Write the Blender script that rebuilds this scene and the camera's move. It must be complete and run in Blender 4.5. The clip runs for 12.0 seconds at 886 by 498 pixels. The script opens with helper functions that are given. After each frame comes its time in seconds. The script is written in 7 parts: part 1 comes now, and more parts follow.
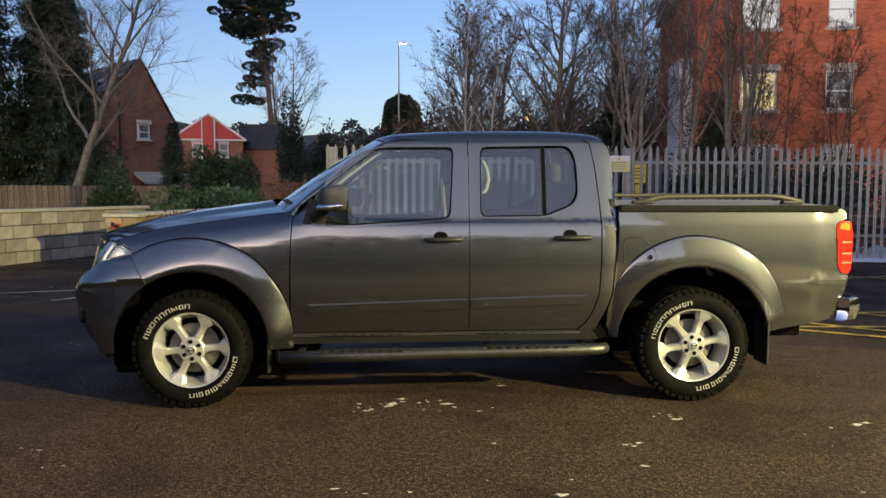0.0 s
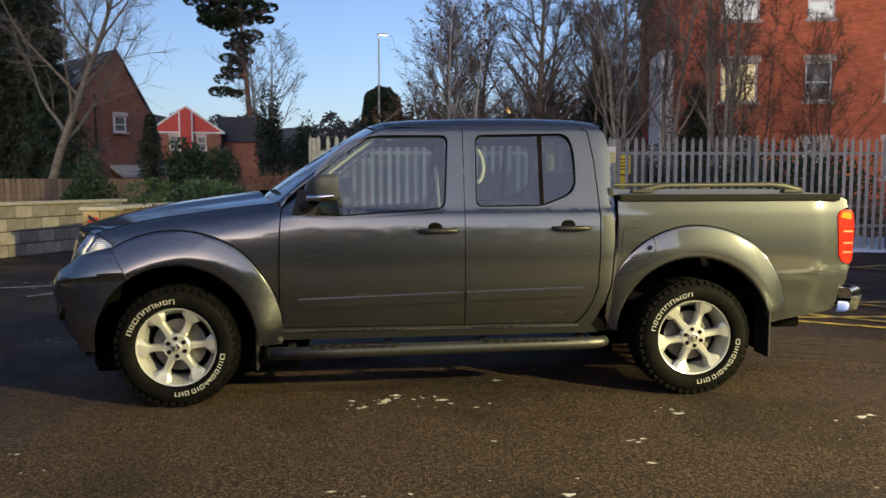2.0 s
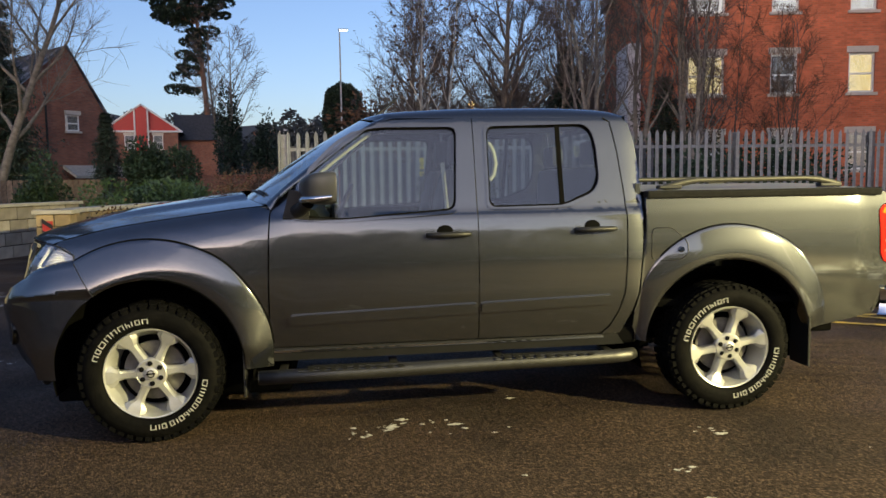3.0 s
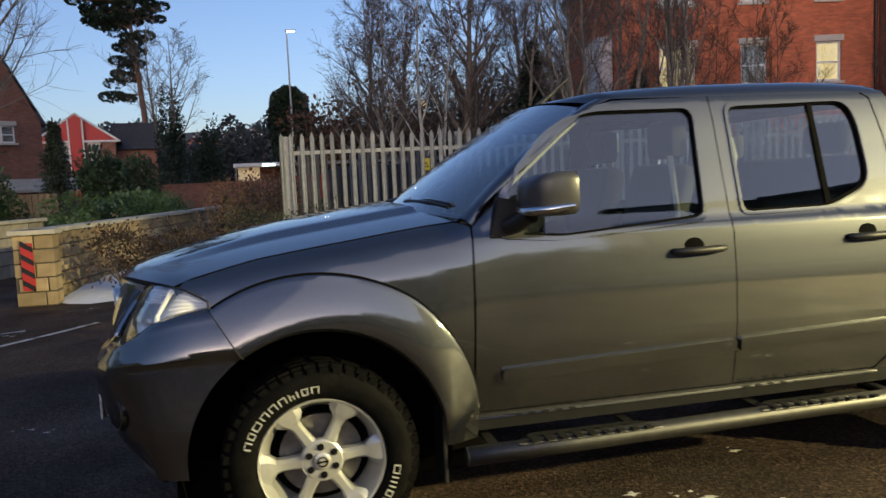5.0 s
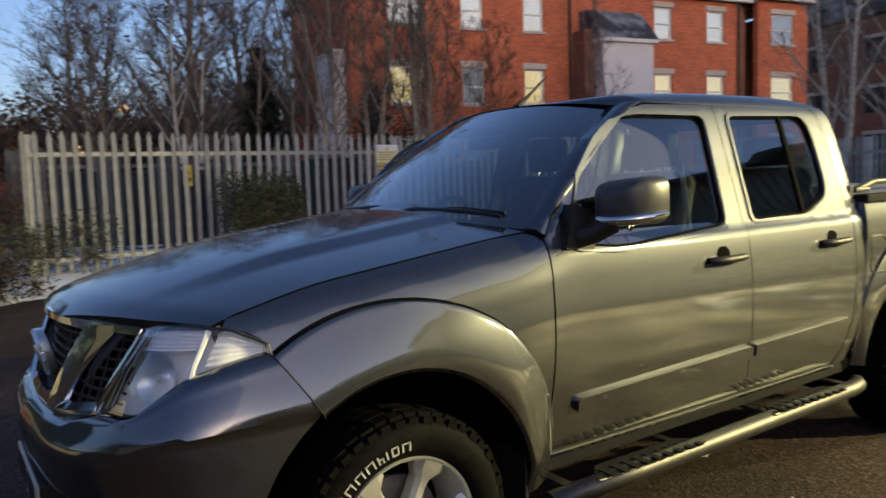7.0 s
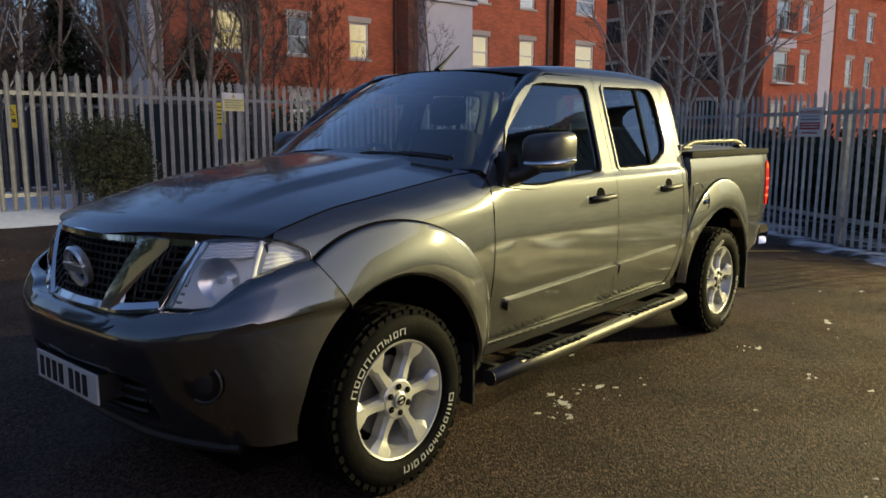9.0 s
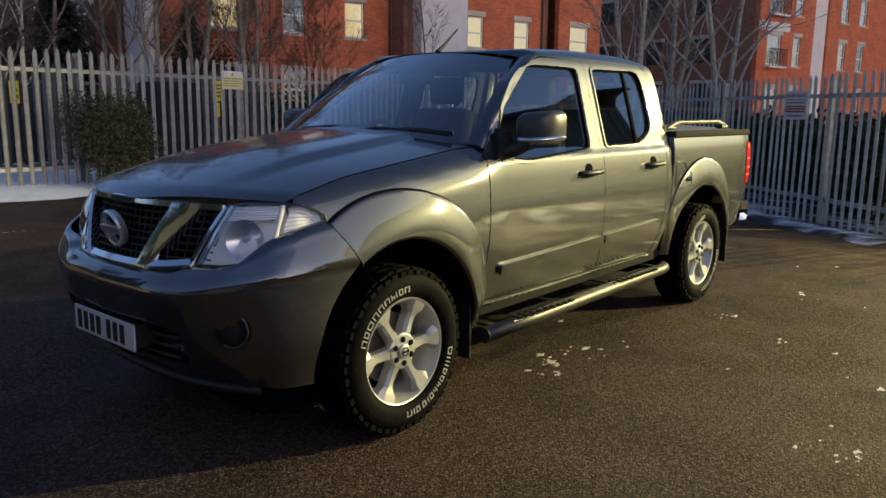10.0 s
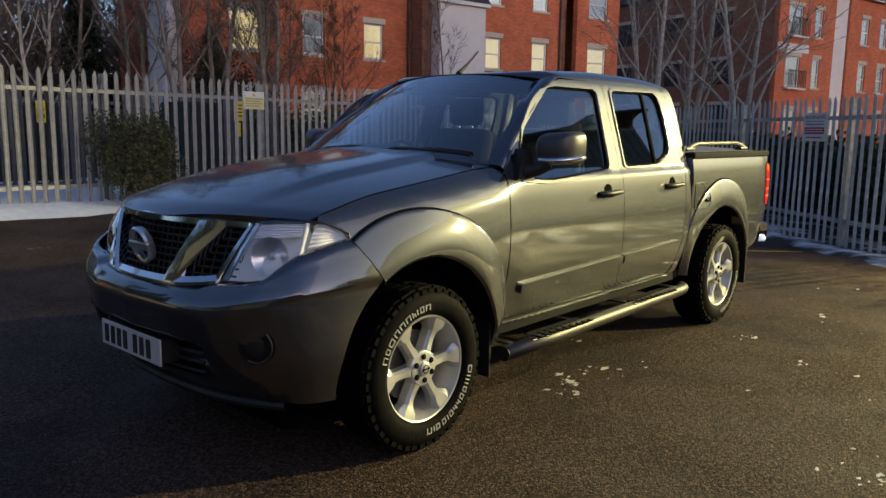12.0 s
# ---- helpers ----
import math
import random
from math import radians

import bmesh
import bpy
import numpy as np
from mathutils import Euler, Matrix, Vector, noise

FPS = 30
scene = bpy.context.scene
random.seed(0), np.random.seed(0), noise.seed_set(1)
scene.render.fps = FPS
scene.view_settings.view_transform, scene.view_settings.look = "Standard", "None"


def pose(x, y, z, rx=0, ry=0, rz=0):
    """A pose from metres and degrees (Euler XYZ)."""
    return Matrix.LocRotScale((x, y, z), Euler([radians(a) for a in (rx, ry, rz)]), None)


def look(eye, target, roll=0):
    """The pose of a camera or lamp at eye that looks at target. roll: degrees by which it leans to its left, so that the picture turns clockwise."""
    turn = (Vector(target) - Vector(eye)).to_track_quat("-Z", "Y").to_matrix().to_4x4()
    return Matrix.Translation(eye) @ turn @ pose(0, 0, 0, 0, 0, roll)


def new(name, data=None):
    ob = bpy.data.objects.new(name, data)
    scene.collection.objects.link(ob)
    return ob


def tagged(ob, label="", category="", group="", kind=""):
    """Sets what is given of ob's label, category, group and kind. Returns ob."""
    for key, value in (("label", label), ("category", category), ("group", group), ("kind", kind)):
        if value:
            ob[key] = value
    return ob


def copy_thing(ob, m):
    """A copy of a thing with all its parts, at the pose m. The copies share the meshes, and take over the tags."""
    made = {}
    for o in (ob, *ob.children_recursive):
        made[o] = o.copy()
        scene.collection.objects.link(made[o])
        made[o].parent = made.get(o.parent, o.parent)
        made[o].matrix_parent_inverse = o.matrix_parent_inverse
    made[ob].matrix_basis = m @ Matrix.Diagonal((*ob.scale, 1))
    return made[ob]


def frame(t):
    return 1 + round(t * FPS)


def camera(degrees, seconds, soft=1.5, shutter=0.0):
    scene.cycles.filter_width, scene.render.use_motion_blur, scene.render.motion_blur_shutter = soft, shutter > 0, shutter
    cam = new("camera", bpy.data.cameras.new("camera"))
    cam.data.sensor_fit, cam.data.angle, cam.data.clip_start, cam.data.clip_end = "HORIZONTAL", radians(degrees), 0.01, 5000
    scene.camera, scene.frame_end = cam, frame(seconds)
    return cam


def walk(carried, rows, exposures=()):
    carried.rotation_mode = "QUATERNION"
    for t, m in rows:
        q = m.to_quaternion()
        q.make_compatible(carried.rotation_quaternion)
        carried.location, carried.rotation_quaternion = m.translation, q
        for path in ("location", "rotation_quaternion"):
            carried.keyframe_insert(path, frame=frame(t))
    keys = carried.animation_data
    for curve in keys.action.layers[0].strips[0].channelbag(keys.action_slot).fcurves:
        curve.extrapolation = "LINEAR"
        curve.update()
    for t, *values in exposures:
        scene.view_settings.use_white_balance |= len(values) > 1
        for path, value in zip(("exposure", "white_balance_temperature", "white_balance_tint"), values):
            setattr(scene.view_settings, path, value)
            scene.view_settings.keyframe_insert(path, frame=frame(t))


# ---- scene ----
cam = camera(60.8, 12.0, 1.5, 0.4)
PATH = [
    (0, (-0.298, -5.607, 1.362), (-0.184, -3.616, 1.21), 0.1),
    (0.5, (-0.296, -5.607, 1.36), (-0.174, -3.616, 1.206), 0.2),
    (1, (-0.291, -5.605, 1.358), (-0.164, -3.615, 1.206), 0.1),
    (1.5, (-0.294, -5.59, 1.358), (-0.161, -3.601, 1.192), 0.3),
    (2, (-0.378, -5.448, 1.342), (-0.212, -3.463, 1.171), -0.1),
    (2.5, (-0.514, -5.162, 1.358), (-0.245, -3.187, 1.191), -0.7),
    (2.7, (-0.537, -5.063, 1.353), (-0.276, -3.089, 1.17), -0.7),
    (4.3, (-1.263, -4.054, 1.348), (-0.894, -2.095, 1.187), -2.3),
    (4.5, (-1.392, -3.93, 1.358), (-1.002, -1.977, 1.174), -2.4),
    (5, (-1.696, -3.646, 1.392), (-1.28, -1.698, 1.21), -2.7),
    (5.5, (-2.022, -3.412, 1.379), (-1.48, -1.497, 1.186), -1.8),
    (6, (-2.28, -3.158, 1.398), (-1.592, -1.291, 1.194), -1.9),
    (6.5, (-2.457, -2.869, 1.417), (-1.583, -1.08, 1.227), -2.2),
    (7, (-2.705, -2.716, 1.414), (-1.58, -1.073, 1.232), -1.9),
    (7.5, (-2.912, -2.696, 1.428), (-1.584, -1.212, 1.245), -1.1),
    (7.7, (-3.005, -2.715, 1.417), (-1.639, -1.265, 1.241), -0.5),
    (9.3, (-3.705, -2.89, 1.4), (-2.205, -1.61, 1.065), 0.2),
    (9.5, (-3.755, -2.921, 1.392), (-2.25, -1.65, 1.048), 0.4),
    (10, (-3.871, -3.038, 1.392), (-2.379, -1.756, 1.034), 0.6),
    (10.5, (-3.909, -3.061, 1.399), (-2.433, -1.756, 1.053), 0.5),
    (11, (-3.916, -3.053, 1.4), (-2.442, -1.741, 1.074), 0.6),
    (11.5, (-3.914, -3.045, 1.402), (-2.441, -1.73, 1.084), 0.9),
    (12, (-3.914, -3.047, 1.393), (-2.444, -1.727, 1.086), 0.8),
]
walk(cam, [(t, look(eye, target, roll)) for t, eye, target, roll in PATH], [(0.0, 0.26), (2.5, 0.25), (4.5, 0.16), (7.5, 0.03), (9.5, -0.05), (12.0, -0.05)])

# ---- world and light ----
world = bpy.data.worlds.new("dusk_sky")
scene.world = world
world.use_nodes = True
wn = world.node_tree
wn.nodes.clear()
sky = wn.nodes.new("ShaderNodeTexSky")
sky.sky_type = 'NISHITA'
sky.sun_disc = False
sky.sun_elevation = radians(10)
sky.sun_rotation = radians(200)
sky.air_density, sky.dust_density, sky.ozone_density = 1.0, 1.2, 2.5
bg = wn.nodes.new("ShaderNodeBackground")
bg.inputs["Strength"].default_value = 0.15
wo = wn.nodes.new("ShaderNodeOutputWorld")
tint = wn.nodes.new("ShaderNodeMix")
tint.data_type, tint.blend_type = 'RGBA', 'MULTIPLY'
tint.inputs["Factor"].default_value = 1.0
tint.inputs["B"].default_value = (1.05, 0.98, 1.17, 1)
wn.links.new(sky.outputs[0], tint.inputs["A"])
wn.links.new(tint.outputs["Result"], bg.inputs[0])
wn.links.new(bg.outputs[0], wo.inputs[0])

LAMPS = ((22.0, -7.6, 6.8), (9.8, -9.0, 4.7))


def lamp_light(name, at, target, watts, color, size, cone):
    data = bpy.data.lights.new(name, 'SPOT')
    data.energy, data.color, data.shadow_soft_size = watts, color, size
    data.spot_size, data.spot_blend = radians(cone), 0.7
    ob = new(name, data)
    ob.matrix_basis = look(at, target)
    return ob


for (lx, ly, lz), watts, cone, aim in zip(LAMPS, (18800, 13300), (40, 66), ((1.6, -3.4, 0), (0.6, -2.2, 0))):
    lamp_light("yard_lamp_light", (lx, ly, lz - 0.12), aim, watts, (1.0, 0.86, 0.39), 0.12, cone)

# soft wide sun from the south, added as fill for the last sky glow
glow_data = bpy.data.lights.new("sky_glow_fill", 'SUN')
glow_data.energy, glow_data.angle, glow_data.color = 0.3, radians(70), (1.0, 0.87, 0.78)
glow_sun = new("sky_glow_fill", glow_data)
glow_sun.matrix_basis = look((7.0, -20.0, 7.0), (0, 0, 0))


# ---- materials ----
def mat(name, color, rough=0.6, metal=0.0, var=0.12, scale=6.0, bump=0.0, bscale=60.0, coat=0.0, spec=0.5, island=0.0, dark=None, dscale=1.0, damount=0.0):
    """A principled surface with fine grain, larger mottling, an optional second stain colour and relief."""
    m = bpy.data.materials.new(name)
    m.use_nodes = True
    t = m.node_tree
    b = t.nodes["Principled BSDF"]
    tc = t.nodes.new("ShaderNodeTexCoord")
    n1 = t.nodes.new("ShaderNodeTexNoise")
    n1.inputs["Scale"].default_value, n1.inputs["Detail"].default_value = scale, 6
    t.links.new(tc.outputs["Object"], n1.inputs["Vector"])
    ramp = t.nodes.new("ShaderNodeMapRange")
    ramp.inputs["To Min"].default_value, ramp.inputs["To Max"].default_value = 1 - var, 1 + var
    ramp.inputs["From Min"].default_value, ramp.inputs["From Max"].default_value = 0.3, 0.7
    t.links.new(n1.outputs["Fac"], ramp.inputs["Value"])
    mul = t.nodes.new("ShaderNodeMix")
    mul.data_type, mul.blend_type = 'RGBA', 'MULTIPLY'
    mul.inputs["Factor"].default_value = 1.0
    mul.inputs["A"].default_value = (*color, 1)
    t.links.new(ramp.outputs[0], mul.inputs["B"])
    out = mul.outputs["Result"]
    if island:
        g = t.nodes.new("ShaderNodeObjectInfo")
        r2 = t.nodes.new("ShaderNodeMapRange")
        r2.inputs["To Min"].default_value, r2.inputs["To Max"].default_value = 1 - island, 1 + island
        t.links.new(g.outputs["Random"], r2.inputs["Value"])
        m2 = t.nodes.new("ShaderNodeMix")
        m2.data_type, m2.blend_type = 'RGBA', 'MULTIPLY'
        m2.inputs["Factor"].default_value = 1.0
        t.links.new(out, m2.inputs["A"])
        t.links.new(r2.outputs[0], m2.inputs["B"])
        out = m2.outputs["Result"]
    if dark:
        n3 = t.nodes.new("ShaderNodeTexNoise")
        n3.inputs["Scale"].default_value, n3.inputs["Detail"].default_value = dscale, 8
        t.links.new(tc.outputs["Object"], n3.inputs["Vector"])
        r3 = t.nodes.new("ShaderNodeMapRange")
        r3.inputs["From Min"].default_value, r3.inputs["From Max"].default_value = 0.48, 0.62
        r3.inputs["To Max"].default_value = damount
        t.links.new(n3.outputs["Fac"], r3.inputs["Value"])
        m3 = t.nodes.new("ShaderNodeMix")
        m3.data_type = 'RGBA'
        t.links.new(r3.outputs[0], m3.inputs["Factor"])
        t.links.new(out, m3.inputs["A"])
        m3.inputs["B"].default_value = (*dark, 1)
        out = m3.outputs["Result"]
    t.links.new(out, b.inputs["Base Color"])
    b.inputs["Roughness"].default_value = rough
    b.inputs["Metallic"].default_value = metal
    b.inputs["Coat Weight"].default_value = coat
    b.inputs["Coat Roughness"].default_value = 0.03
    b.inputs["Specular IOR Level"].default_value = spec
    if bump:
        n2 = t.nodes.new("ShaderNodeTexNoise")
        n2.inputs["Scale"].default_value, n2.inputs["Detail"].default_value = bscale, 4
        t.links.new(tc.outputs["Object"], n2.inputs["Vector"])
        bp = t.nodes.new("ShaderNodeBump")
        bp.inputs["Strength"].default_value, bp.inputs["Distance"].default_value = bump, 0.01
        t.links.new(n2.outputs["Fac"], bp.inputs["Height"])
        t.links.new(bp.outputs[0], b.inputs["Normal"])
    return m


def glow(name, color, strength):
    m = bpy.data.materials.new(name)
    m.use_nodes = True
    b = m.node_tree.nodes["Principled BSDF"]
    b.inputs["Base Color"].default_value = (*color, 1)
    b.inputs["Emission Color"].default_value = (*color, 1)
    b.inputs["Emission Strength"].default_value = strength
    return m


def glass_mat(name, color, clear, rough=0.0, base=0.10):
    """Thin pane: part see-through, part mirror, more mirror at a slant."""
    m = bpy.data.materials.new(name)
    m.use_nodes = True
    t = m.node_tree
    t.nodes.clear()
    o = t.nodes.new("ShaderNodeOutputMaterial")
    tr = t.nodes.new("ShaderNodeBsdfTransparent")
    tr.inputs[0].default_value = (*[c * clear for c in color], 1)
    gl = t.nodes.new("ShaderNodeBsdfGlossy")
    gl.inputs["Roughness"].default_value = rough
    lw = t.nodes.new("ShaderNodeLayerWeight")
    lw.inputs["Blend"].default_value = 0.5
    pw = t.nodes.new("ShaderNodeMath")
    pw.operation = 'POWER'
    pw.inputs[1].default_value = 1.5
    mr = t.nodes.new("ShaderNodeMapRange")
    mr.inputs["To Min"].default_value = base
    mx = t.nodes.new("ShaderNodeMixShader")
    t.links.new(lw.outputs["Facing"], pw.inputs[0])
    t.links.new(pw.outputs[0], mr.inputs["Value"])
    t.links.new(mr.outputs[0], mx.inputs[0])
    t.links.new(tr.outputs[0], mx.inputs[1])
    t.links.new(gl.outputs[0], mx.inputs[2])
    t.links.new(mx.outputs[0], o.inputs[0])
    return m


def tarmac_mat():
    m = mat("wet_tarmac", (0.090, 0.060, 0.043), 0.6, var=0.6, scale=40, bump=0.5, bscale=135, spec=0.17, dark=(0.028, 0.022, 0.019), dscale=0.8, damount=0.6)
    t = m.node_tree
    b = t.nodes["Principled BSDF"]
    t.nodes["Bump"].inputs["Distance"].default_value = 0.02
    tc = t.nodes["Texture Coordinate"]
    n = t.nodes.new("ShaderNodeTexNoise")
    n.inputs["Scale"].default_value, n.inputs["Detail"].default_value = 1.3, 5
    t.links.new(tc.outputs["Object"], n.inputs["Vector"])
    r = t.nodes.new("ShaderNodeMapRange")
    r.inputs["From Min"].default_value, r.inputs["From Max"].default_value = 0.35, 0.65
    r.inputs["To Min"].default_value, r.inputs["To Max"].default_value = 0.55, 0.85
    t.links.new(n.outputs["Fac"], r.inputs["Value"])
    t.links.new(r.outputs[0], b.inputs["Roughness"])
    # stone chippings of uneven tone in a darker binder
    v = t.nodes.new("ShaderNodeTexVoronoi")
    v.inputs["Scale"].default_value = 85
    t.links.new(tc.outputs["Object"], v.inputs["Vector"])
    sep = t.nodes.new("ShaderNodeSeparateColor")
    t.links.new(v.outputs["Color"], sep.inputs[0])
    tone = t.nodes.new("ShaderNodeMapRange")
    tone.inputs["To Min"].default_value, tone.inputs["To Max"].default_value = 0.60, 1.48
    t.links.new(sep.outputs[0], tone.inputs["Value"])
    gap = t.nodes.new("ShaderNodeMapRange")
    gap.inputs["From Min"].default_value, gap.inputs["From Max"].default_value = 0.25, 0.62
    gap.inputs["To Min"].default_value, gap.inputs["To Max"].default_value = 1.15, 0.35
    t.links.new(v.outputs["Distance"], gap.inputs["Value"])
    mul = t.nodes.new("ShaderNodeMath")
    mul.operation = 'MULTIPLY'
    t.links.new(tone.outputs[0], mul.inputs[0])
    t.links.new(gap.outputs[0], mul.inputs[1])
    chips = t.nodes.new("ShaderNodeMix")
    chips.data_type, chips.blend_type = 'RGBA', 'MULTIPLY'
    chips.inputs["Factor"].default_value = 1.0
    t.links.new(b.inputs["Base Color"].links[0].from_socket, chips.inputs["A"])
    t.links.new(mul.outputs[0], chips.inputs["B"])
    t.links.new(chips.outputs["Result"], b.inputs["Base Color"])
    bp = t.nodes.new("ShaderNodeBump")
    bp.inputs["Strength"].default_value, bp.inputs["Distance"].default_value = 0.55, 0.006
    bp.invert = True
    t.links.new(v.outputs["Distance"], bp.inputs["Height"])
    t.links.new(t.nodes["Bump"].outputs[0], bp.inputs["Normal"])
    t.links.new(bp.outputs[0], b.inputs["Normal"])
    return m


TARMAC = tarmac_mat()
SNOW = mat("snow", (0.86, 0.88, 0.92), 0.7, var=0.08, scale=9, bump=0.6, bscale=25)
SLUSH = mat("trodden_slush", (0.54, 0.53, 0.51), 0.45, var=0.25, scale=30, bump=0.4, bscale=60)
SOIL = mat("soil_and_snow", (0.035, 0.028, 0.02), 0.9, var=0.4, scale=8, bump=1.0, bscale=30, dark=(0.75, 0.77, 0.8), dscale=1.6, damount=0.9)
GALV = mat("galvanised_steel", (0.32, 0.32, 0.315), 0.5, 0.55, var=0.18, scale=10, island=0.15)
GALV_OLD = mat("weathered_steel", (0.50, 0.50, 0.47), 0.6, 0.4, var=0.25, scale=10, island=0.25)
# darker grey steel for the inner fence
GALV_DIM = mat("dark_grey_steel", (0.10, 0.10, 0.105), 0.6, 0.4, var=0.25, scale=10, island=0.2)
YELLOW = mat("yellow_sign", (0.75, 0.55, 0.03), 0.5, var=0.06)
WHITE = mat("white_paint", (0.75, 0.75, 0.72), 0.5, var=0.05)
RENDER = mat("white_render", (0.72, 0.70, 0.70), 0.85, var=0.05, scale=2, bump=0.2)


def brick_mat(name, color, joint):
    """Coursed brickwork at true size."""
    m = mat(name, color, 0.85, var=0.16, scale=1.2, bump=0.0)
    t = m.node_tree
    b = t.nodes["Principled BSDF"]
    src = b.inputs["Base Color"].links[0].from_socket
    sep = t.nodes.new("ShaderNodeSeparateXYZ")
    t.links.new(t.nodes["Texture Coordinate"].outputs["Object"], sep.inputs[0])
    add = t.nodes.new("ShaderNodeMath")
    t.links.new(sep.outputs["X"], add.inputs[0])
    t.links.new(sep.outputs["Y"], add.inputs[1])
    com = t.nodes.new("ShaderNodeCombineXYZ")
    t.links.new(add.outputs[0], com.inputs["X"])
    t.links.new(sep.outputs["Z"], com.inputs["Y"])
    br = t.nodes.new("ShaderNodeTexBrick")
    br.inputs["Color1"].default_value = (0.80, 0.78, 0.76, 1)
    br.inputs["Color2"].default_value = (1.18, 1.15, 1.1, 1)
    br.inputs["Mortar"].default_value = (*joint, 1)
    br.inputs["Scale"].default_value = 1.0
    br.inputs["Brick Width"].default_value, br.inputs["Row Height"].default_value = 0.225, 0.075
    br.inputs["Mortar Size"].default_value = 0.008
    t.links.new(com.outputs[0], br.inputs["Vector"])
    mx = t.nodes.new("ShaderNodeMix")
    mx.data_type, mx.blend_type = 'RGBA', 'MULTIPLY'
    mx.inputs["Factor"].default_value = 1.0
    t.links.new(src, mx.inputs["A"])
    t.links.new(br.outputs["Color"], mx.inputs["B"])
    t.links.new(mx.outputs["Result"], b.inputs["Base Color"])
    bp = t.nodes.new("ShaderNodeBump")
    bp.inputs["Strength"].default_value, bp.inputs["Distance"].default_value = 0.6, 0.01
    bp.invert = True
    t.links.new(br.outputs["Fac"], bp.inputs["Height"])
    t.links.new(bp.outputs[0], b.inputs["Normal"])
    return m


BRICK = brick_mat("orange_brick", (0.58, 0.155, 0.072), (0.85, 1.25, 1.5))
# brown houses, and shade painted into side walls of the orange apartments
BRICK_DARK = brick_mat("brown_and_shaded_brick", (0.27, 0.115, 0.075), (0.85, 1.2, 1.4))
LINTEL = mat("cream_stone", (0.55, 0.50, 0.43), 0.8, var=0.08)
ROOF = mat("slate_roof", (0.045, 0.047, 0.052), 0.6, var=0.3, scale=5, dark=(0.6, 0.62, 0.66), dscale=0.9, damount=0.5)
YLINE = mat("worn_yellow_paint", (0.52, 0.36, 0.05), 0.55, var=0.35, scale=14, dark=(0.05, 0.045, 0.035), dscale=7, damount=0.8)
WLINE = mat("worn_white_paint", (0.55, 0.55, 0.54), 0.55, var=0.3, scale=14, dark=(0.05, 0.045, 0.04), dscale=7, damount=0.8)
STONE = mat("reconstituted_stone", (0.37, 0.325, 0.255), 0.85, var=0.2, scale=5, bump=0.6, bscale=30, island=0.3)
STONE_Y = mat("yellow_sandstone", (0.34, 0.25, 0.135), 0.85, var=0.25, scale=4, bump=0.6, bscale=25, island=0.35)
MORTAR = mat("mortar", (0.10, 0.085, 0.065), 0.95, var=0.15, scale=12)
COPING = mat("coping_stone", (0.48, 0.44, 0.36), 0.85, var=0.15, scale=6, bump=0.4)
WOODF = mat("weathered_fence_wood", (0.20, 0.14, 0.09), 0.85, var=0.3, scale=12, island=0.25)
BARK = mat("grey_bark", (0.15, 0.125, 0.10), 0.9, var=0.3, scale=14, bump=0.7, bscale=20)
BARK_PALE = mat("pale_bark", (0.19, 0.165, 0.135), 0.85, var=0.35, scale=9, bump=0.6, bscale=20)
BARK_BIRCH = mat("birch_bark", (0.36, 0.33, 0.28), 0.8, var=0.35, scale=9, bump=0.5, bscale=20)
BARK_PINE = mat("pine_bark", (0.17, 0.09, 0.06), 0.9, var=0.3, scale=6)
TWIG = mat("bare_twigs", (0.11, 0.085, 0.07), 0.9, var=0.3, scale=3)
LEAF = mat("evergreen_leaf", (0.035, 0.065, 0.025), 0.6, var=0.45, scale=3)
LEAF_DK = mat("conifer_needles", (0.018, 0.035, 0.018), 0.7, var=0.4, scale=1.5)
LEAF_BR = mat("brown_dead_leaves", (0.11, 0.062, 0.035), 0.85, var=0.4, scale=4)
BRAMBLE = mat("dark_dead_bramble", (0.045, 0.030, 0.020), 0.85, var=0.4, scale=5)
LEAF_OL = mat("olive_leaf", (0.05, 0.055, 0.025), 0.7, var=0.4, scale=5)
BLACK = mat("black_plastic", (0.012, 0.012, 0.013), 0.45, var=0.15, scale=20, bump=0.1)
RED = mat("red_paint", (0.45, 0.03, 0.025), 0.5, var=0.08)
ROOF_DARK = mat("dark_tile_roof", (0.05, 0.048, 0.048), 0.65, var=0.3, scale=4)
DARKWALL = mat("unseen_wall_grey", (0.09, 0.09, 0.092), 0.9, var=0.2, scale=2)
# pale emission for the bright white panes of the top row
WINWHITE = glow("pale_glowing_blind", (1.0, 0.95, 0.84), 0.55)
WINLIT = glow("lit_room_blind", (1.0, 0.80, 0.36), 0.85)
CURTAIN = mat("net_curtain", (0.76, 0.75, 0.72), 0.9, var=0.2, scale=3)
PANE = glass_mat("window_glass", (0.9, 0.93, 0.95), 0.85)
DARKROOM = mat("dark_interior", (0.03, 0.03, 0.032), 0.8, var=0.3, scale=2)


# ---- mesh helpers ----
def thing(name, label, category, group="", kind="", at=None):
    ob = new(name)
    if at is not None:
        ob.matrix_basis = at
    return tagged(ob, label, category, group, kind)


def part(name, bm, material, parent=None, label="", smooth=None):
    """Link a bmesh as one mesh object, under parent where one is given."""
    me = bpy.data.meshes.new(name)
    bm.to_mesh(me)
    bm.free()
    for mt in (material if isinstance(material, (list, tuple)) else [material]):
        me.materials.append(mt)
    if smooth is not None:
        me.shade_smooth()
        if smooth > 0:
            me.set_sharp_from_angle(angle=radians(smooth))
    ob = new(name, me)
    if parent is not None:
        ob.parent = parent
    if label:
        ob["label"] = label
    return ob


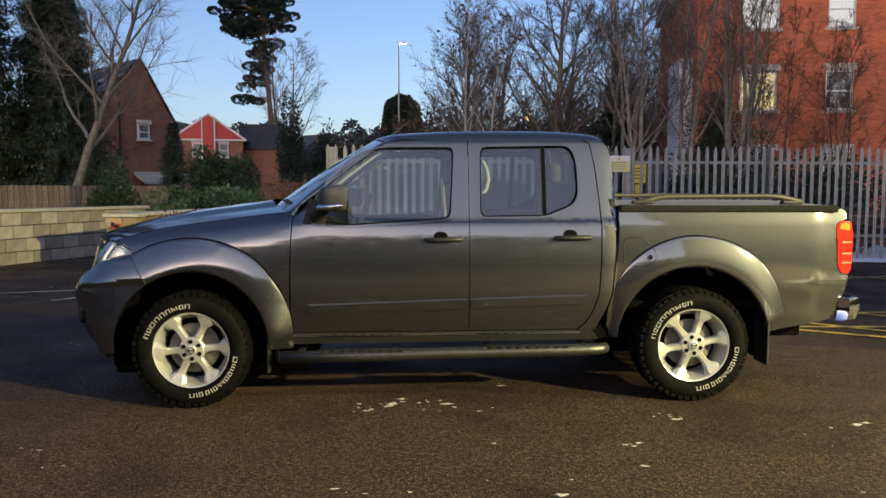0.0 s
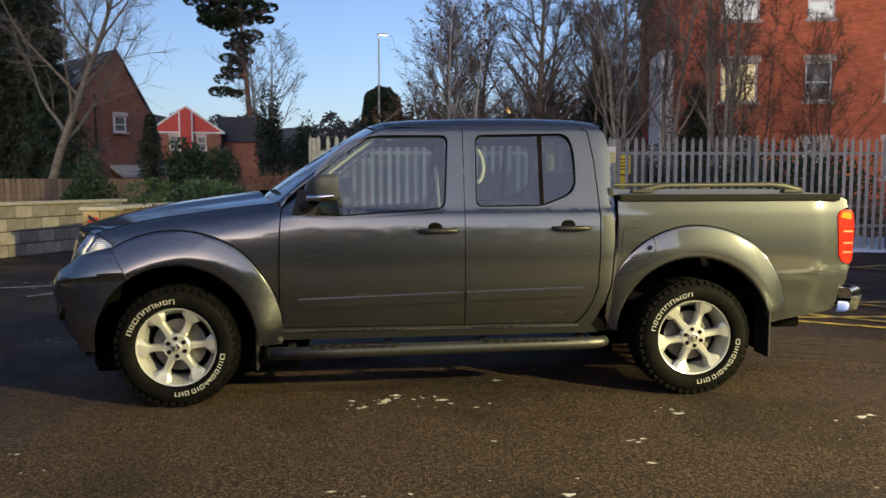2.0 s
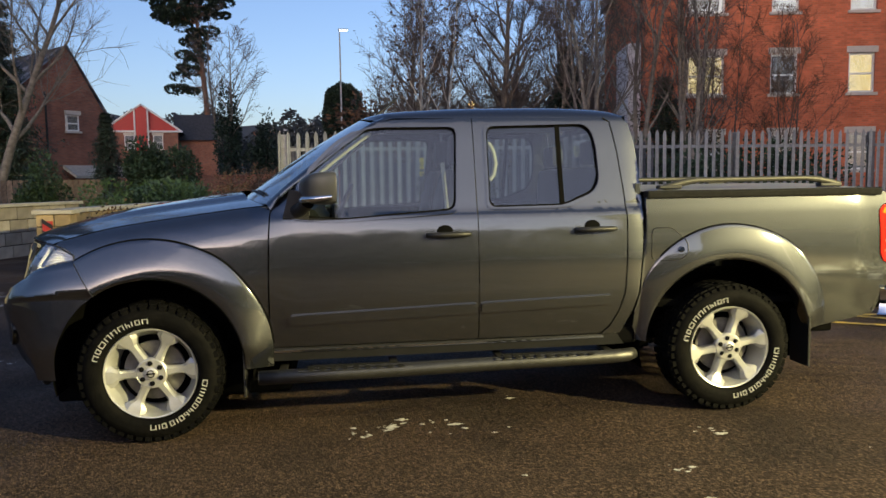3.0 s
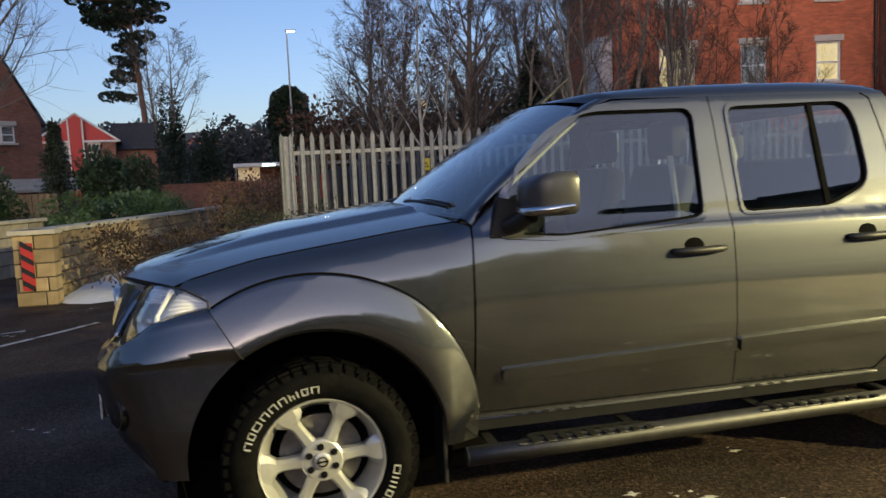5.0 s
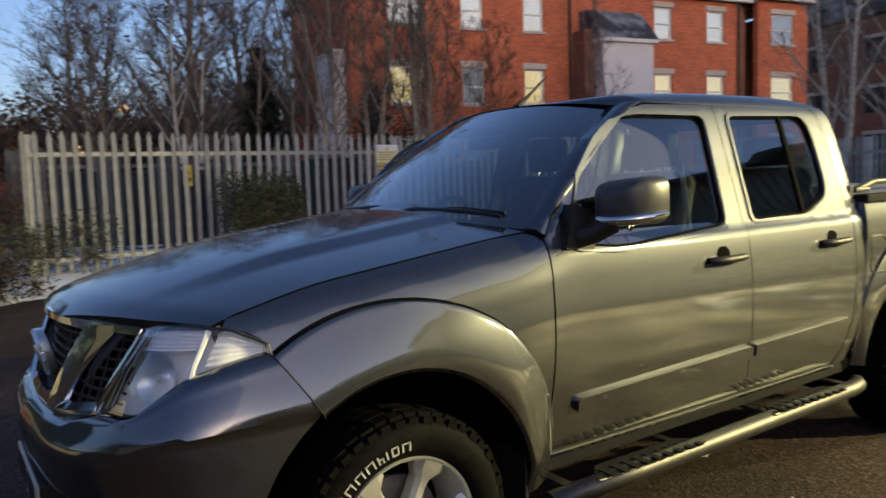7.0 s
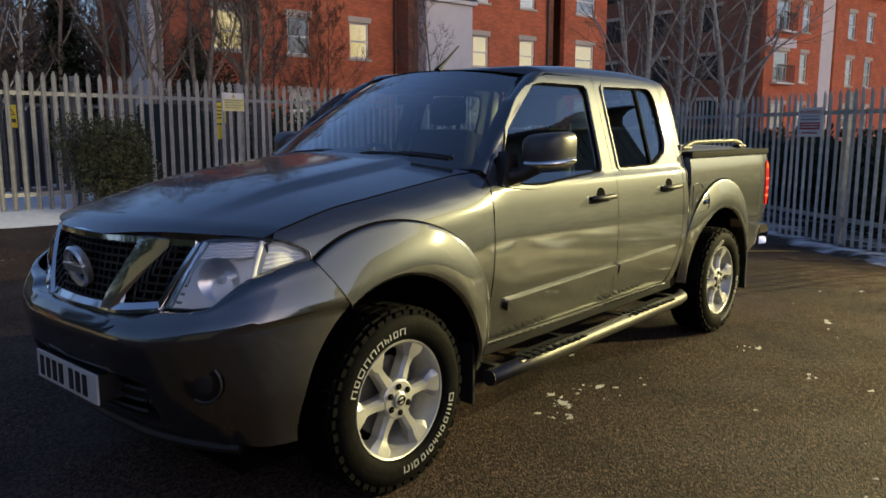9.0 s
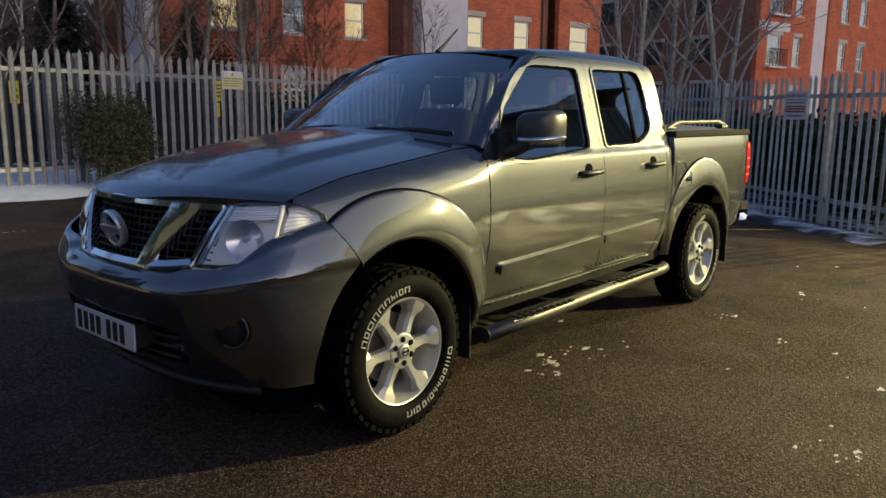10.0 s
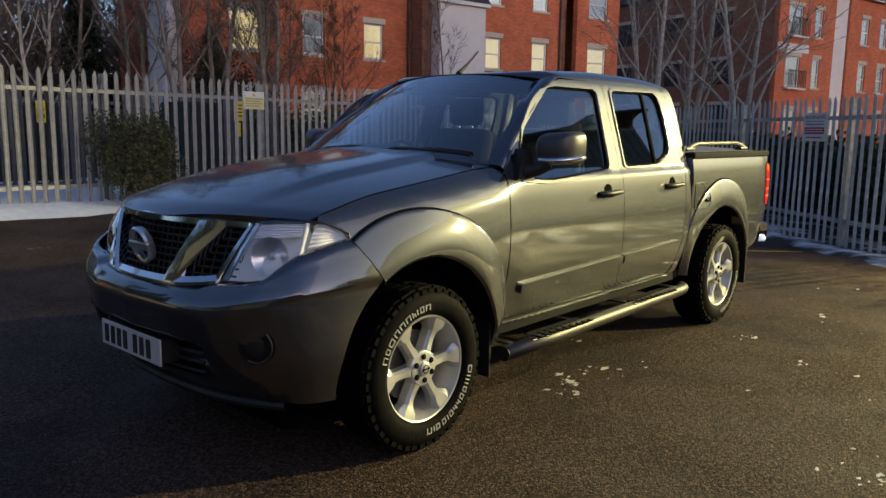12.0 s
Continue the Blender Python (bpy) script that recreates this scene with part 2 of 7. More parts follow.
def same(name, ob, at, parent=None):
    """Another object on the same mesh."""
    o = new(name, ob.data)
    o.matrix_basis = at
    if parent is not None:
        o.parent = parent
    return o


def add_box(bm, x0, x1, y0, y1, z0, z1, bevel=0.0, m=None):
    r = bmesh.ops.create_cube(bm, size=1.0)
    mt = Matrix.Translation(((x0 + x1) / 2, (y0 + y1) / 2, (z0 + z1) / 2)) @ Matrix.Diagonal((x1 - x0, y1 - y0, z1 - z0, 1))
    bmesh.ops.transform(bm, matrix=mt, verts=r["verts"])
    if bevel:
        es = list({e for v in r["verts"] for e in v.link_edges})
        bv = bmesh.ops.bevel(bm, geom=es, offset=bevel, segments=2, affect='EDGES', profile=0.5)
        vs = list({v for f in bv["faces"] for v in f.verts} | {v for v in r["verts"] if v.is_valid})
    else:
        vs = r["verts"]
    if m is not None:
        bmesh.ops.transform(bm, matrix=m, verts=vs)
    return vs


def box(x0, x1, y0, y1, z0, z1, bevel=0.0):
    bm = bmesh.new()
    add_box(bm, x0, x1, y0, y1, z0, z1, bevel)
    return bm


def prism(outline, axis, a, b):
    """Extrude a 2D outline along axis from a to b; outline gives the other two axes in order."""
    bm = bmesh.new()
    add_prism(bm, outline, axis, a, b)
    return bm


def add_prism(bm, outline, axis, a, b):
    def P(u, v, w):
        return (w, u, v) if axis == "x" else (u, w, v) if axis == "y" else (u, v, w)
    lo = [bm.verts.new(P(u, v, a)) for u, v in outline]
    hi = [bm.verts.new(P(u, v, b)) for u, v in outline]
    n = len(outline)
    bm.faces.new(lo)
    bm.faces.new(list(reversed(hi)))
    for i in range(n):
        bm.faces.new((lo[(i + 1) % n], lo[i], hi[i], hi[(i + 1) % n]))
    bmesh.ops.recalc_face_normals(bm, faces=bm.faces[:])


def add_tube(bm, pts, radii, sides=8, caps=True):
    """Sweep a circle along points."""
    pts = [Vector(p) for p in pts]
    if not isinstance(radii, (list, tuple)):
        radii = [radii] * len(pts)
    rings = []
    ref = None
    for i, p in enumerate(pts):
        d = (pts[min(i + 1, len(pts) - 1)] - pts[max(i - 1, 0)]).normalized()
        if ref is None:
            ref = Vector((0, 0, 1)) if abs(d.z) < 0.9 else Vector((1, 0, 0))
        u = d.cross(ref)
        u = u.normalized() if u.length > 1e-6 else Vector((1, 0, 0))
        v = d.cross(u).normalized()
        ref = u.cross(d)
        rings.append([bm.verts.new(p + (u * math.cos(2 * math.pi * k / sides) + v * math.sin(2 * math.pi * k / sides)) * radii[i]) for k in range(sides)])
    for a, b in zip(rings, rings[1:]):
        for k in range(sides):
            bm.faces.new((a[k], a[(k + 1) % sides], b[(k + 1) % sides], b[k]))
    if caps and sides > 2:
        bm.faces.new(rings[0])
        bm.faces.new(list(reversed(rings[-1])))


def tube(pts, radii, sides=8):
    bm = bmesh.new()
    add_tube(bm, pts, radii, sides)
    bmesh.ops.recalc_face_normals(bm, faces=bm.faces[:])
    return bm


def smoothstep(a, b, x):
    t = min(1.0, max(0.0, (x - a) / (b - a)))
    return t * t * (3 - 2 * t)


def ground_z(x, y):
    """Height of the tarmac: level under the truck, tilting gently away from it."""
    far = max(smoothstep(2.0, 7.0, y), smoothstep(4.0, 8.5, x))
    near = smoothstep(-4.5, -0.5, x)
    return far * near * (-0.021 * min(x, 12) + 0.029 * min(max(y, -3), 10)) * (1 - smoothstep(20, 40, max(abs(x), abs(y))))


# ---- ground ----
def build_ground():
    bm = bmesh.new()
    steps = [-3000, -600, -150, -60, -35, -24] + [-18 + 0.75 * i for i in range(49)] + [24, 35, 60, 150, 600, 3000]
    grid = [[bm.verts.new((x, y, ground_z(x, y) + (noise.noise(Vector((x * 0.5, y * 0.5, 0))) * 0.006 if abs(x) < 12 and abs(y) < 12 else 0))) for y in steps] for x in steps]
    for i in range(len(steps) - 1):
        for j in range(len(steps) - 1):
            bm.faces.new((grid[i][j], grid[i + 1][j], grid[i + 1][j + 1], grid[i][j + 1]))
    return tagged(part("ground", bm, TARMAC, smooth=0), "wet dark tarmac of a car park", "ground", kind="structure")


build_ground()


def sheet(name, outline, rows, zfun, material, label, category, kind="structure"):
    """A strip of land between two lines of plan points, subdivided in rows, with heights from zfun(k, x, y)."""
    bm = bmesh.new()
    n = 40
    lines = []
    for k in range(rows + 1):
        line = []
        for i in range(n + 1):
            (ax, ay), (bx, by) = outline[0](i / n), outline[1](i / n)
            f = k / rows
            x, y = ax + (bx - ax) * f, ay + (by - ay) * f
            line.append(bm.verts.new((x, y, zfun(f, x, y))))
        lines.append(line)
    for a, b in zip(lines, lines[1:]):
        for i in range(n):
            bm.faces.new((a[i], a[i + 1], b[i + 1], b[i]))
    bmesh.ops.recalc_face_normals(bm, faces=bm.faces[:])
    return tagged(part(name, bm, material, smooth=0), label, category, kind=kind)


def lerp2(a, b, f):
    return (a[0] + (b[0] - a[0]) * f, a[1] + (b[1] - a[1]) * f)


def verge_z(f, x, y):
    return ground_z(x, y) - 0.03 + smoothstep(0, 0.25, f) * 0.07 + f * 0.16 * smoothstep(6, 1, x) + 0.03 * noise.noise(Vector((x * 2, y * 2, 1))) * min(1, f * 6)


def verge_edge(f):
    """Ragged near edge of the melting snow, rounded off at its west end."""
    x, y = lerp2((-4.75, 6.3), (0.2, 6.9), f / 0.5) if f < 0.5 else lerp2((0.2, 6.9), (13.2, 7.9), f / 0.5 - 1)
    y += 0.55 * smoothstep(0.05, 0.0, f) + 0.14 * noise.noise(Vector((x * 1.7, 3, 0))) + 0.09 * noise.noise(Vector((x * 6, 5, 0)))
    return x, y


sheet("verge", (verge_edge, lambda f: lerp2((-4.2, 12), (16.5, 12), f)), 140, verge_z, SNOW, "snow-covered verge along the palisade fence", "verge")


# ---- palisade fences ----
def pale_mesh():
    """W-section pale with a splayed three-pointed head."""
    bm = bmesh.new()
    w, d = 0.034, 0.011
    sec = [(-w, d), (-w * 0.55, 0), (-w * 0.12, d * 0.8), (w * 0.12, d * 0.8), (w * 0.55, 0), (w, d)]
    heights = [(0.0, 1.0, 0.0), (2.06, 1.0, 0.0), (2.09, 0.9, 0.0), (2.15, 0.12, 0.0)]
    rings = [[bm.verts.new((x * k, y * k, z + (0.0 if z < 2.1 else 0.0))) for x, y in sec] + [bm.verts.new((x * k, y * k + 0.003, z)) for x, y in reversed(sec)] for z, k, _ in heights]
    n = len(rings[0])
    for a, b in zip(rings, rings[1:]):
        for i in range(n):
            bm.faces.new((a[i], a[(i + 1) % n], b[(i + 1) % n], b[i]))
    bm.faces.new(list(reversed(rings[-1])))
    bmesh.ops.recalc_face_normals(bm, faces=bm.faces[:])
    return bm


def fence(name, label, a, b, z0, top, material, post_step=2.75, pitch=0.157, skip=()):
    """Palisade fence from a to b; z0(x, y) is the foot, top the height of the points."""
    fe = thing(name, label, "fence", kind="structure")
    ax, ay = a
    bx, by = b
    length = math.hypot(bx - ax, by - ay)
    ang = math.atan2(by - ay, bx - ax)
    base = None
    n = int(length / pitch)
    for i in range(n + 1):
        s = i * pitch
        if any(lo < s < hi for lo, hi in skip):
            continue
        x, y = ax + math.cos(ang) * s, ay + math.sin(ang) * s
        lean = random.uniform(-0.35, 0.35)
        m = Matrix.Translation((x, y, top - 2.15 + random.uniform(-0.012, 0.012))) @ Euler((radians(random.uniform(-0.4, 0.4)), radians(lean), ang)).to_matrix().to_4x4()
        if base is None:
            base = part("pale", pale_mesh(), material, fe)
            base.matrix_basis = m
        else:
            same("pale", base, m, fe)
    for h in (top - 0.30, top - 1.68):
        bm = bmesh.new()
        add_box(bm, 0, length, 0.016, 0.022, h - 0.028, h + 0.028)
        add_box(bm, 0, length, 0.022, 0.062, h + 0.022, h + 0.028)
        bmesh.ops.transform(bm, matrix=Matrix.Translation((ax, ay, 0)) @ Matrix.Rotation(ang, 4, 'Z'), verts=bm.verts[:])
        part("rail", bm, material, fe)
    s = 0.08
    while s < length:
        bm = bmesh.new()
        add_box(bm, s - 0.05, s + 0.05, 0.065, 0.072, top - 2.5, top - 0.04)
        add_box(bm, s - 0.05, s + 0.05, 0.155, 0.162, top - 2.5, top - 0.04)
        add_box(bm, s - 0.004, s + 0.004, 0.072, 0.155, top - 2.5, top - 0.04)
        bmesh.ops.transform(bm, matrix=Matrix.Translation((ax, ay, 0)) @ Matrix.Rotation(ang, 4, 'Z'), verts=bm.verts[:])
        part("post", bm, material, fe)
        s += post_step
    return fe


FY, FTOP = 8.3, 2.21
EAST_A, EAST_B, ETOP = (14.37, 8.3), (5.95, -1.75), 1.95
EAST_DIR = Vector((EAST_A[0] - EAST_B[0], EAST_A[1] - EAST_B[1], 0)).normalized()


def east_point(along, out=0.0):
    """A plan point along the east fence from its south end; out is towards the car park."""
    return (EAST_B[0] + EAST_DIR.x * along - EAST_DIR.y * out, EAST_B[1] + EAST_DIR.y * along + EAST_DIR.x * out)


fence("fence_north", "galvanised steel palisade fence with pointed pales", (-1.61, FY), (EAST_A[0], FY), ground_z, FTOP, GALV)
fence("fence_east", "dull weathered palisade fence at the car park's edge", EAST_A, EAST_B, ground_z, ETOP, GALV_OLD)
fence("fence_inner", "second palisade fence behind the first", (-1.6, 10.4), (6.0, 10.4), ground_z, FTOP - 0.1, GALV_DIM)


def verge2_z(f, x, y):
    return ground_z(x, y) - 0.03 + smoothstep(0, 0.06, f) * 0.09 + 0.04 * noise.noise(Vector((x * 2, y * 2, 3))) * min(1, f * 6)


sheet("verge_side", (lambda f: east_point(-3.0 + 15.5 * f, 0.62 + 0.10 * math.sin(9 * f) + 0.06 * math.sin(31 * f)), lambda f: east_point(-3.0 + 15.5 * f, -4.0)), 16, verge2_z, SOIL, "dark soil verge with melting snow beside the fence", "verge")


# ---- apartment building ----
BA, BANG = (12.64, 23.1), radians(-10)
BM = Matrix.Translation((BA[0], BA[1], 0)) @ Matrix.Rotation(BANG, 4, 'Z')


def wall_with_openings(s0, s1, z0, z1, opens, y0=0.0, thick=0.3):
    """A brick skin along local x with rectangular holes (x0, x1, za, zb), built from strips round the holes."""
    bm = bmesh.new()
    xs = sorted({s0, s1, *[o[0] for o in opens], *[o[1] for o in opens]})
    for xa, xb in zip(xs, xs[1:]):
        mid = (xa + xb) / 2
        holes = sorted((o[2], o[3]) for o in opens if o[0] < mid < o[1])
        z = z0
        for a, b in holes:
            if a > z:
                add_box(bm, xa, xb, y0, y0 + thick, z, a)
            z = b
        if z < z1:
            add_box(bm, xa, xb, y0, y0 + thick, z, z1)
    bmesh.ops.remove_doubles(bm, verts=bm.verts[:], dist=0.001)
    return bm


def window(parent, x0, x1, z0, z1, y0=0.0, lit=True, sash=True):
    """Sash window under parent: lintel, sill, frame, pane and what is seen inside."""
    w = part("window", box(x0 - 0.09, x1 + 0.09, y0 - 0.05, y0 + 0.12, z1, z1 + 0.24, 0.01), LINTEL, parent, "pale stone lintel")
    part("sill", box(x0 - 0.1, x1 + 0.1, y0 - 0.08, y0 + 0.14, z0 - 0.11, z0, 0.01), LINTEL, w)
    bm = bmesh.new()
    f = 0.075
    zm = z0 + (z1 - z0) * 0.48
    for a in ((x0, x0 + f, z0, z1), (x1 - f, x1, z0, z1), (x0 + f, x1 - f, z1 - f, z1), (x0 + f, x1 - f, z0, z0 + f), (x0 + f, x1 - f, zm - 0.035, zm + 0.035)):
        add_box(bm, a[0], a[1], y0 + 0.07, y0 + 0.14, a[2], a[3])
    part("frame", bm, WHITE, w)
    pane = part("pane", box(x0 + f, x1 - f, y0 + 0.10, y0 + 0.106, z0 + f, z1 - f), PANE, w)
    pane.visible_shadow = False
    part("blind", box(x0, x1, y0 + 0.22, y0 + 0.24, z0, z1), WINWHITE if lit == "white" else WINLIT if lit else (DARKROOM if lit is None else CURTAIN), w, "drawn blind that glows" if lit else "net curtain in an unlit room")
    return w


def apartment_building():
    b = thing("apartment_building", "three-storey orange brick apartment building with white sash windows", "building", kind="structure", at=BM)
    rows = [(1.55, 2.95, 'low'), (4.48, 5.98, 'mid'), (7.55, 9.0, 'top')]
    cols = [(0.09, 1.5), (3.24, 4.26), (6.17, 7.16), (13.12, 14.15), (16.27, 17.35)]
    opens = [(a, c, z0, z1) for a, c in cols for z0, z1, _ in rows]
    part("wall", wall_with_openings(-1.5, 18.35, -1.0, 9.45, opens), BRICK, b)
    cols2 = [(20.1, 21.6)]
    part("wall", wall_with_openings(19.2, 22.6, -1.0, 9.6, [(a, c, z0, z1) for a, c in cols2 for z0, z1, _ in rows], -0.35), BRICK, b)
    # dark brick paints the shade of the recess and the far end wall
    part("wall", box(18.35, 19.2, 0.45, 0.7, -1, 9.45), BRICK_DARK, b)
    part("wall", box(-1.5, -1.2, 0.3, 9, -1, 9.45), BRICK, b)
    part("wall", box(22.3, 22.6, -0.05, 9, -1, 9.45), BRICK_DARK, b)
    part("wall", box(-1.2, 22.3, 8.7, 9, -1, 9.45), BRICK, b)
    for a, c in cols:
        for z0, z1, k in rows:
            window(b, a, c, z0, z1, 0.0, lit=None if (k == 'mid' and 3 < a < 4) else 'white' if k == 'top' else (k == 'mid'))
    for z0, z1, k in rows:
        window(b, 20.1, 21.6, z0, z1, -0.35, lit=(k == 'mid'))
    # white rendered stair bay with a slate cap
    part("bay", box(9.15, 11.8, -1.5, 0.0, -1, 7.0, 0.02), RENDER, b, "white rendered stair bay")
    part("bay_gutter", box(9.0, 11.95, -1.68, -0.003, 7.0, 7.16, 0.01), WHITE, b)
    bm = bmesh.new()
    add_prism(bm, [(-1.7, 7.16), (0.0, 7.16), (0.0, 8.5), (-0.5, 8.5)], "x", 9.0, 11.95)
    part("bay_roof", bm, ROOF, b)
    # strip beside the bay in the same dark brick
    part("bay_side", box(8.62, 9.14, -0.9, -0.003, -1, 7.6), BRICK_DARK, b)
    # narrow white bay at the west end
    part("bay", box(-2.05, -1.53, 0.6, 3.0, -1, 6.6, 0.02), RENDER, b, "white rendered bay")
    # eaves and roof
    part("gutter", box(-1.7, 19.0, -0.35, -0.15, 9.45, 9.62, 0.02), WHITE, b)
    part("gutter", box(19.0, 22.9, -0.7, -0.5, 9.62, 9.78, 0.02), WHITE, b)
    bm = bmesh.new()
    add_prism(bm, [(-0.4, 9.6), (9.4, 9.6), (4.5, 12.6)], "x", -1.7, 18.9)
    part("roof", bm, ROOF, b)
    bm = bmesh.new()
    add_prism(bm, [(-0.8, 9.78), (9.4, 9.62), (4.5, 12.9)], "x", 18.9, 22.9)
    part("roof", bm, ROOF, b)
    part("downpipe", tube([(8.45, -0.1, -1), (8.45, -0.1, 9.4)], 0.055, 8), BLACK, b)
    part("downpipe", tube([(18.2, -0.1, -1), (18.2, -0.1, 9.4)], 0.055, 8), BLACK, b)
    return b


apartment_building()


# ---- pickup truck ----
PAINT = mat("gunmetal_paint", (0.044, 0.047, 0.056), 0.45, 0.95, var=0.03, scale=300, coat=1.0)
PAINT.node_tree.nodes["Principled BSDF"].inputs["Coat IOR"].default_value = 2.3
PAINT.node_tree.nodes["Principled BSDF"].inputs["Coat Roughness"].default_value = 0.07
CHROME = mat("chrome", (0.78, 0.79, 0.80), 0.07, 1.0, var=0.03, scale=9)
STEEL = mat("stainless_steel", (0.085, 0.084, 0.082), 0.48, 0.9, var=0.12, scale=30)
ALLOY = mat("silver_alloy", (0.50, 0.50, 0.50), 0.36, 0.55, var=0.06, scale=25, coat=0.3)
RUBBER = mat("tyre_rubber", (0.004, 0.004, 0.004), 0.7, spec=0.05, var=0.35, scale=40, bump=0.2, dark=(0.010, 0.009, 0.008), dscale=18, damount=0.3)
TYRE_WHITE = mat("white_tyre_lettering", (0.42, 0.42, 0.40), 0.6, var=0.12, scale=60)
TRIM = mat("matt_black_trim", (0.010, 0.010, 0.011), 0.5, var=0.2, scale=30)
FOGLENS = mat("smoky_fog_lens", (0.05, 0.05, 0.055), 0.12, 0.7, var=0.2, scale=20)
CAPBLK = mat("coarse_black_plastic", (0.012, 0.012, 0.012), 0.85, var=0.3, scale=60, bump=0.2, bscale=200, spec=0.12)
GLOSSBLK = mat("gloss_black", (0.006, 0.006, 0.007), 0.12, var=0.1, scale=20)
SEAL = mat("window_rubber", (0.004, 0.004, 0.004), 0.9, spec=0.04, var=0.2, scale=30)
UNDER = mat("dark_underbody", (0.004, 0.004, 0.004), 0.95, spec=0.03, var=0.3, scale=9)
SEATC = mat("seat_cloth", (0.028, 0.028, 0.030), 0.9, var=0.25, scale=60)
GLASS = glass_mat("tinted_glass", (0.80, 0.95, 0.97), 0.82, base=0.15)
SCREEN = glass_mat("windscreen_glass", (0.80, 0.95, 0.97), 0.88, base=0.12)
LENS = glass_mat("headlamp_lens", (0.97, 0.97, 0.98), 0.96, base=0.03)
LENSRED = mat("red_lamp_lens", (0.62, 0.02, 0.012), 0.15, var=0.05, coat=0.6)
LENSAMB = mat("amber_lamp_lens", (0.75, 0.22, 0.02), 0.15, var=0.05, coat=0.6)
COVER = mat("tonneau_cover", (0.20, 0.20, 0.21), 0.4, var=0.12, scale=20)
RAILB = mat("bronze_grey_rail", (0.06, 0.058, 0.05), 0.5, 0.5, var=0.08, scale=20)
PLATE = mat("white_number_plate", (0.55, 0.55, 0.54), 0.35, var=0.05)
SHELL = mat("satin_dark_plastic", (0.045, 0.045, 0.05), 0.32, var=0.08, scale=30)
BADGE = mat("satin_chrome", (0.80, 0.81, 0.83), 0.28, 0.9, var=0.04, scale=30)
FLUTED = mat("fluted_reflector", (0.95, 0.96, 0.98), 0.14, 0.0, var=0.05, scale=60)
DISC = mat("brake_disc", (0.20, 0.19, 0.18), 0.45, 0.8, var=0.25, scale=20)


def curve(xs, ys):
    """Smooth monotone curve through knots."""
    xs, ys = [float(v) for v in xs], [float(v) for v in ys]
    n = len(xs)
    d = [(ys[i + 1] - ys[i]) / (xs[i + 1] - xs[i]) for i in range(n - 1)]
    m = [d[0]] + [0.0 if d[i - 1] * d[i] <= 0 else 2 * d[i - 1] * d[i] / (d[i - 1] + d[i]) for i in range(1, n - 1)] + [d[-1]]

    def f(x):
        if x <= xs[0]:
            return ys[0] + m[0] * (x - xs[0])
        if x >= xs[-1]:
            return ys[-1] + m[-1] * (x - xs[-1])
        i = 0
        while x > xs[i + 1]:
            i += 1
        h = xs[i + 1] - xs[i]
        t = (x - xs[i]) / h
        return (ys[i] * (1 + 2 * t) * (1 - t) ** 2 + h * m[i] * t * (1 - t) ** 2 + ys[i + 1] * t * t * (3 - 2 * t) + h * m[i + 1] * t * t * (t - 1))
    return f


HOOD_Z = curve([-2.42, -2.34, -2.2, -2.0, -1.7, -1.4, -1.1, -0.8], [1.035, 1.085, 1.125, 1.168, 1.217, 1.258, 1.295, 1.32])
DOOR_W = curve([0.28, 0.45, 0.60, 0.75, 0.90, 1.05, 1.14, 1.165, 1.19, 1.24, 1.45, 1.65, 1.70, 1.74], [0.765, 0.806, 0.836, 0.852, 0.854, 0.844, 0.832, 0.824, 0.806, 0.792, 0.730, 0.668, 0.645, 0.60])
BED_W = curve([0.40, 0.60, 0.80, 1.0, 1.15, 1.25], [0.79, 0.822, 0.846, 0.850, 0.843, 0.826])
ROLL_W = curve([0.0, 0.045, 0.06, 0.08, 0.11, 0.16, 0.25, 0.45, 0.75], [0.40, 0.66, 0.70, 0.745, 0.785, 0.822, 0.852, 0.866, 0.815])


def bonnet_drop(x):
    """How far the bonnet's side edge lies below its centre line."""
    return 0.076 + 0.018 * smoothstep(-1.75, -2.1, x)


def side_w(x, z):
    """Half-width of the bodywork at x along the truck and height z."""
    w = DOOR_W(z)
    if x < -0.75:
        front = ROLL_W(max(0.0, HOOD_Z(x) - z))
        front -= 0.055 * smoothstep(-1.5, -2.35, x)
        k = smoothstep(-0.80, -1.15, x)
        w = w * (1 - k) + front * k
    if x > 0.9:
        k = smoothstep(1.098, 1.102, x)
        cab = w - 0.010 * max(0.0, (x - 0.98) / 0.12) ** 2.2
        bed = BED_W(z) - 0.035 * smoothstep(2.35, 2.66, x) ** 1.5
        w = bed if x > 1.1 else cab
    return w


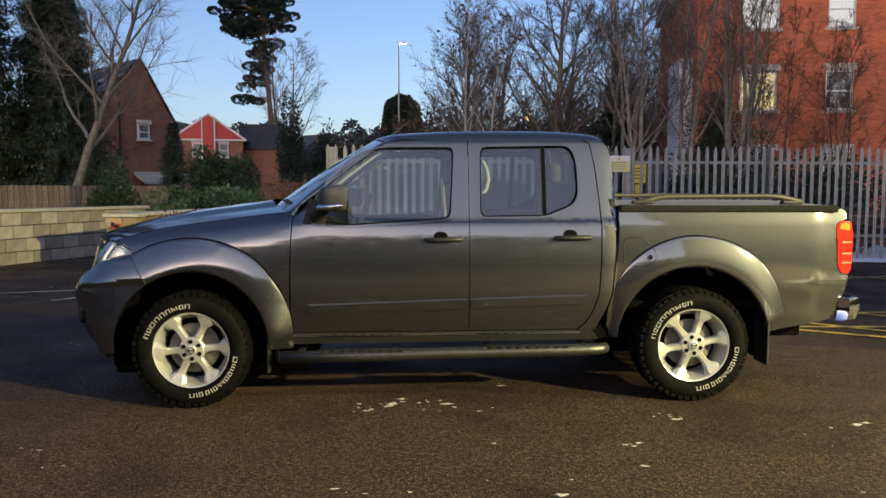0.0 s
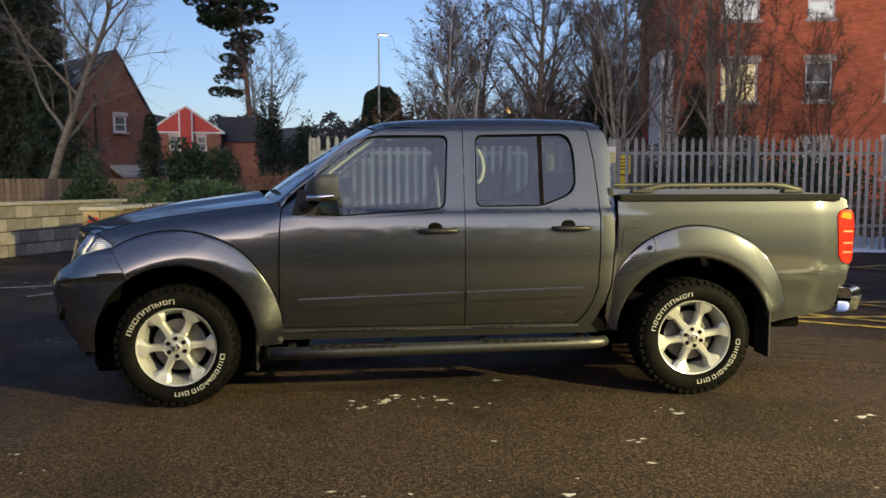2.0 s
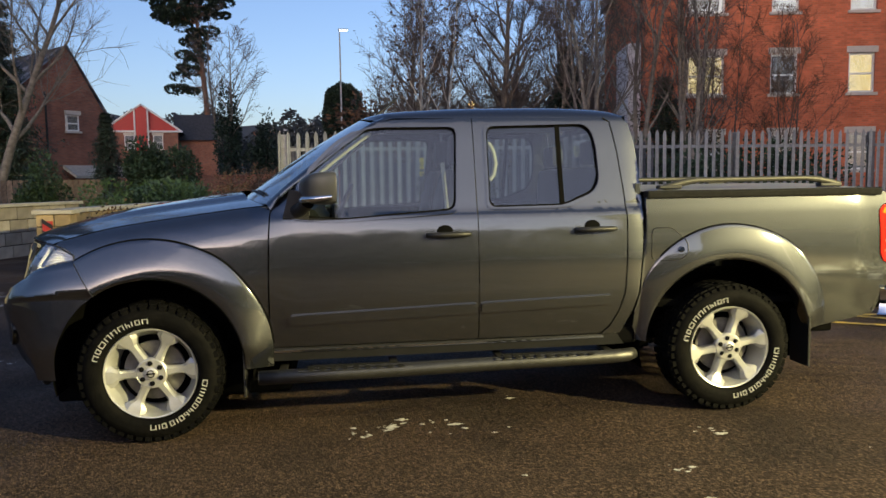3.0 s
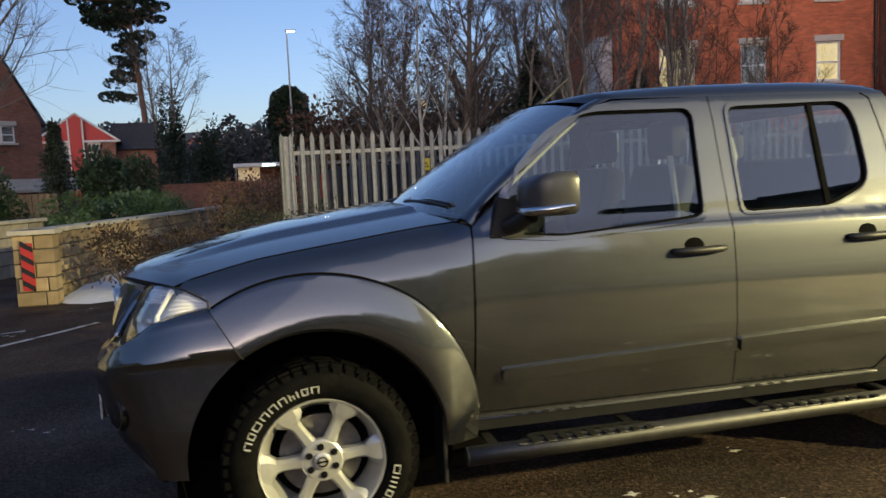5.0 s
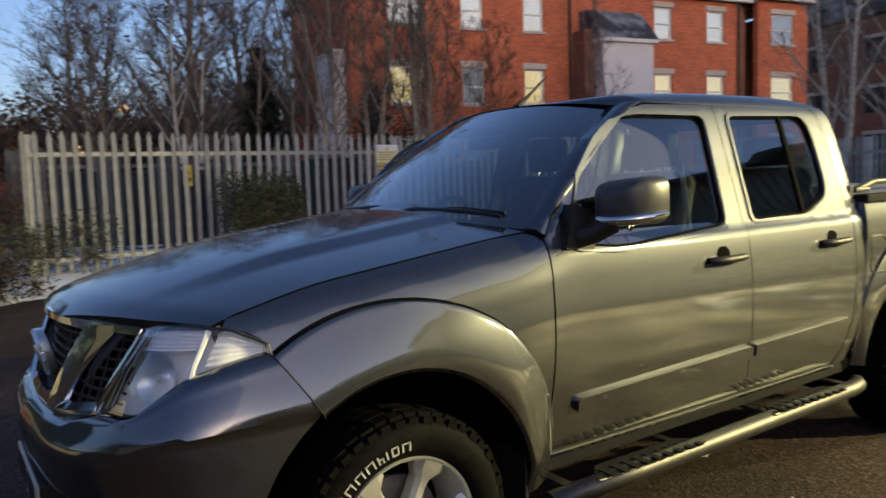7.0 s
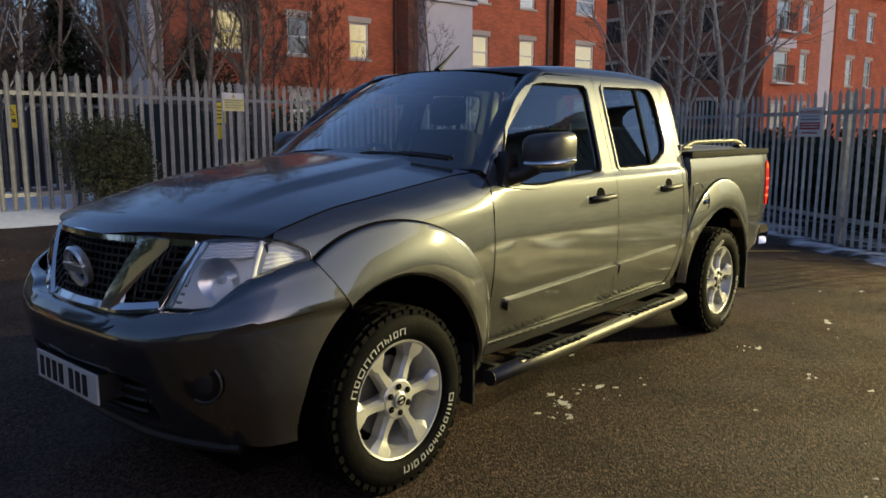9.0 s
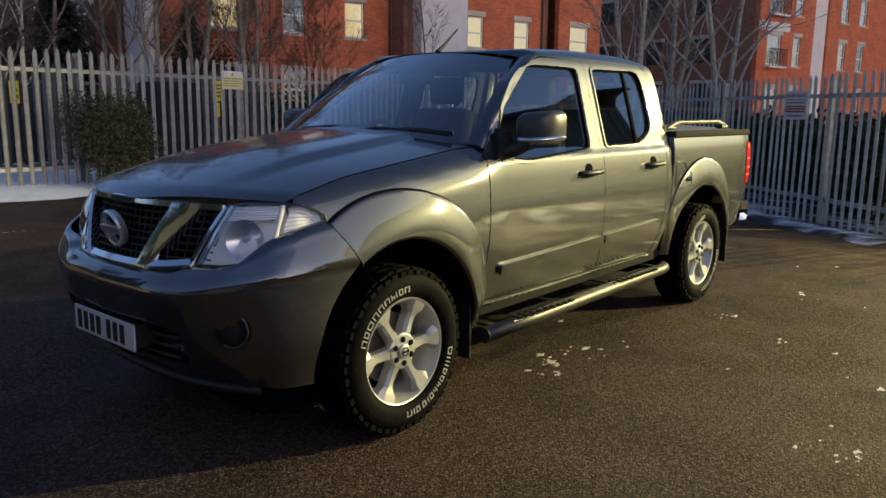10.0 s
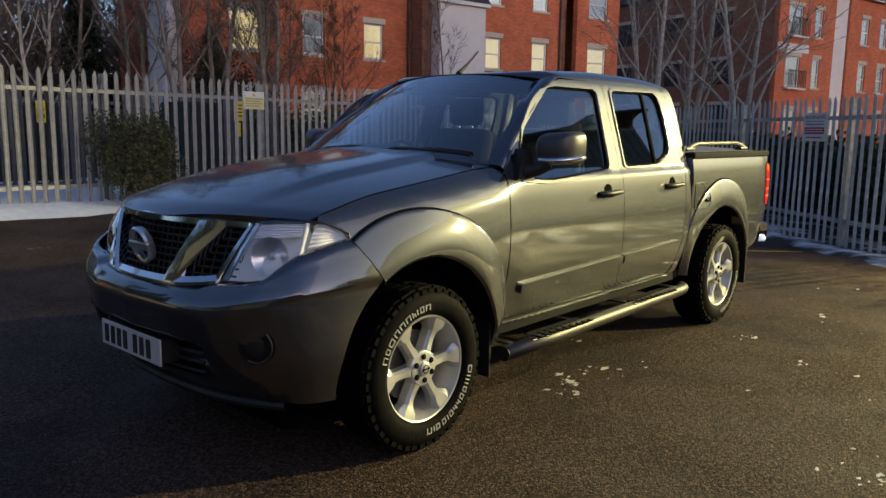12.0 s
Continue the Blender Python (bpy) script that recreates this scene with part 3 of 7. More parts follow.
def panel(name, outline, material, parent, holes=(), push=0.0, step=0.035, lip=0.022, label="", wf=side_w, flip=False):
    """A body panel: an outline in x and z, laid on the bodywork, with a folded edge. flip makes the far side's one."""
    bm = bmesh.new()
    edges = []
    for loop in (outline, *holes):
        vs = [bm.verts.new((x, 0, z)) for x, z in loop]
        edges += [bm.edges.new((vs[i], vs[(i + 1) % len(vs)])) for i in range(len(vs))]
    bmesh.ops.triangle_fill(bm, use_beauty=True, edges=edges, normal=(0, -1, 0))
    x0, x1 = min(p[0] for p in outline), max(p[0] for p in outline)
    z0, z1 = min(p[1] for p in outline), max(p[1] for p in outline)
    for a, b, co in ((x0, x1, 0), (z0, z1, 2)):
        k = a + step
        while k < b - 0.004:
            c, nn = [0, 0, 0], [0, 0, 0]
            c[co], nn[co] = k, 1
            bmesh.ops.bisect_plane(bm, geom=bm.verts[:] + bm.edges[:] + bm.faces[:], plane_co=c, plane_no=nn, dist=1e-5)
            k += step
    s = 1 if flip else -1
    normals = []
    bm.normal_update()
    for f in bm.faces:
        if f.normal.y * s < 0:
            f.normal_flip()
    rim = [e for e in bm.edges if e.is_boundary]
    e0 = 0.006
    for v in bm.verts:
        x, z = v.co.x, v.co.z
        v.co.y = s * (wf(x, z) + push)
    bm.verts.index_update()
    for v in bm.verts:
        x, z = v.co.x, v.co.z
        nx = -(wf(x + e0, z) - wf(x - e0, z)) / (2 * e0)
        nz = -(wf(x, z + e0) - wf(x, z - e0)) / (2 * e0)
        normals.append(Vector((nx, s, nz)).normalized())
    n0 = len(bm.verts)
    quads = []
    for e in rim:
        a, b = e.verts
        c = [bm.verts.new(v.co) for v in (a, b)] + [bm.verts.new((v.co.x, v.co.y - s * lip, v.co.z)) for v in (b, a)]
        try:
            f = bm.faces.new(c)
            quads.append(f)
        except ValueError:
            pass
    bm.normal_update()
    for v in list(bm.verts)[n0:]:
        normals.append(v.normal.copy())
    me = bpy.data.meshes.new(name)
    bm.to_mesh(me)
    bm.free()
    me.materials.append(material)
    me.shade_smooth()
    me.normals_split_custom_set_from_vertices([tuple(v) for v in normals])
    ob = new(name, me)
    ob.parent = parent
    if label:
        ob["label"] = label
    return ob


def arc(cx, cz, r, a0, a1, n):
    return [(cx + r * math.cos(radians(a0 + (a1 - a0) * i / n)), cz + r * math.sin(radians(a0 + (a1 - a0) * i / n))) for i in range(n + 1)]


def rounded(pts, r, n=4):
    """Round the corners of a 2D outline."""
    out = []
    k = len(pts)
    for i in range(k):
        p, a, b = Vector(pts[i]), Vector(pts[i - 1]), Vector(pts[(i + 1) % k])
        ra = min(r, (a - p).length * 0.45)
        rb = min(r, (b - p).length * 0.45)
        s, e = p + (a - p).normalized() * ra, p + (b - p).normalized() * rb
        for j in range(n + 1):
            t = j / n
            q = s * (1 - t) ** 2 + p * 2 * t * (1 - t) + e * t * t
            out.append((q.x, q.y))
    return out


def grid_part(name, rows, material, parent, label="", thick=0.0, smooth=50):
    """A surface through rows of points."""
    bm = bmesh.new()
    vs = [[bm.verts.new(p) for p in row] for row in rows]
    for a, b in zip(vs, vs[1:]):
        for i in range(len(a) - 1):
            try:
                bm.faces.new((a[i], a[i + 1], b[i + 1], b[i]))
            except ValueError:
                pass
    bmesh.ops.remove_doubles(bm, verts=bm.verts[:], dist=1e-5)
    bmesh.ops.recalc_face_normals(bm, faces=bm.faces[:])
    if thick:
        bmesh.ops.solidify(bm, geom=bm.faces[:], thickness=thick)
    return part(name, bm, material, parent, label, smooth=smooth)


def lathe(profile, n=48, axis_y=True):
    """Turn (radius, depth) points about the wheel's axle; depth points to -y."""
    bm = bmesh.new()
    rings = [[bm.verts.new((r * math.cos(2 * math.pi * k / n), -d, r * math.sin(2 * math.pi * k / n))) for k in range(n)] for r, d in profile]
    for a, b in zip(rings, rings[1:]):
        for k in range(n):
            bm.faces.new((a[k], a[(k + 1) % n], b[(k + 1) % n], b[k]))
    bmesh.ops.recalc_face_normals(bm, faces=bm.faces[:])
    return bm


def arc_block(bm, r0, r1, a0, a1, d0, d1, n=3):
    """A block following a ring, from angle a0 to a1 (degrees), between depths d0 (back) and d1 (front)."""
    lo, hi = [], []
    for i in range(n + 1):
        a = radians(a0 + (a1 - a0) * i / n)
        c, s = math.cos(a), math.sin(a)
        lo.append([bm.verts.new((r * c, -d0, r * s)) for r in (r0, r1)])
        hi.append([bm.verts.new((r * c, -d1, r * s)) for r in (r0, r1)])
    for i in range(n):
        bm.faces.new((hi[i][0], hi[i][1], hi[i + 1][1], hi[i + 1][0]))
        bm.faces.new((lo[i][0], hi[i][0], hi[i + 1][0], lo[i + 1][0]))
        bm.faces.new((lo[i][1], lo[i + 1][1], hi[i + 1][1], hi[i][1]))
    bm.faces.new((lo[0][0], lo[0][1], hi[0][1], hi[0][0]))
    bm.faces.new((lo[n][0], hi[n][0], hi[n][1], lo[n][1]))


def wheel(parent, cx, turn, mirror=False):
    """Six-spoke alloy wheel on an all-terrain tyre; local depth 0 is the hub's face."""
    at = Matrix.Translation((cx, -0.868, 0.370)) if not mirror else Matrix.Translation((cx, 0.868, 0.370)) @ Matrix.Rotation(math.pi, 4, 'Z')
    at = at @ Matrix.Rotation(radians(-turn), 4, 'Y') @ Matrix.Diagonal((0.953, 1, 0.953, 1))
    w = part("wheel", lathe([(0.2, -0.19), (0.205, -0.07), (0.222, -0.04), (0.233, -0.004), (0.240, 0.010), (0.247, 0.013), (0.251, 0.008), (0.251, -0.01)], 64), ALLOY, parent, "silver six-spoke alloy wheel rim", smooth=40)
    w.matrix_basis = at
    tp = [(0.240, -0.02), (0.249, 0.006), (0.262, 0.022), (0.285, 0.030), (0.318, 0.032), (0.345, 0.024), (0.362, 0.008), (0.372, -0.016), (0.376, -0.05), (0.377, -0.10), (0.376, -0.15), (0.372, -0.184), (0.355, -0.215), (0.31, -0.23), (0.26, -0.222), (0.24, -0.19)]
    ty = part("tyre", lathe(tp, 72), RUBBER, w, "chunky all-terrain tyre, damp and gritty", smooth=50)
    bm = bmesh.new()
    n = 46
    for k in range(n):
        a = 360 / n * k
        j = 2.2 if k % 2 else 0
        arc_block(bm, 0.366, 0.386, a + 0.5, a + 6.8 + (0.5 if k % 2 else 0), -0.045, -0.004 + (0.006 if k % 2 else 0), 1)
        arc_block(bm, 0.342 + (0.010 if k % 2 else 0), 0.374, a + 0.9, a + 6.0, -0.02, 0.016 + (0.004 if k % 2 else 0), 1)
        arc_block(bm, 0.372, 0.388, a + 2.8 + j, a + 8.4 + j, -0.094, -0.052, 1)
        arc_block(bm, 0.372, 0.388, a - 0.6 - j, a + 5.0 - j, -0.146, -0.104, 1)
        arc_block(bm, 0.366, 0.386, a + 0.8, a + 6.4, -0.20, -0.156, 1)
    bmesh.ops.recalc_face_normals(bm, faces=bm.faces[:])
    part("tread", bm, RUBBER, ty)
    for a0, widths in ((159, (6, 5, 7, 6, 6, 6, 4, 2, 5, 6)), (-12, (7, 2, 2, 2, 5, 5, 4, 4, 5, 2, 5, 0, 5, 2, 6))):
        bm = bmesh.new()
        a = a0
        for wd in widths:
            if wd:
                w2 = wd * 1.02
                arc_block(bm, 0.281, 0.307, a - 1.1, a, 0.020, 0.0332, 1)
                if wd > 2:
                    arc_block(bm, 0.280, 0.309 if wd != 4 else 0.297, a - w2, a - w2 + 1.0, 0.020, 0.0332, 1)
                    top = 0.3045 if wd != 4 else 0.293
                    arc_block(bm, top, top + 0.0035, a - w2, a, 0.020, 0.0332, 1)
                    if wd in (5, 7):
                        arc_block(bm, 0.280, 0.2845, a - w2, a, 0.020, 0.0332, 1)
            a -= wd * 1.18 + 1.35
        bmesh.ops.recalc_face_normals(bm, faces=bm.faces[:])
        part("lettering", bm, TYRE_WHITE, ty, "raised white bars of tyre lettering")
    # spokes
    bm = bmesh.new()
    prof = [(0.040, 0.036, -0.004), (0.070, 0.029, -0.004), (0.11, 0.0235, -0.010), (0.150, 0.0225, -0.012), (0.176, 0.027, -0.008), (0.188, 0.040, -0.004), (0.208, 0.058, 0.002), (0.241, 0.064, 0.008)]
    spoke = None
    for k in range(6):
        a = radians(60 * k)
        if spoke is None:
            b2 = bmesh.new()
            rows = []
            for r, hw, d in prof:
                rows.append([b2.verts.new(p) for p in ((r, -d + 0.06, -hw * 0.85), (r, -d + 0.016, -hw), (r, -d, -hw * 0.55), (r, -d, hw * 0.55), (r, -d + 0.016, hw), (r, -d + 0.06, hw * 0.85))])
            for p, q in zip(rows, rows[1:]):
                for i in range(5):
                    b2.faces.new((p[i], p[i + 1], q[i + 1], q[i]))
            bmesh.ops.recalc_face_normals(b2, faces=b2.faces[:])
            spoke = part("spoke", b2, ALLOY, w, smooth=25)
            spoke.matrix_basis = Matrix.Rotation(a, 4, 'Y')
        else:
            same("spoke", spoke, Matrix.Rotation(a, 4, 'Y'), w)
    hub = part("hub", lathe([(0.085, -0.03), (0.084, -0.008), (0.076, -0.002), (0.034, 0.0), (0.0005, 0.0)], 36), ALLOY, w, smooth=30)
    cap = part("centre_cap", lathe([(0.033, -0.004), (0.033, 0.008), (0.028, 0.011), (0.0005, 0.012)], 32), ALLOY, w, smooth=30)
    bm = lathe([(0.021, 0.0115), (0.021, 0.0135), (0.016, 0.0135), (0.016, 0.0115)], 24)
    add_box(bm, -0.024, 0.024, -0.0138, -0.0115, -0.004, 0.004)
    part("emblem", bm, GLOSSBLK, w, "plain ring-and-bar emblem")
    nut = None
    for k in range(6):
        a = radians(60 * k + 30)
        m = Matrix.Translation((0.056 * math.cos(a), 0, 0.056 * math.sin(a)))
        if nut is None:
            nut = part("wheel_nut", lathe([(0.014, -0.012), (0.014, 0.003), (0.0095, 0.003), (0.0095, 0.008), (0.0005, 0.009)], 12), GLOSSBLK, w)
            nut.matrix_basis = m
        else:
            same("wheel_nut", nut, m, w)
    part("brake_disc", lathe([(0.165, -0.10), (0.165, -0.085), (0.06, -0.085), (0.0005, -0.085)], 32), DISC, w, smooth=30)
    part("back_plate", lathe([(0.23, -0.13), (0.1, -0.125), (0.0005, -0.125)], 32), UNDER, w)
    return w


FLARE_OUT = ((1.0, 0.0), (0.994, 0.017), (0.975, 0.020), (0.90, 0.027), (0.78, 0.036), (0.58, 0.050), (0.36, 0.061), (0.18, 0.066), (0.06, 0.064), (0.0, 0.052))
FRONT_RIDGE = curve([-20, 0, 20, 40, 60, 90, 120, 150, 200], [0.61, 0.622, 0.645, 0.662, 0.682, 0.682, 0.684, 0.665, 0.63])
REAR_RIDGE = curve([-20, 0, 36, 60, 90, 112, 130, 140, 150, 165, 180], [0.60, 0.63, 0.668, 0.692, 0.694, 0.682, 0.660, 0.640, 0.610, 0.556, 0.54])


def front_fade(a):
    """The rear flare dies away into the bed side ahead of the wheel."""
    return smoothstep(174, 104, a) * 0.68 + 0.08


def flare_w(x, z, cx, ridge, r_in):
    """Half-width of the bodywork with its flare at x, z."""
    r, a = math.hypot(x - cx, z - 0.385), math.degrees(math.atan2(z - 0.385, x - cx))
    ro = ridge(a)
    f = (r - r_in) / (ro - r_in)
    lim = 1.102 if cx > 0 else -9.0
    base = side_w(max(x, lim), z)
    if f >= 1.0:
        return base
    f = max(f, 0.0)
    out = FLARE_OUT[-1][1]
    for (f1, o1), (f0, o0) in zip(FLARE_OUT, FLARE_OUT[1:]):
        if f0 <= f <= f1:
            out = o0 + (o1 - o0) * (f - f0) / max(f1 - f0, 1e-6)
            break
    if f <= 0.9:
        k = math.radians(a)
        base = 0.84 + (side_w(max(cx + ro * math.cos(k), lim), 0.385 + ro * math.sin(k)) - 0.84) * f
    return base + out * (front_fade(a) if cx > 0 else 1.0)


def flap_w(x, z):
    """The flare's surface, softened, for the flap that lies across its ridge."""
    pts = [(0, 0)] + [(r * math.cos(k * 1.05), r * math.sin(k * 1.05)) for r in (0.016, 0.032, 0.045) for k in range(6)]
    return sum(flare_w(x + a, z + b, 1.6, REAR_RIDGE, 0.495) for a, b in pts) / len(pts)


def flare(name, parent, cx, ridge, r_in, a0, a1, flip=False):
    """Wheel-arch flare: a swelling round the opening with a crisp outer ridge. ridge(angle) is the outer radius."""
    s = 1 if flip else -1
    rows = []
    n = 56
    for i in range(n + 1):
        a = a0 + (a1 - a0) * i / n
        ca, sa = math.cos(radians(a)), math.sin(radians(a))
        ro = ridge(a)
        fade = smoothstep(a0 - 0.5, a0 + 16, a) * 0.6 + 0.4
        if cx > 0:
            fade = min(fade, front_fade(a))
        row = []
        for f, out in (*FLARE_OUT, (0.0, -0.06)):
            r = r_in + (ro - r_in) * f
            x, z = cx + r * ca, 0.385 + r * sa
            lim = 1.102 if cx > 0 else -9.0
            base = side_w(max(x, lim), z) if f > 0.9 else 0.84 + (side_w(max(cx + ro * ca, lim), 0.385 + ro * sa) - 0.84) * f
            row.append((x, s * (base + out * fade), z))
        rows.append(row)
    return grid_part(name, rows, PAINT, parent, smooth=28)


def both(fn):
    """Build a pair of parts, near side and far side."""
    for flip in (False, True):
        fn(flip)


def pickup_truck():
    t = thing("pickup_truck", "gunmetal grey double-cab pickup truck on all-terrain tyres, parked on wet tarmac", "pickup truck")
    # --- side panels
    FR, RR = FRONT_RIDGE, REAR_RIDGE
    fender = [(-0.998, 0.47), (-0.992, 0.80), (-0.985, 1.05), (-0.975, 1.205), (-1.0, 1.214)] + [(-1.03 - 0.0515 * i, HOOD_Z(-1.03 - 0.0515 * i) - bonnet_drop(-1.03 - 0.0515 * i) - 0.002) for i in range(21)] + [(-2.075, 1.043), (-2.02, 1.026), (-1.985, 1.006), (-1.968, 0.968), (-1.92, 0.885), (-1.87, 0.80)] + arc(-1.6, 0.385, 0.50, 122, -4, 24) + [(-1.05, 0.42)]
    fdoor = [(-0.990, 0.468), (-0.984, 0.80), (-0.977, 1.05), (-0.968, 1.205), (-0.93, 1.262), (-0.78, 1.385), (-0.6, 1.527), (-0.45, 1.635), (-0.385, 1.672), (-0.30, 1.69), (0.1425, 1.70), (0.1425, 0.470)]
    fwin = rounded([(-0.862, 1.172), (-0.848, 1.248), (-0.772, 1.388), (-0.614, 1.55), (-0.47, 1.632), (-0.38, 1.646), (0.052, 1.648), (0.026, 1.19), (-0.608, 1.148)], 0.05)
    rdoor = [(0.1475, 0.470), (0.1475, 1.70), (0.90, 1.70), (0.945, 1.672), (0.972, 1.5), (0.99, 1.25), (0.993, 1.14), (0.989, 0.90), (0.979, 0.708), (0.945, 0.60), (0.90, 0.52), (0.846, 0.472)]
    rwin = rounded([(0.222, 1.650), (0.79, 1.662), (0.835, 1.62), (0.852, 1.53), (0.853, 1.335), (0.81, 1.272), (0.64, 1.205), (0.215, 1.200)], 0.045)
    quarter = [(0.850, 0.462), (0.905, 0.512), (0.952, 0.595), (0.987, 0.706), (0.997, 0.90), (1.001, 1.14), (0.998, 1.25), (0.980, 1.5), (0.953, 1.676), (0.92, 1.70), (1.03, 1.70), (1.062, 1.66), (1.085, 1.56), (1.097, 1.40), (1.098, 1.22), (1.085, 0.95), (1.064, 0.70), (1.03, 0.60), (0.965, 0.47)]
    bed = [(1.108, 1.238), (1.6, 1.244), (2.1, 1.248), (2.60, 1.252), (2.628, 1.235), (2.632, 1.188), (2.58, 1.172), (2.552, 1.14), (2.568, 0.88), (2.60, 0.83), (2.655, 0.812), (2.64, 0.72), (2.60, 0.60), (2.562, 0.525), (2.3, 0.477), (2.15, 0.45), (2.09, 0.44)] + arc(1.6, 0.385, 0.52, 6, 172, 26) + [(1.06, 0.46), (1.04, 0.50), (1.045, 0.60), (1.074, 0.70), (1.095, 0.95)]

    def sides(flip):
        s = 1 if flip else -1
        panel("front_fender", fender, PAINT, t, flip=flip)
        d = panel("front_door", fdoor, PAINT, t, holes=(fwin,), flip=flip)
        rd = panel("rear_door", rdoor, PAINT, t, holes=(rwin,), flip=flip)
        panel("cab_quarter", quarter, PAINT, t, flip=flip, step=0.025)
        bs = panel("bed_side", bed, PAINT, t, flip=flip, lip=0.06)
        # window seals and glass
        def inset(o, k):
            cx, cz = sum(p[0] for p in o) / len(o), sum(p[1] for p in o) / len(o)
            return [(cx + (x - cx) * (1 - k / abs(x - cx) if abs(x - cx) > k else 1), cz + (z - cz) * (1 - k / abs(z - cz) if abs(z - cz) > k else 1)) for x, z in o]
        for door, o in ((d, fwin), (rd, rwin)):
            panel("window_seal", o, SEAL, door, holes=(inset(o, 0.008),), push=-0.010, flip=flip, lip=0.014)
            g = panel("window_glass", inset(o, 0.005), GLASS, door, push=-0.016, flip=flip, lip=0.004)
            g.visible_shadow = False
            panel("window_surround", inset(o, -0.016), PAINT, door, holes=(inset(o, -0.002),), push=0.007, flip=flip, lip=0.012)
        panel("window_bar", [(0.621, 1.21), (0.645, 1.21), (0.650, 1.655), (0.626, 1.655)], SEAL, rd, push=-0.006, flip=flip, lip=0.012)
        # rubbing strips
        panel("side_moulding", rounded([(-0.882, 0.590), (-0.882, 0.640), (0.134, 0.674), (0.134, 0.620)], 0.014), PAINT, d, push=0.022, flip=flip)
        panel("side_moulding", rounded([(0.156, 0.621), (0.156, 0.675), (0.905, 0.696), (0.905, 0.646)], 0.014), PAINT, rd, push=0.022, flip=flip)
        # sill
        panel("sill", [(-1.02, 0.385), (-1.0, 0.462), (0.95, 0.464), (1.0, 0.40)], TRIM, t, push=-0.006, flip=flip)
        panel("sill_strip", [(-0.99, 0.434), (-0.99, 0.446), (0.87, 0.456), (0.87, 0.444)], CHROME, t, push=0.002, flip=flip, lip=0.008)
        # handles
        for door, hx, hz in ((d, -0.02, 1.057), (rd, 0.81, 1.068)):
            w = side_w(hx, hz)
            # near-black bulge paints in the shade of the handle's recess
            cup = bmesh.new()
            bmesh.ops.create_uvsphere(cup, u_segments=24, v_segments=12, radius=1.0)
            bmesh.ops.transform(cup, matrix=Matrix.Translation((hx - 0.02, s * (w - 0.006), hz)) @ Matrix.Diagonal((0.058, 0.0078, 0.052, 1)), verts=cup.verts[:])
            part("handle_cup", cup, UNDER, door, smooth=0)
            pts = [(hx - 0.115, s * (w + 0.004), hz), (hx - 0.10, s * (w + 0.026), hz), (hx - 0.03, s * (w + 0.034), hz + 0.001), (hx + 0.05, s * (w + 0.032), hz + 0.002), (hx + 0.095, s * (w + 0.022), hz + 0.002), (hx + 0.115, s * (w + 0.006), hz + 0.001)]
            hb = bmesh.new()
            add_tube(hb, pts, [0.014, 0.0155, 0.0155, 0.0155, 0.0145, 0.012], 12)
            part("handle", hb, TRIM, door, "dark door handle", smooth=50)
        # flares
        flare("wheel_arch_flare", t, -1.6, FR, 0.478, -2, 122.5, flip)
        flare("wheel_arch_flare", t, 1.6, RR, 0.495, 8, 176, flip)
        # dark joint between each flare and the panel above it
        for cx, ridge, q0, q1 in ((-1.6, FR, 10, 122), (1.6, RR, 16, 128)):
            pts = []
            for k in range(41):
                q = q0 + (q1 - q0) * k / 40
                r = ridge(q) + 0.003
                x, z = cx + r * math.cos(radians(q)), 0.385 + r * math.sin(radians(q))
                pts.append((x, s * (side_w(max(x, 1.102) if cx > 0 else x, z) + 0.001), z))
            part("flare_joint", tube(pts, 0.0042, 6), SEAL, t)
        # arch liners
        for cx in (-1.6, 1.6):
            rows = [[(cx + 0.515 * math.cos(radians(a)), s * y, 0.385 + 0.515 * math.sin(radians(a))) for y in (0.80, 0.42)] for a in range(-15, 200, 10)]
            grid_part("arch_liner", rows, UNDER, t)
        # mudflaps
        part("mudflap", box(2.085, 2.10, min(s * 0.70, s * 0.885), max(s * 0.70, s * 0.885), 0.235, 0.56, 0.004), TRIM, t)
        part("mudflap", box(-1.135, -1.12, min(s * 0.68, s * 0.86), max(s * 0.68, s * 0.86), 0.215, 0.50, 0.004), TRIM, t)
        # fuel flap on the near side
        if not flip:
            o = rounded([(1.138, 0.885), (1.138, 1.068), (1.262, 1.068), (1.34, 0.99), (1.342, 0.925), (1.295, 0.885)], 0.03)
            loop = []
            for k in range(len(o)):
                for f in (0.0, 0.25, 0.5, 0.75):
                    x, z = o[k][0] + (o[(k + 1) % len(o)][0] - o[k][0]) * f, o[k][1] + (o[(k + 1) % len(o)][1] - o[k][1]) * f
                    loop.append((x, -flare_w(x, z, 1.6, REAR_RIDGE, 0.495) - 0.0008, z))
            part("fuel_flap_joint", tube(loop + loop[:1], 0.0028, 6), TRIM, bs, "dark joint round the fuel flap")
            cap = bmesh.new()
            bmesh.ops.create_cone(cap, segments=16, radius1=0.017, radius2=0.014, depth=0.012, cap_ends=True, matrix=Matrix.Translation((1.30, -flap_w(1.30, 0.945) - 0.012, 0.945)) @ Matrix.Rotation(radians(90), 4, 'X'))
            part("fuel_lock", cap, CHROME, bs)
        # tail lamp
        tl = panel("tail_lamp", rounded([(2.556, 1.138), (2.584, 1.176), (2.66, 1.17), (2.672, 1.1), (2.668, 0.86), (2.65, 0.822), (2.60, 0.835), (2.572, 0.88)], 0.02), LENSRED, t, push=0.006, flip=flip, lip=0.08, label="tall red tail lamp")
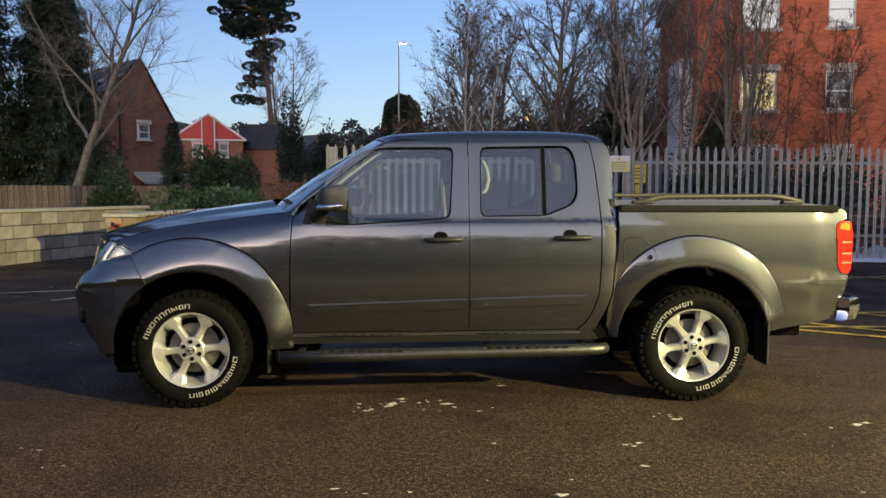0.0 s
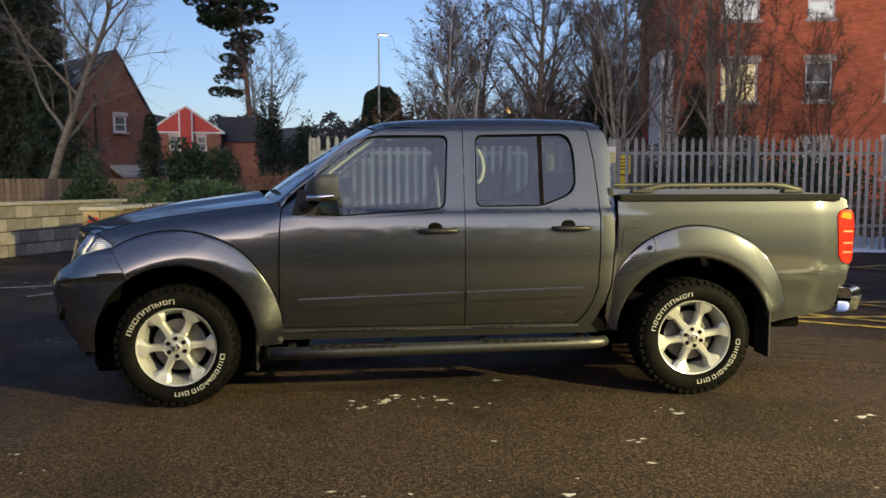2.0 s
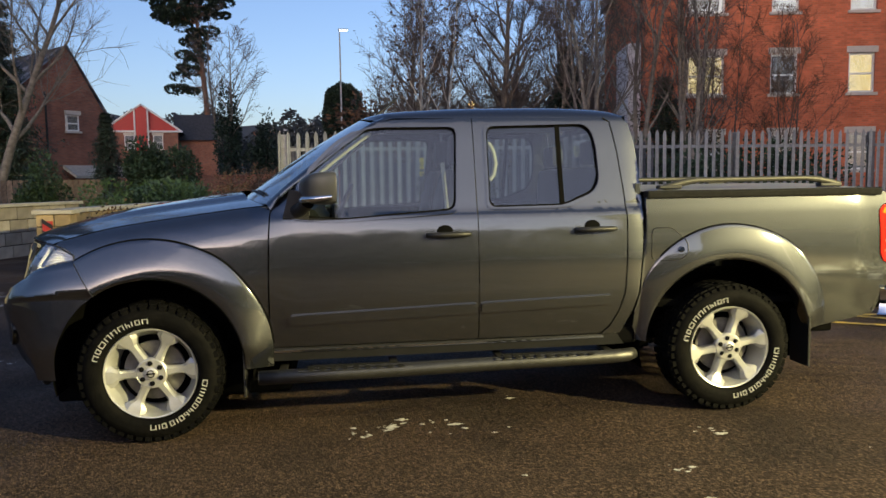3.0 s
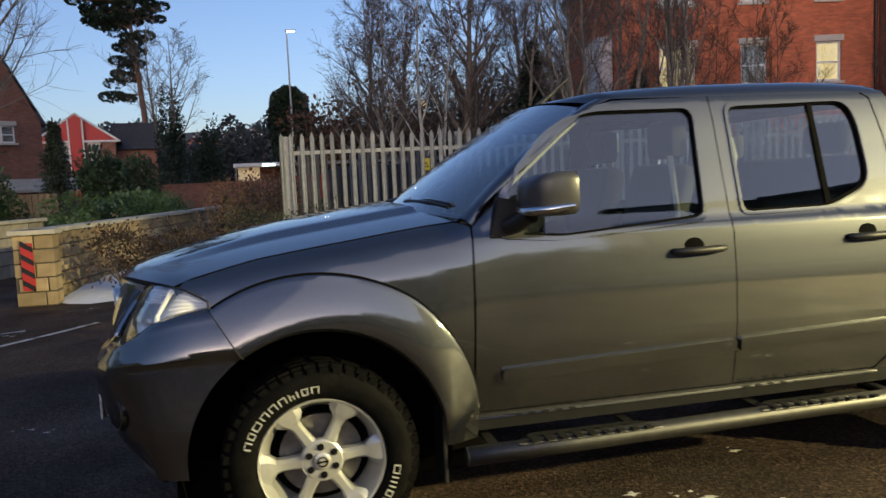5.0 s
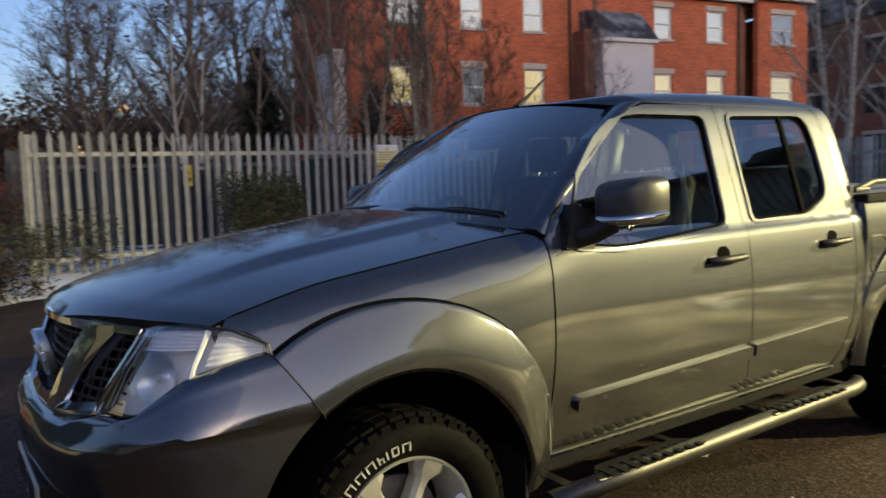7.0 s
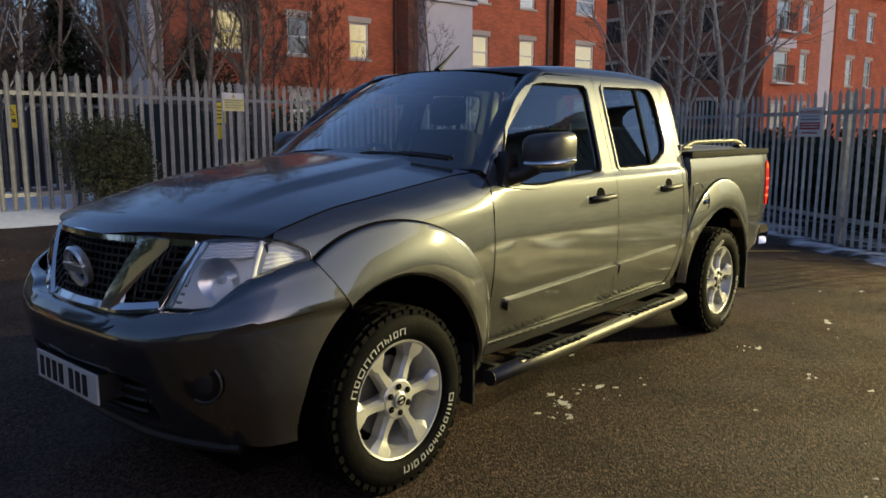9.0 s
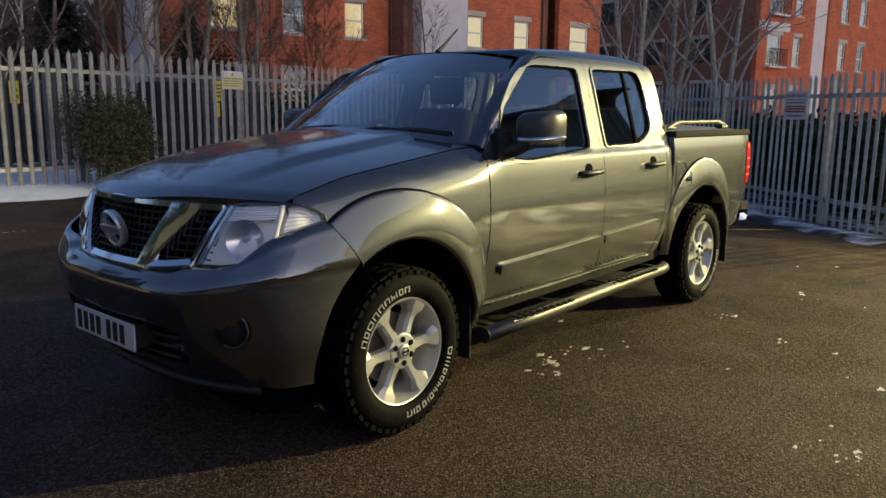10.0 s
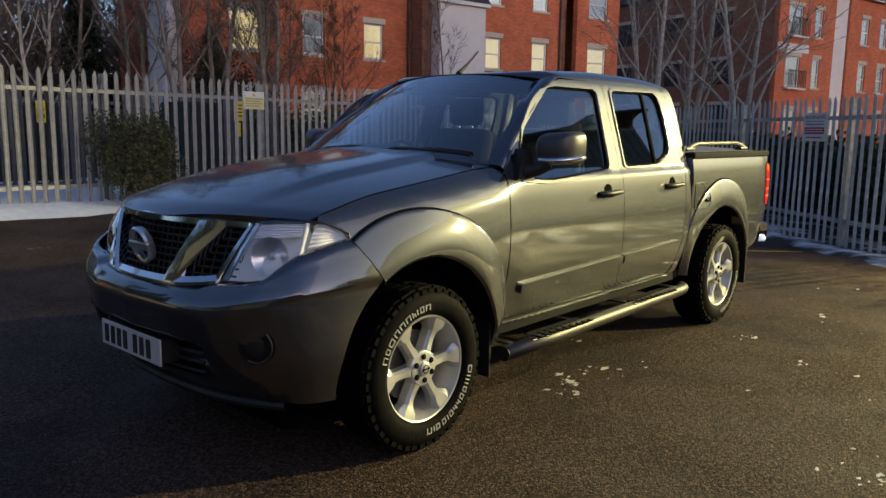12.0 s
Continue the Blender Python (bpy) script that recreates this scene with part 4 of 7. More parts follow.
        panel("indicator_lens", rounded([(2.572, 1.125), (2.592, 1.160), (2.65, 1.156), (2.655, 1.11)], 0.012), LENSAMB, tl, push=0.0085, flip=flip, lip=0.006)
        # ribs glow in place of the light that the red lens throws back
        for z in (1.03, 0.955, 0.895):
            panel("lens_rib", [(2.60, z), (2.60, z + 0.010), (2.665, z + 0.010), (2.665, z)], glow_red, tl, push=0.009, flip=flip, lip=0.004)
        # side step
        y = s * 0.885
        st = part("side_step", tube([(-1.045, y, 0.322), (-0.6, y, 0.328), (0.4, y, 0.344), (0.90, y, 0.352), (0.985, y * 0.985, 0.354), (1.03, y * 0.95, 0.355)], [0.038] * 4 + [0.037, 0.034], 18), STEEL, t, "polished steel side step tube with black treads")
        st.data.shade_smooth()
        part("end_cap", tube([(-1.052, y, 0.322), (-1.045, y, 0.322)], 0.036, 16), TRIM, st)
        for xa, xb in ((-0.86, -0.22), (0.20, 0.84)):
            zc = 0.336 + 0.0145 * (xa + xb) / 2
            o = rounded([(xa, -0.045), (xb, -0.045), (xb - 0.09, 0.052), (xa + 0.09, 0.052)], 0.03)
            bm = bmesh.new()
            add_prism(bm, [(x, y - s * 0.018 + s * v * -1.0) for x, v in o], "z", zc + 0.018, zc + 0.034)
            tp = part("tread_pad", bm, CAPBLK, st)
            bm = bmesh.new()
            for k in range(9):
                xx = xa + 0.08 + k * (xb - xa - 0.16) / 8
                add_box(bm, xx - 0.014, xx + 0.014, y - 0.045, y + 0.025, zc + 0.033, zc + 0.039)
            part("tread_rib", bm, CAPBLK, tp)
            part("tread_trim", tube([(x, y - s * 0.018 + s * v * -1.0, zc + 0.026) for x, v in o[:len(o) // 2 + 2]], 0.006, 6), STEEL, tp)
        for bx in (-0.93, -0.33, 0.27, 0.9):
            zc = 0.338 + 0.0145 * bx
            part("bracket", box(bx - 0.022, bx + 0.022, min(s * 0.66, s * 0.86), max(s * 0.66, s * 0.86), zc + 0.01, zc + 0.022, 0.003), STEEL, st)
        # door mirror
        m = part("door_mirror", mirror_shell(s), SHELL, t, "black door mirror with a clear indicator strip", smooth=50)
        part("mirror_foot", mirror_foot(s), TRIM, m, smooth=40)
        bm = tube([(-0.806, s * 0.885, 1.262), (-0.802, s * 0.94, 1.258), (-0.780, s * 1.005, 1.262), (-0.715, s * 1.040, 1.268), (-0.640, s * 1.043, 1.276)], [0.012, 0.016, 0.017, 0.017, 0.012], 10)
        part("indicator_strip", bm, CHROME, m, "silver indicator strip", smooth=50)
        g = box(-0.634, -0.630, min(s * 0.86, s * 1.02), max(s * 0.86, s * 1.02), 1.262, 1.372, 0.001)
        part("mirror_glass", g, CHROME, m)
        # sport rail on the bed
        yr = s * 0.70
        rl = part("bed_rail", tube([(1.27, yr, 1.290), (1.40, yr, 1.322), (1.47, yr, 1.332), (2.16, yr, 1.336), (2.24, yr, 1.328), (2.38, yr, 1.296)], [0.020, 0.021, 0.0165, 0.0165, 0.021, 0.018], 10), RAILB, t, "low bronze-grey sports rail", smooth=50)
        for fx in (1.30, 2.31):
            part("rail_foot", box(fx - 0.07, fx + 0.07, yr - 0.028, yr + 0.028, 1.283, 1.305, 0.008), TRIM, rl)
        # bed top trim
        part("bed_cap", box(1.112, 2.56, min(s * 0.765, s * 0.842), max(s * 0.765, s * 0.842), 1.230, 1.276, 0.012), CAPBLK, t, "rough black cap along the bed side")
        # A pillar
        rows = []
        for i in range(15):
            f = i / 14
            zd = 1.205 + (1.70 - 1.205) * f
            xd = curve([1.20, 1.262, 1.385, 1.527, 1.635, 1.672, 1.70], [-0.972, -0.934, -0.784, -0.604, -0.454, -0.389, -0.30])(zd)
            gx, gy, gz = screen_edge(f)
            wd = side_w(max(xd, -0.8), zd)
            xo, yo, zo = xd * 0.42 + gx * 0.58, (wd * 0.55 + gy * 0.45) + 0.010, zd * 0.45 + gz * 0.55 + 0.012
            rows.append([(xd, s * (wd - 0.02), zd), (xd, s * wd, zd), (xd * 0.75 + xo * 0.25, s * (wd * 0.72 + yo * 0.28 + 0.006), zd * 0.75 + zo * 0.25 + 0.004), (xo, s * yo, zo), (gx, s * gy, gz + 0.004), (gx, s * (gy - 0.01), gz - 0.02)])
        grid_part("a_pillar", rows, PAINT, t, smooth=60)
        # head lamp
        head_lamp(t, s)
        # fog lamp
        fc = Matrix.Translation((-2.330, s * 0.692, 0.588)) @ Matrix.Rotation(radians(-30 * s), 4, 'Z') @ Matrix.Rotation(radians(-90), 4, 'Y')
        bm = bmesh.new()
        add_prism(bm, arc(0, 0, 0.072, 0, 330, 22), "z", -0.03, 0.012)
        bmesh.ops.transform(bm, matrix=fc, verts=bm.verts[:])
        fg = part("fog_lamp", bm, GLOSSBLK, t, "round fog lamp in a dark recess")
        bm = bmesh.new()
        bmesh.ops.create_uvsphere(bm, u_segments=20, v_segments=10, radius=0.048, matrix=fc @ Matrix.Diagonal((1.15, 1.15, 0.34, 1)))
        part("fog_lens", bm, FOGLENS, fg, "smoky fog lamp lens", smooth=0)
        bm = bmesh.new()
        add_tube(bm, [fc @ Vector((0.066 * math.cos(radians(q)), 0.066 * math.sin(radians(q)), 0.013)) for q in range(150, 320, 12)], 0.004, 5)
        part("fog_ring", bm, STEEL, fg)

    both(sides)

    # --- bonnet
    us = [-1 + 2 * j / 40 for j in range(41)]
    rows = []
    for i in range(-1, 33):
        f = max(i, 0) / 32
        row = []
        for u in us:
            a = abs(u) * 0.69
            xb = -1.20 + 0.21 * abs(u) ** 2.4
            xf = BONNET_X(a)
            x = xf + (xb - xf) * f
            half = side_w(min(x, -1.03), HOOD_Z(x) - bonnet_drop(x)) - 0.0035
            z = HOOD_Z(x) - bonnet_drop(x) * abs(u) ** 2.2 + 0.020 * (smoothstep(0.455, 0.405, a)) * smoothstep(-2.3, -1.7, x)
            z -= 0.010 * smoothstep(0.06, 0.0, f)
            if i < 0:
                x, z = x + 0.014, z - 0.030
            row.append((x, half * u, z))
        rows.append(row)
    for r in rows:
        r.insert(0, (r[0][0], r[0][1] + 0.004, r[0][2] - 0.03))
        r.append((r[-1][0], r[-1][1] - 0.004, r[-1][2] - 0.03))
    hood = grid_part("bonnet", rows, PAINT, t, "gunmetal bonnet with twin creases", smooth=60)
    for k, out in ((1, -0.003), (-2, 0.003)):
        part("bonnet_joint", tube([(r[k][0], r[k][1] + out, r[k][2] - 0.001) for r in rows[1:]], 0.0040, 6), SEAL, hood)
    # dark engine bay under the bonnet
    rows = [[(x, y, min(HOOD_Z(x), HOOD_Z(-1.1)) - 0.11 - 0.04 * (abs(y) / 0.69) ** 2) for y in (-0.70, -0.5, -0.2, 0.2, 0.5, 0.70)] for x in (-1.93, -1.8, -1.5, -1.2, -0.95)]
    grid_part("engine_bay", rows, UNDER, t)
    # scuttle
    rows = [[(-1.21 + 0.22 * (abs(y) / 0.74) ** 2.4 + dx, y, 1.268 - 0.045 * (abs(y) / 0.74) ** 2.2 + dz) for y in [0.74 * (-1 + 2 * j / 20) for j in range(21)]] for dx, dz in ((-0.01, 0.0), (0.03, -0.004), (0.07, 0.012))]
    grid_part("scuttle_panel", rows, TRIM, t)
    # --- windscreen
    rows = []
    for i in range(13):
        f = i / 12
        ex, ey, ez = screen_edge(f)
        row = []
        for j in range(25):
            u = -1 + 2 * j / 24
            cx = -1.175 + (-0.475 + 1.175) * f
            cz = 1.272 + (1.728 - 1.272) * f + 0.020 * math.sin(math.pi * f)
            k = abs(u) ** 2.3
            row.append((cx + (ex - cx) * k, ey * u, cz + (ez - cz) * k))
        rows.append(row)
    ws = grid_part("windscreen", rows, SCREEN, t, "raked windscreen", smooth=60)
    ws.visible_shadow = False
    # wipers
    for pts in ([(-1.13, 0.36, 1.288), (-1.125, 0.2, 1.300), (-1.10, -0.02, 1.312), (-1.10, -0.20, 1.314)], [(-1.12, -0.05, 1.284), (-1.12, -0.2, 1.300), (-1.07, -0.45, 1.298), (-1.02, -0.62, 1.282)]):
        wp = part("wiper", tube(pts, [0.014, 0.012, 0.010, 0.006], 8), TRIM, t)
        q = [(p[0] + 0.015, p[1] * 1.02, p[2] + 0.008) for p in pts[1:]]
        part("blade", tube(q, 0.007, 6), TRIM, wp)
    # --- roof
    ZC = curve([-0.50, -0.42, -0.2, 0.2, 0.6, 0.9, 1.0, 1.06], [1.715, 1.735, 1.757, 1.772, 1.774, 1.762, 1.748, 1.715])
    rows = []
    for i in range(41):
        f = i / 40
        row = []
        for j in range(33):
            u = -1 + 2 * j / 32
            a = abs(u)
            xf = -0.475 + 0.12 * a ** 2.2
            x = xf + (1.06 - xf - 0.03 * a ** 3) * f
            wmax = side_w(max(x, -0.3), 1.70) - 0.02 * smoothstep(-0.25, -0.42, x) - 0.0
            zc = ZC(x)
            z = zc - 0.022 * a ** 2 - (zc - 0.022 - 1.699) * smoothstep(0.55, 1.0, a) ** 1.6
            q = Vector((x, wmax * math.sin(u * math.pi / 2 * 0.999), z))
            k = a ** 2.3
            edge = Vector((-0.478 + 0.084 * k, 0.585 * u, 1.730 - 0.040 * k))
            q = edge.lerp(q, smoothstep(0.0, 0.05, f))
            row.append((q.x, q.y, q.z))
        rows.append(row)
    roof = grid_part("roof", rows, PAINT, t, smooth=60)
    part("aerial", tube([(-0.40, 0.0, 1.735), (-0.37, 0.0, 1.762), (-0.31, 0.0, 1.81), (-0.22, 0.0, 1.885)], [0.022, 0.012, 0.007, 0.005], 8), TRIM, t, "short black roof aerial")
    # --- cab back with its window
    rows = [[(1.055 + 0.04 * f, y, 1.712 + (1.22 - 1.712) * f) for y in (-0.62 - 0.14 * f, -0.3, 0.3, 0.62 + 0.14 * f)] for f in (0.0, 0.12)]
    grid_part("cab_back", rows, PAINT, t)
    rows = [[(1.06 + 0.04 * f, y * (1 + 0.2 * f), 1.65 + (1.32 - 1.65) * f) for y in (-0.6, -0.3, 0.0, 0.3, 0.6)] for f in (0.0, 0.5, 1.0)]
    rg = grid_part("rear_window", rows, GLASS, t)
    rg.visible_shadow = False
    part("cab_back_lower", box(1.06, 1.095, -0.78, 0.78, 0.50, 1.32, 0.004), PAINT, t)
    # --- bed: cover, floor, tailgate
    rows = []
    for i in range(9):
        x = 1.115 + (2.60 - 1.115) * i / 8
        rows.append([(x, -0.78 + 1.56 * j / 16, 1.272 + 0.030 * (1 - (abs(-1 + j / 8)) ** 2.5) * min(1, (x - 1.1) * 8, (2.62 - x) * 8)) for j in range(17)])
    grid_part("tonneau_cover", rows, COVER, t, "grey tonneau cover over the load bed", smooth=60)
    part("tailgate", box(2.60, 2.655, -0.72, 0.72, 0.62, 1.255, 0.012), PAINT, t)
    part("bed_floor", box(1.12, 2.6, -0.75, 0.75, 0.60, 0.64), UNDER, t)
    part("bed_front", box(1.112, 1.14, -0.79, 0.79, 0.55, 1.24), UNDER, t)
    # --- rear bumper with chrome corners
    bm = bmesh.new()
    o = [(2.60, -0.80), (2.66, -0.84), (2.74, -0.82), (2.785, -0.72), (2.79, -0.4), (2.79, 0.4), (2.785, 0.72), (2.74, 0.82), (2.66, 0.84), (2.60, 0.80)]
    rows = []
    for z, k in ((0.512, 0.93), (0.525, 0.97), (0.60, 1.0), (0.655, 0.995), (0.668, 0.96)):
        rows.append([(2.55 + (x - 2.55) * (1 + (k - 1) * 5), y * (0.97 + 0.03 * k), z + 0.03 * (x - 2.6)) for x, y in o])
    bm.free()
    grid_part("rear_bumper", rows, CHROME, t, "polished chrome rear bumper", thick=0.01, smooth=40)
    part("tow_step", box(2.60, 2.76, -0.70, 0.70, 0.60, 0.655, 0.01), TRIM, t)
    # --- front: bumper, grille, plate
    front_end(t)
    # --- chassis and interior
    part("chassis", box(-2.25, 2.55, -0.44, 0.44, 0.34, 0.55, 0.02), UNDER, t)
    part("underbody", box(-0.98, 1.08, -0.79, 0.79, 0.40, 0.50, 0.02), UNDER, t)
    # added box that blocks lamp light from leaking out under the bumper
    part("light_stop_box", box(-2.16, -0.9, -0.62, 0.62, 0.17, 0.34, 0.02), UNDER, t)
    part("engine_block", box(-2.2, -1.05, -0.42, 0.42, 0.5, 1.0, 0.05), UNDER, t)
    part("exhaust", tube([(0.2, 0.35, 0.36), (1.2, 0.38, 0.40), (2.0, 0.45, 0.42), (2.62, 0.5, 0.42)], 0.03, 10), DISC, t)
    for ax in (-1.6, 1.6):
        part("axle", tube([(ax, -0.75, 0.385), (ax, 0.75, 0.385)], 0.05, 10), UNDER, t)
    for cx, turn in ((-1.6, 4), (1.6, 10)):
        wheel(t, cx, turn)
        wheel(t, cx, turn + 20, True)
    interior(t)
    return t


def screen_edge(f):
    """Edge of the windscreen from its foot (0) to the header (1)."""
    return (-1.005 + (-0.395 + 1.005) * f - 0.012 * math.sin(math.pi * f), 0.735 + (0.555 - 0.735) * f, 1.236 + (1.684 - 1.236) * f + 0.020 * math.sin(math.pi * f))


def mirror_shell(s):
    bm = bmesh.new()
    rows = []
    for x, k in ((-0.835, 0.30), (-0.82, 0.62), (-0.79, 0.84), (-0.74, 0.96), (-0.68, 1.0), (-0.625, 1.0), (-0.612, 0.97)):
        ring = []
        for i in range(24):
            a = 2 * math.pi * i / 24
            c, sn = math.cos(a), math.sin(a)
            py = 0.940 + 0.100 * k * (abs(c) ** 0.36) * (1 if c > 0 else -1)
            pz = 1.318 + 0.082 * k * (abs(sn) ** 0.42) * (1 if sn > 0 else -1) + 0.008 * (py - 0.94) / 0.1
            ring.append(bm.verts.new((-0.712 + (x + 0.712) * 0.74 + 0.022 * (py - 0.94) / 0.1, s * py, pz)))
        rows.append(ring)
    for a, b in zip(rows, rows[1:]):
        for i in range(24):
            bm.faces.new((a[i], a[(i + 1) % 24], b[(i + 1) % 24], b[i]))
    bm.faces.new(rows[0])
    bm.faces.new(rows[-1])
    bmesh.ops.recalc_face_normals(bm, faces=bm.faces[:])
    return bm


def mirror_foot(s):
    bm = bmesh.new()
    o = [(-0.905, 1.165), (-0.865, 1.315), (-0.80, 1.30), (-0.765, 1.19), (-0.77, 1.155)]
    add_prism(bm, o, "y", s * 0.78, s * 0.835)
    add_tube(bm, [(-0.83, s * 0.82, 1.20), (-0.80, s * 0.87, 1.215), (-0.77, s * 0.92, 1.25)], [0.04, 0.036, 0.04], 10)
    bmesh.ops.recalc_face_normals(bm, faces=bm.faces[:])
    return bm


BONNET_X = curve([0.0, 0.15, 0.30, 0.45, 0.55, 0.69], [-2.400, -2.390, -2.350, -2.275, -2.210, -2.095])
# outline of the nose seen from above: half-width against x
NOSE_X = curve([0.0, 0.30, 0.50, 0.65, 0.75, 0.82, 0.856, 0.876, 0.884], [-2.505, -2.488, -2.445, -2.385, -2.315, -2.215, -2.09, -1.94, -1.82])


def nose_half(x):
    """Half-width of the nose where it reaches x."""
    lo, hi = 0.0, 0.884
    for _ in range(30):
        mid = (lo + hi) / 2
        if NOSE_X(mid) < x:
            lo = mid
        else:
            hi = mid
    return (lo + hi) / 2


def head_lamp(t, s):
    def P(u, v, off=0.0):
        bot = [(-2.345, 0.487, 0.808), (-2.31, 0.60, 0.812), (-2.255, 0.715, 0.832), (-2.15, 0.790, 0.880), (-1.972, 0.812, 0.966)]
        top = [(-2.215, 0.535, 1.036), (-2.185, 0.62, 1.044), (-2.135, 0.70, 1.046), (-2.06, 0.765, 1.036), (-1.975, 0.806, 0.992)]
        k = u * 4
        i = min(3, int(k))
        f = k - i
        b = Vector(bot[i]).lerp(Vector(bot[i + 1]), f)
        c = Vector(top[i]).lerp(Vector(top[i + 1]), f)
        p = b.lerp(c, v)
        n = Vector((-0.75, 0.55 + 0.3 * u, 0.25)).normalized()
        p = p + n * (0.022 * math.sin(math.pi * v) * math.sin(math.pi * min(1, u + 0.12)) + off)
        return (p.x, s * p.y, p.z)
    rows = [[P(i / 20, j / 10) for i in range(21)] for j in range(11)]
    hl = grid_part("head_lamp", rows, LENS, t, "clear headlamp with a round reflector", smooth=60)
    hl.visible_shadow = False
    back = [[P(i / 12, j / 6, -0.045 - 0.03 * math.sin(math.pi * i / 12) * math.sin(math.pi * j / 6)) for i in range(13)] for j in range(7)]
    grid_part("reflector", back, FLUTED, hl, smooth=20)
    rim = [P(i / 20, 0.0, -0.004) for i in range(21)] + [P(1 - i / 20, 1.0, -0.004) for i in range(21)] + [P(0, 1, -0.004), P(0, 0.5, -0.004), P(0, 0, -0.004)]
    part("lamp_rim", tube(rim, 0.0045, 6), TRIM, hl)
    c = Vector(P(0.34, 0.40, -0.028))
    n = Vector((-0.86, s * 0.48, 0.10))
    m = Matrix.Translation(c) @ n.to_track_quat("-Y", "Z").to_matrix().to_4x4()
    bm = lathe([(0.078, -0.010), (0.074, -0.012), (0.058, -0.026), (0.036, -0.040), (0.016, -0.046), (0.012, -0.02), (0.0005, -0.018)], 32)
    bmesh.ops.transform(bm, matrix=m, verts=bm.verts[:])
    part("reflector_bowl", bm, BADGE, hl, smooth=40)
    # fluted inserts above the bowl and in the outer chamber, and the bright bar between them
    for u0, u1, v0, v1, n2 in ((0.06, 0.56, 0.70, 0.96, 12), (0.68, 0.96, 0.14, 0.90, 16)):
        rows = [[P(u0 + (u1 - u0) * i / 10 + 0.05 * (v0 - 0.5) * j / n2, v0 + (v1 - v0) * j / n2, -0.030 + 0.009 * (j % 2)) for i in range(11)] for j in range(n2 + 1)]
        grid_part("lamp_insert", rows, FLUTED, hl, smooth=20)
    part("lamp_divider", tube([P(0.64, 0.04, -0.016), P(0.62, 0.5, -0.010), P(0.59, 0.96, -0.014)], [0.010, 0.008, 0.010], 8), FLUTED, hl, smooth=40)
    part("lamp_side_bar", tube([P(0.03, 0.04, -0.014), P(0.03, 0.5, -0.008), P(0.03, 0.96, -0.012)], 0.009, 8), CHROME, hl, smooth=40)


GRILLE_LOW = curve([0.0, 0.25, 0.45, 0.60], [-2.440, -2.425, -2.365, -2.30])
GRILLE_TOP = curve([0.0, 0.15, 0.30, 0.45, 0.60], [-2.385, -2.374, -2.332, -2.252, -2.16])


def front_end(t):
    # bumper skin
    TOPZ = curve([0.0, 0.40, 0.48, 0.60, 0.715, 0.79, 0.83, 0.872], [0.760, 0.766, 0.794, 0.804, 0.826, 0.874, 0.915, 0.966])
    INN = curve([0.28, 0.34, 0.42, 0.52, 0.62, 0.695, 0.715, 0.78, 0.86, 1.0], [0.22, 0.15, 0.078, 0.032, 0.009, -0.003, 0.0, 0.040, 0.085, 0.10])
    half = []
    for f in [i / 44 for i in range(45)]:
        row = []
        zz = 0.35 + (0.72 - 0.35) * f / 0.72 if f < 0.72 else 0.72 + (0.966 - 0.72) * (f - 0.72) / 0.28
        if zz < 0.79:
            xl = -1.6 - math.sqrt(max(0.0, 0.480 ** 2 - (zz - 0.385) ** 2))
            end = 0.876 - 0.03 * smoothstep(0.55, 0.35, zz)
        else:
            xl = -1.6 - (zz - 0.385) * 0.637 - 0.004
            end = flare_w(xl, zz, -1.6, FRONT_RIDGE, 0.478) - 0.001
        wl = nose_half(min(xl, -1.825))
        for w in [wl * math.sin(math.pi / 2 * i / 48) for i in range(49)]:
            zt = TOPZ(w)
            zb = 0.300 + 0.05 * smoothstep(0.6, 0.885, w)
            z = zb + (0.72 - zb) * f / 0.72 if f < 0.72 else 0.72 + (zt - 0.72) * (f - 0.72) / 0.28
            nx, ny = 1.0 - 0.75 * smoothstep(0.5, 0.88, w), 0.75 * smoothstep(0.45, 0.88, w)
            slot = 0.07 * smoothstep(0.47, 0.42, w) * smoothstep(0.40, 0.43, z) * smoothstep(0.57, 0.54, z)
            k = INN(z - 0.05 * smoothstep(0.45, 0.85, w)) * smoothstep(wl, wl - 0.10, w)
            y = w - ny * k * 0.7
            y -= (wl - end) * smoothstep(wl - 0.16, wl, w)
            row.append((NOSE_X(w) + nx * (k + slot), y, z))
        half.append(row)
    half.append([(x + 0.07 * smoothstep(0.80, 0.45, y), y - 0.02 * smoothstep(0.5, 0.8, y), z + 0.003) for x, y, z in half[-1]])
    rows = [[(x, -y, z) for x, y, z in reversed(r)] + [(x, y, z) for x, y, z in r[1:]] for r in half]
    b = grid_part("front_bumper", rows, PAINT, t, "gunmetal front bumper with a dark lower slot", smooth=60)
    for sd in (-1, 1):
        pts = []
        for i in range(12):
            z = 0.785 + 0.18 * i / 11
            x = -1.6 - (z - 0.385) * 0.637 - 0.002
            pts.append((x, sd * (flare_w(x, z, -1.6, FRONT_RIDGE, 0.478) + 0.0005), z))
        part("bumper_seam", tube(pts, 0.0026, 6), TRIM, b)
    # slats across the lower intake
    for i in range(3):
        part("intake_slat", tube([(NOSE_X(abs(w)) + 0.075, w, 0.435 + i * 0.038) for w in [-0.42 + 0.84 * k / 16 for k in range(17)]], 0.007, 6), TRIM, b)
    part("lower_lip", tube([(NOSE_X(abs(w)) + 0.17, w * 0.95, 0.305) for w in [-0.70 + 1.40 * i / 30 for i in range(31)]], 0.022, 8), TRIM, b)
    # grille: chrome surround, two angled chrome struts, dark mesh
    def G(y, z):
        """A point of the grille's face."""
        f = (z - 0.745) / (1.04 - 0.745)
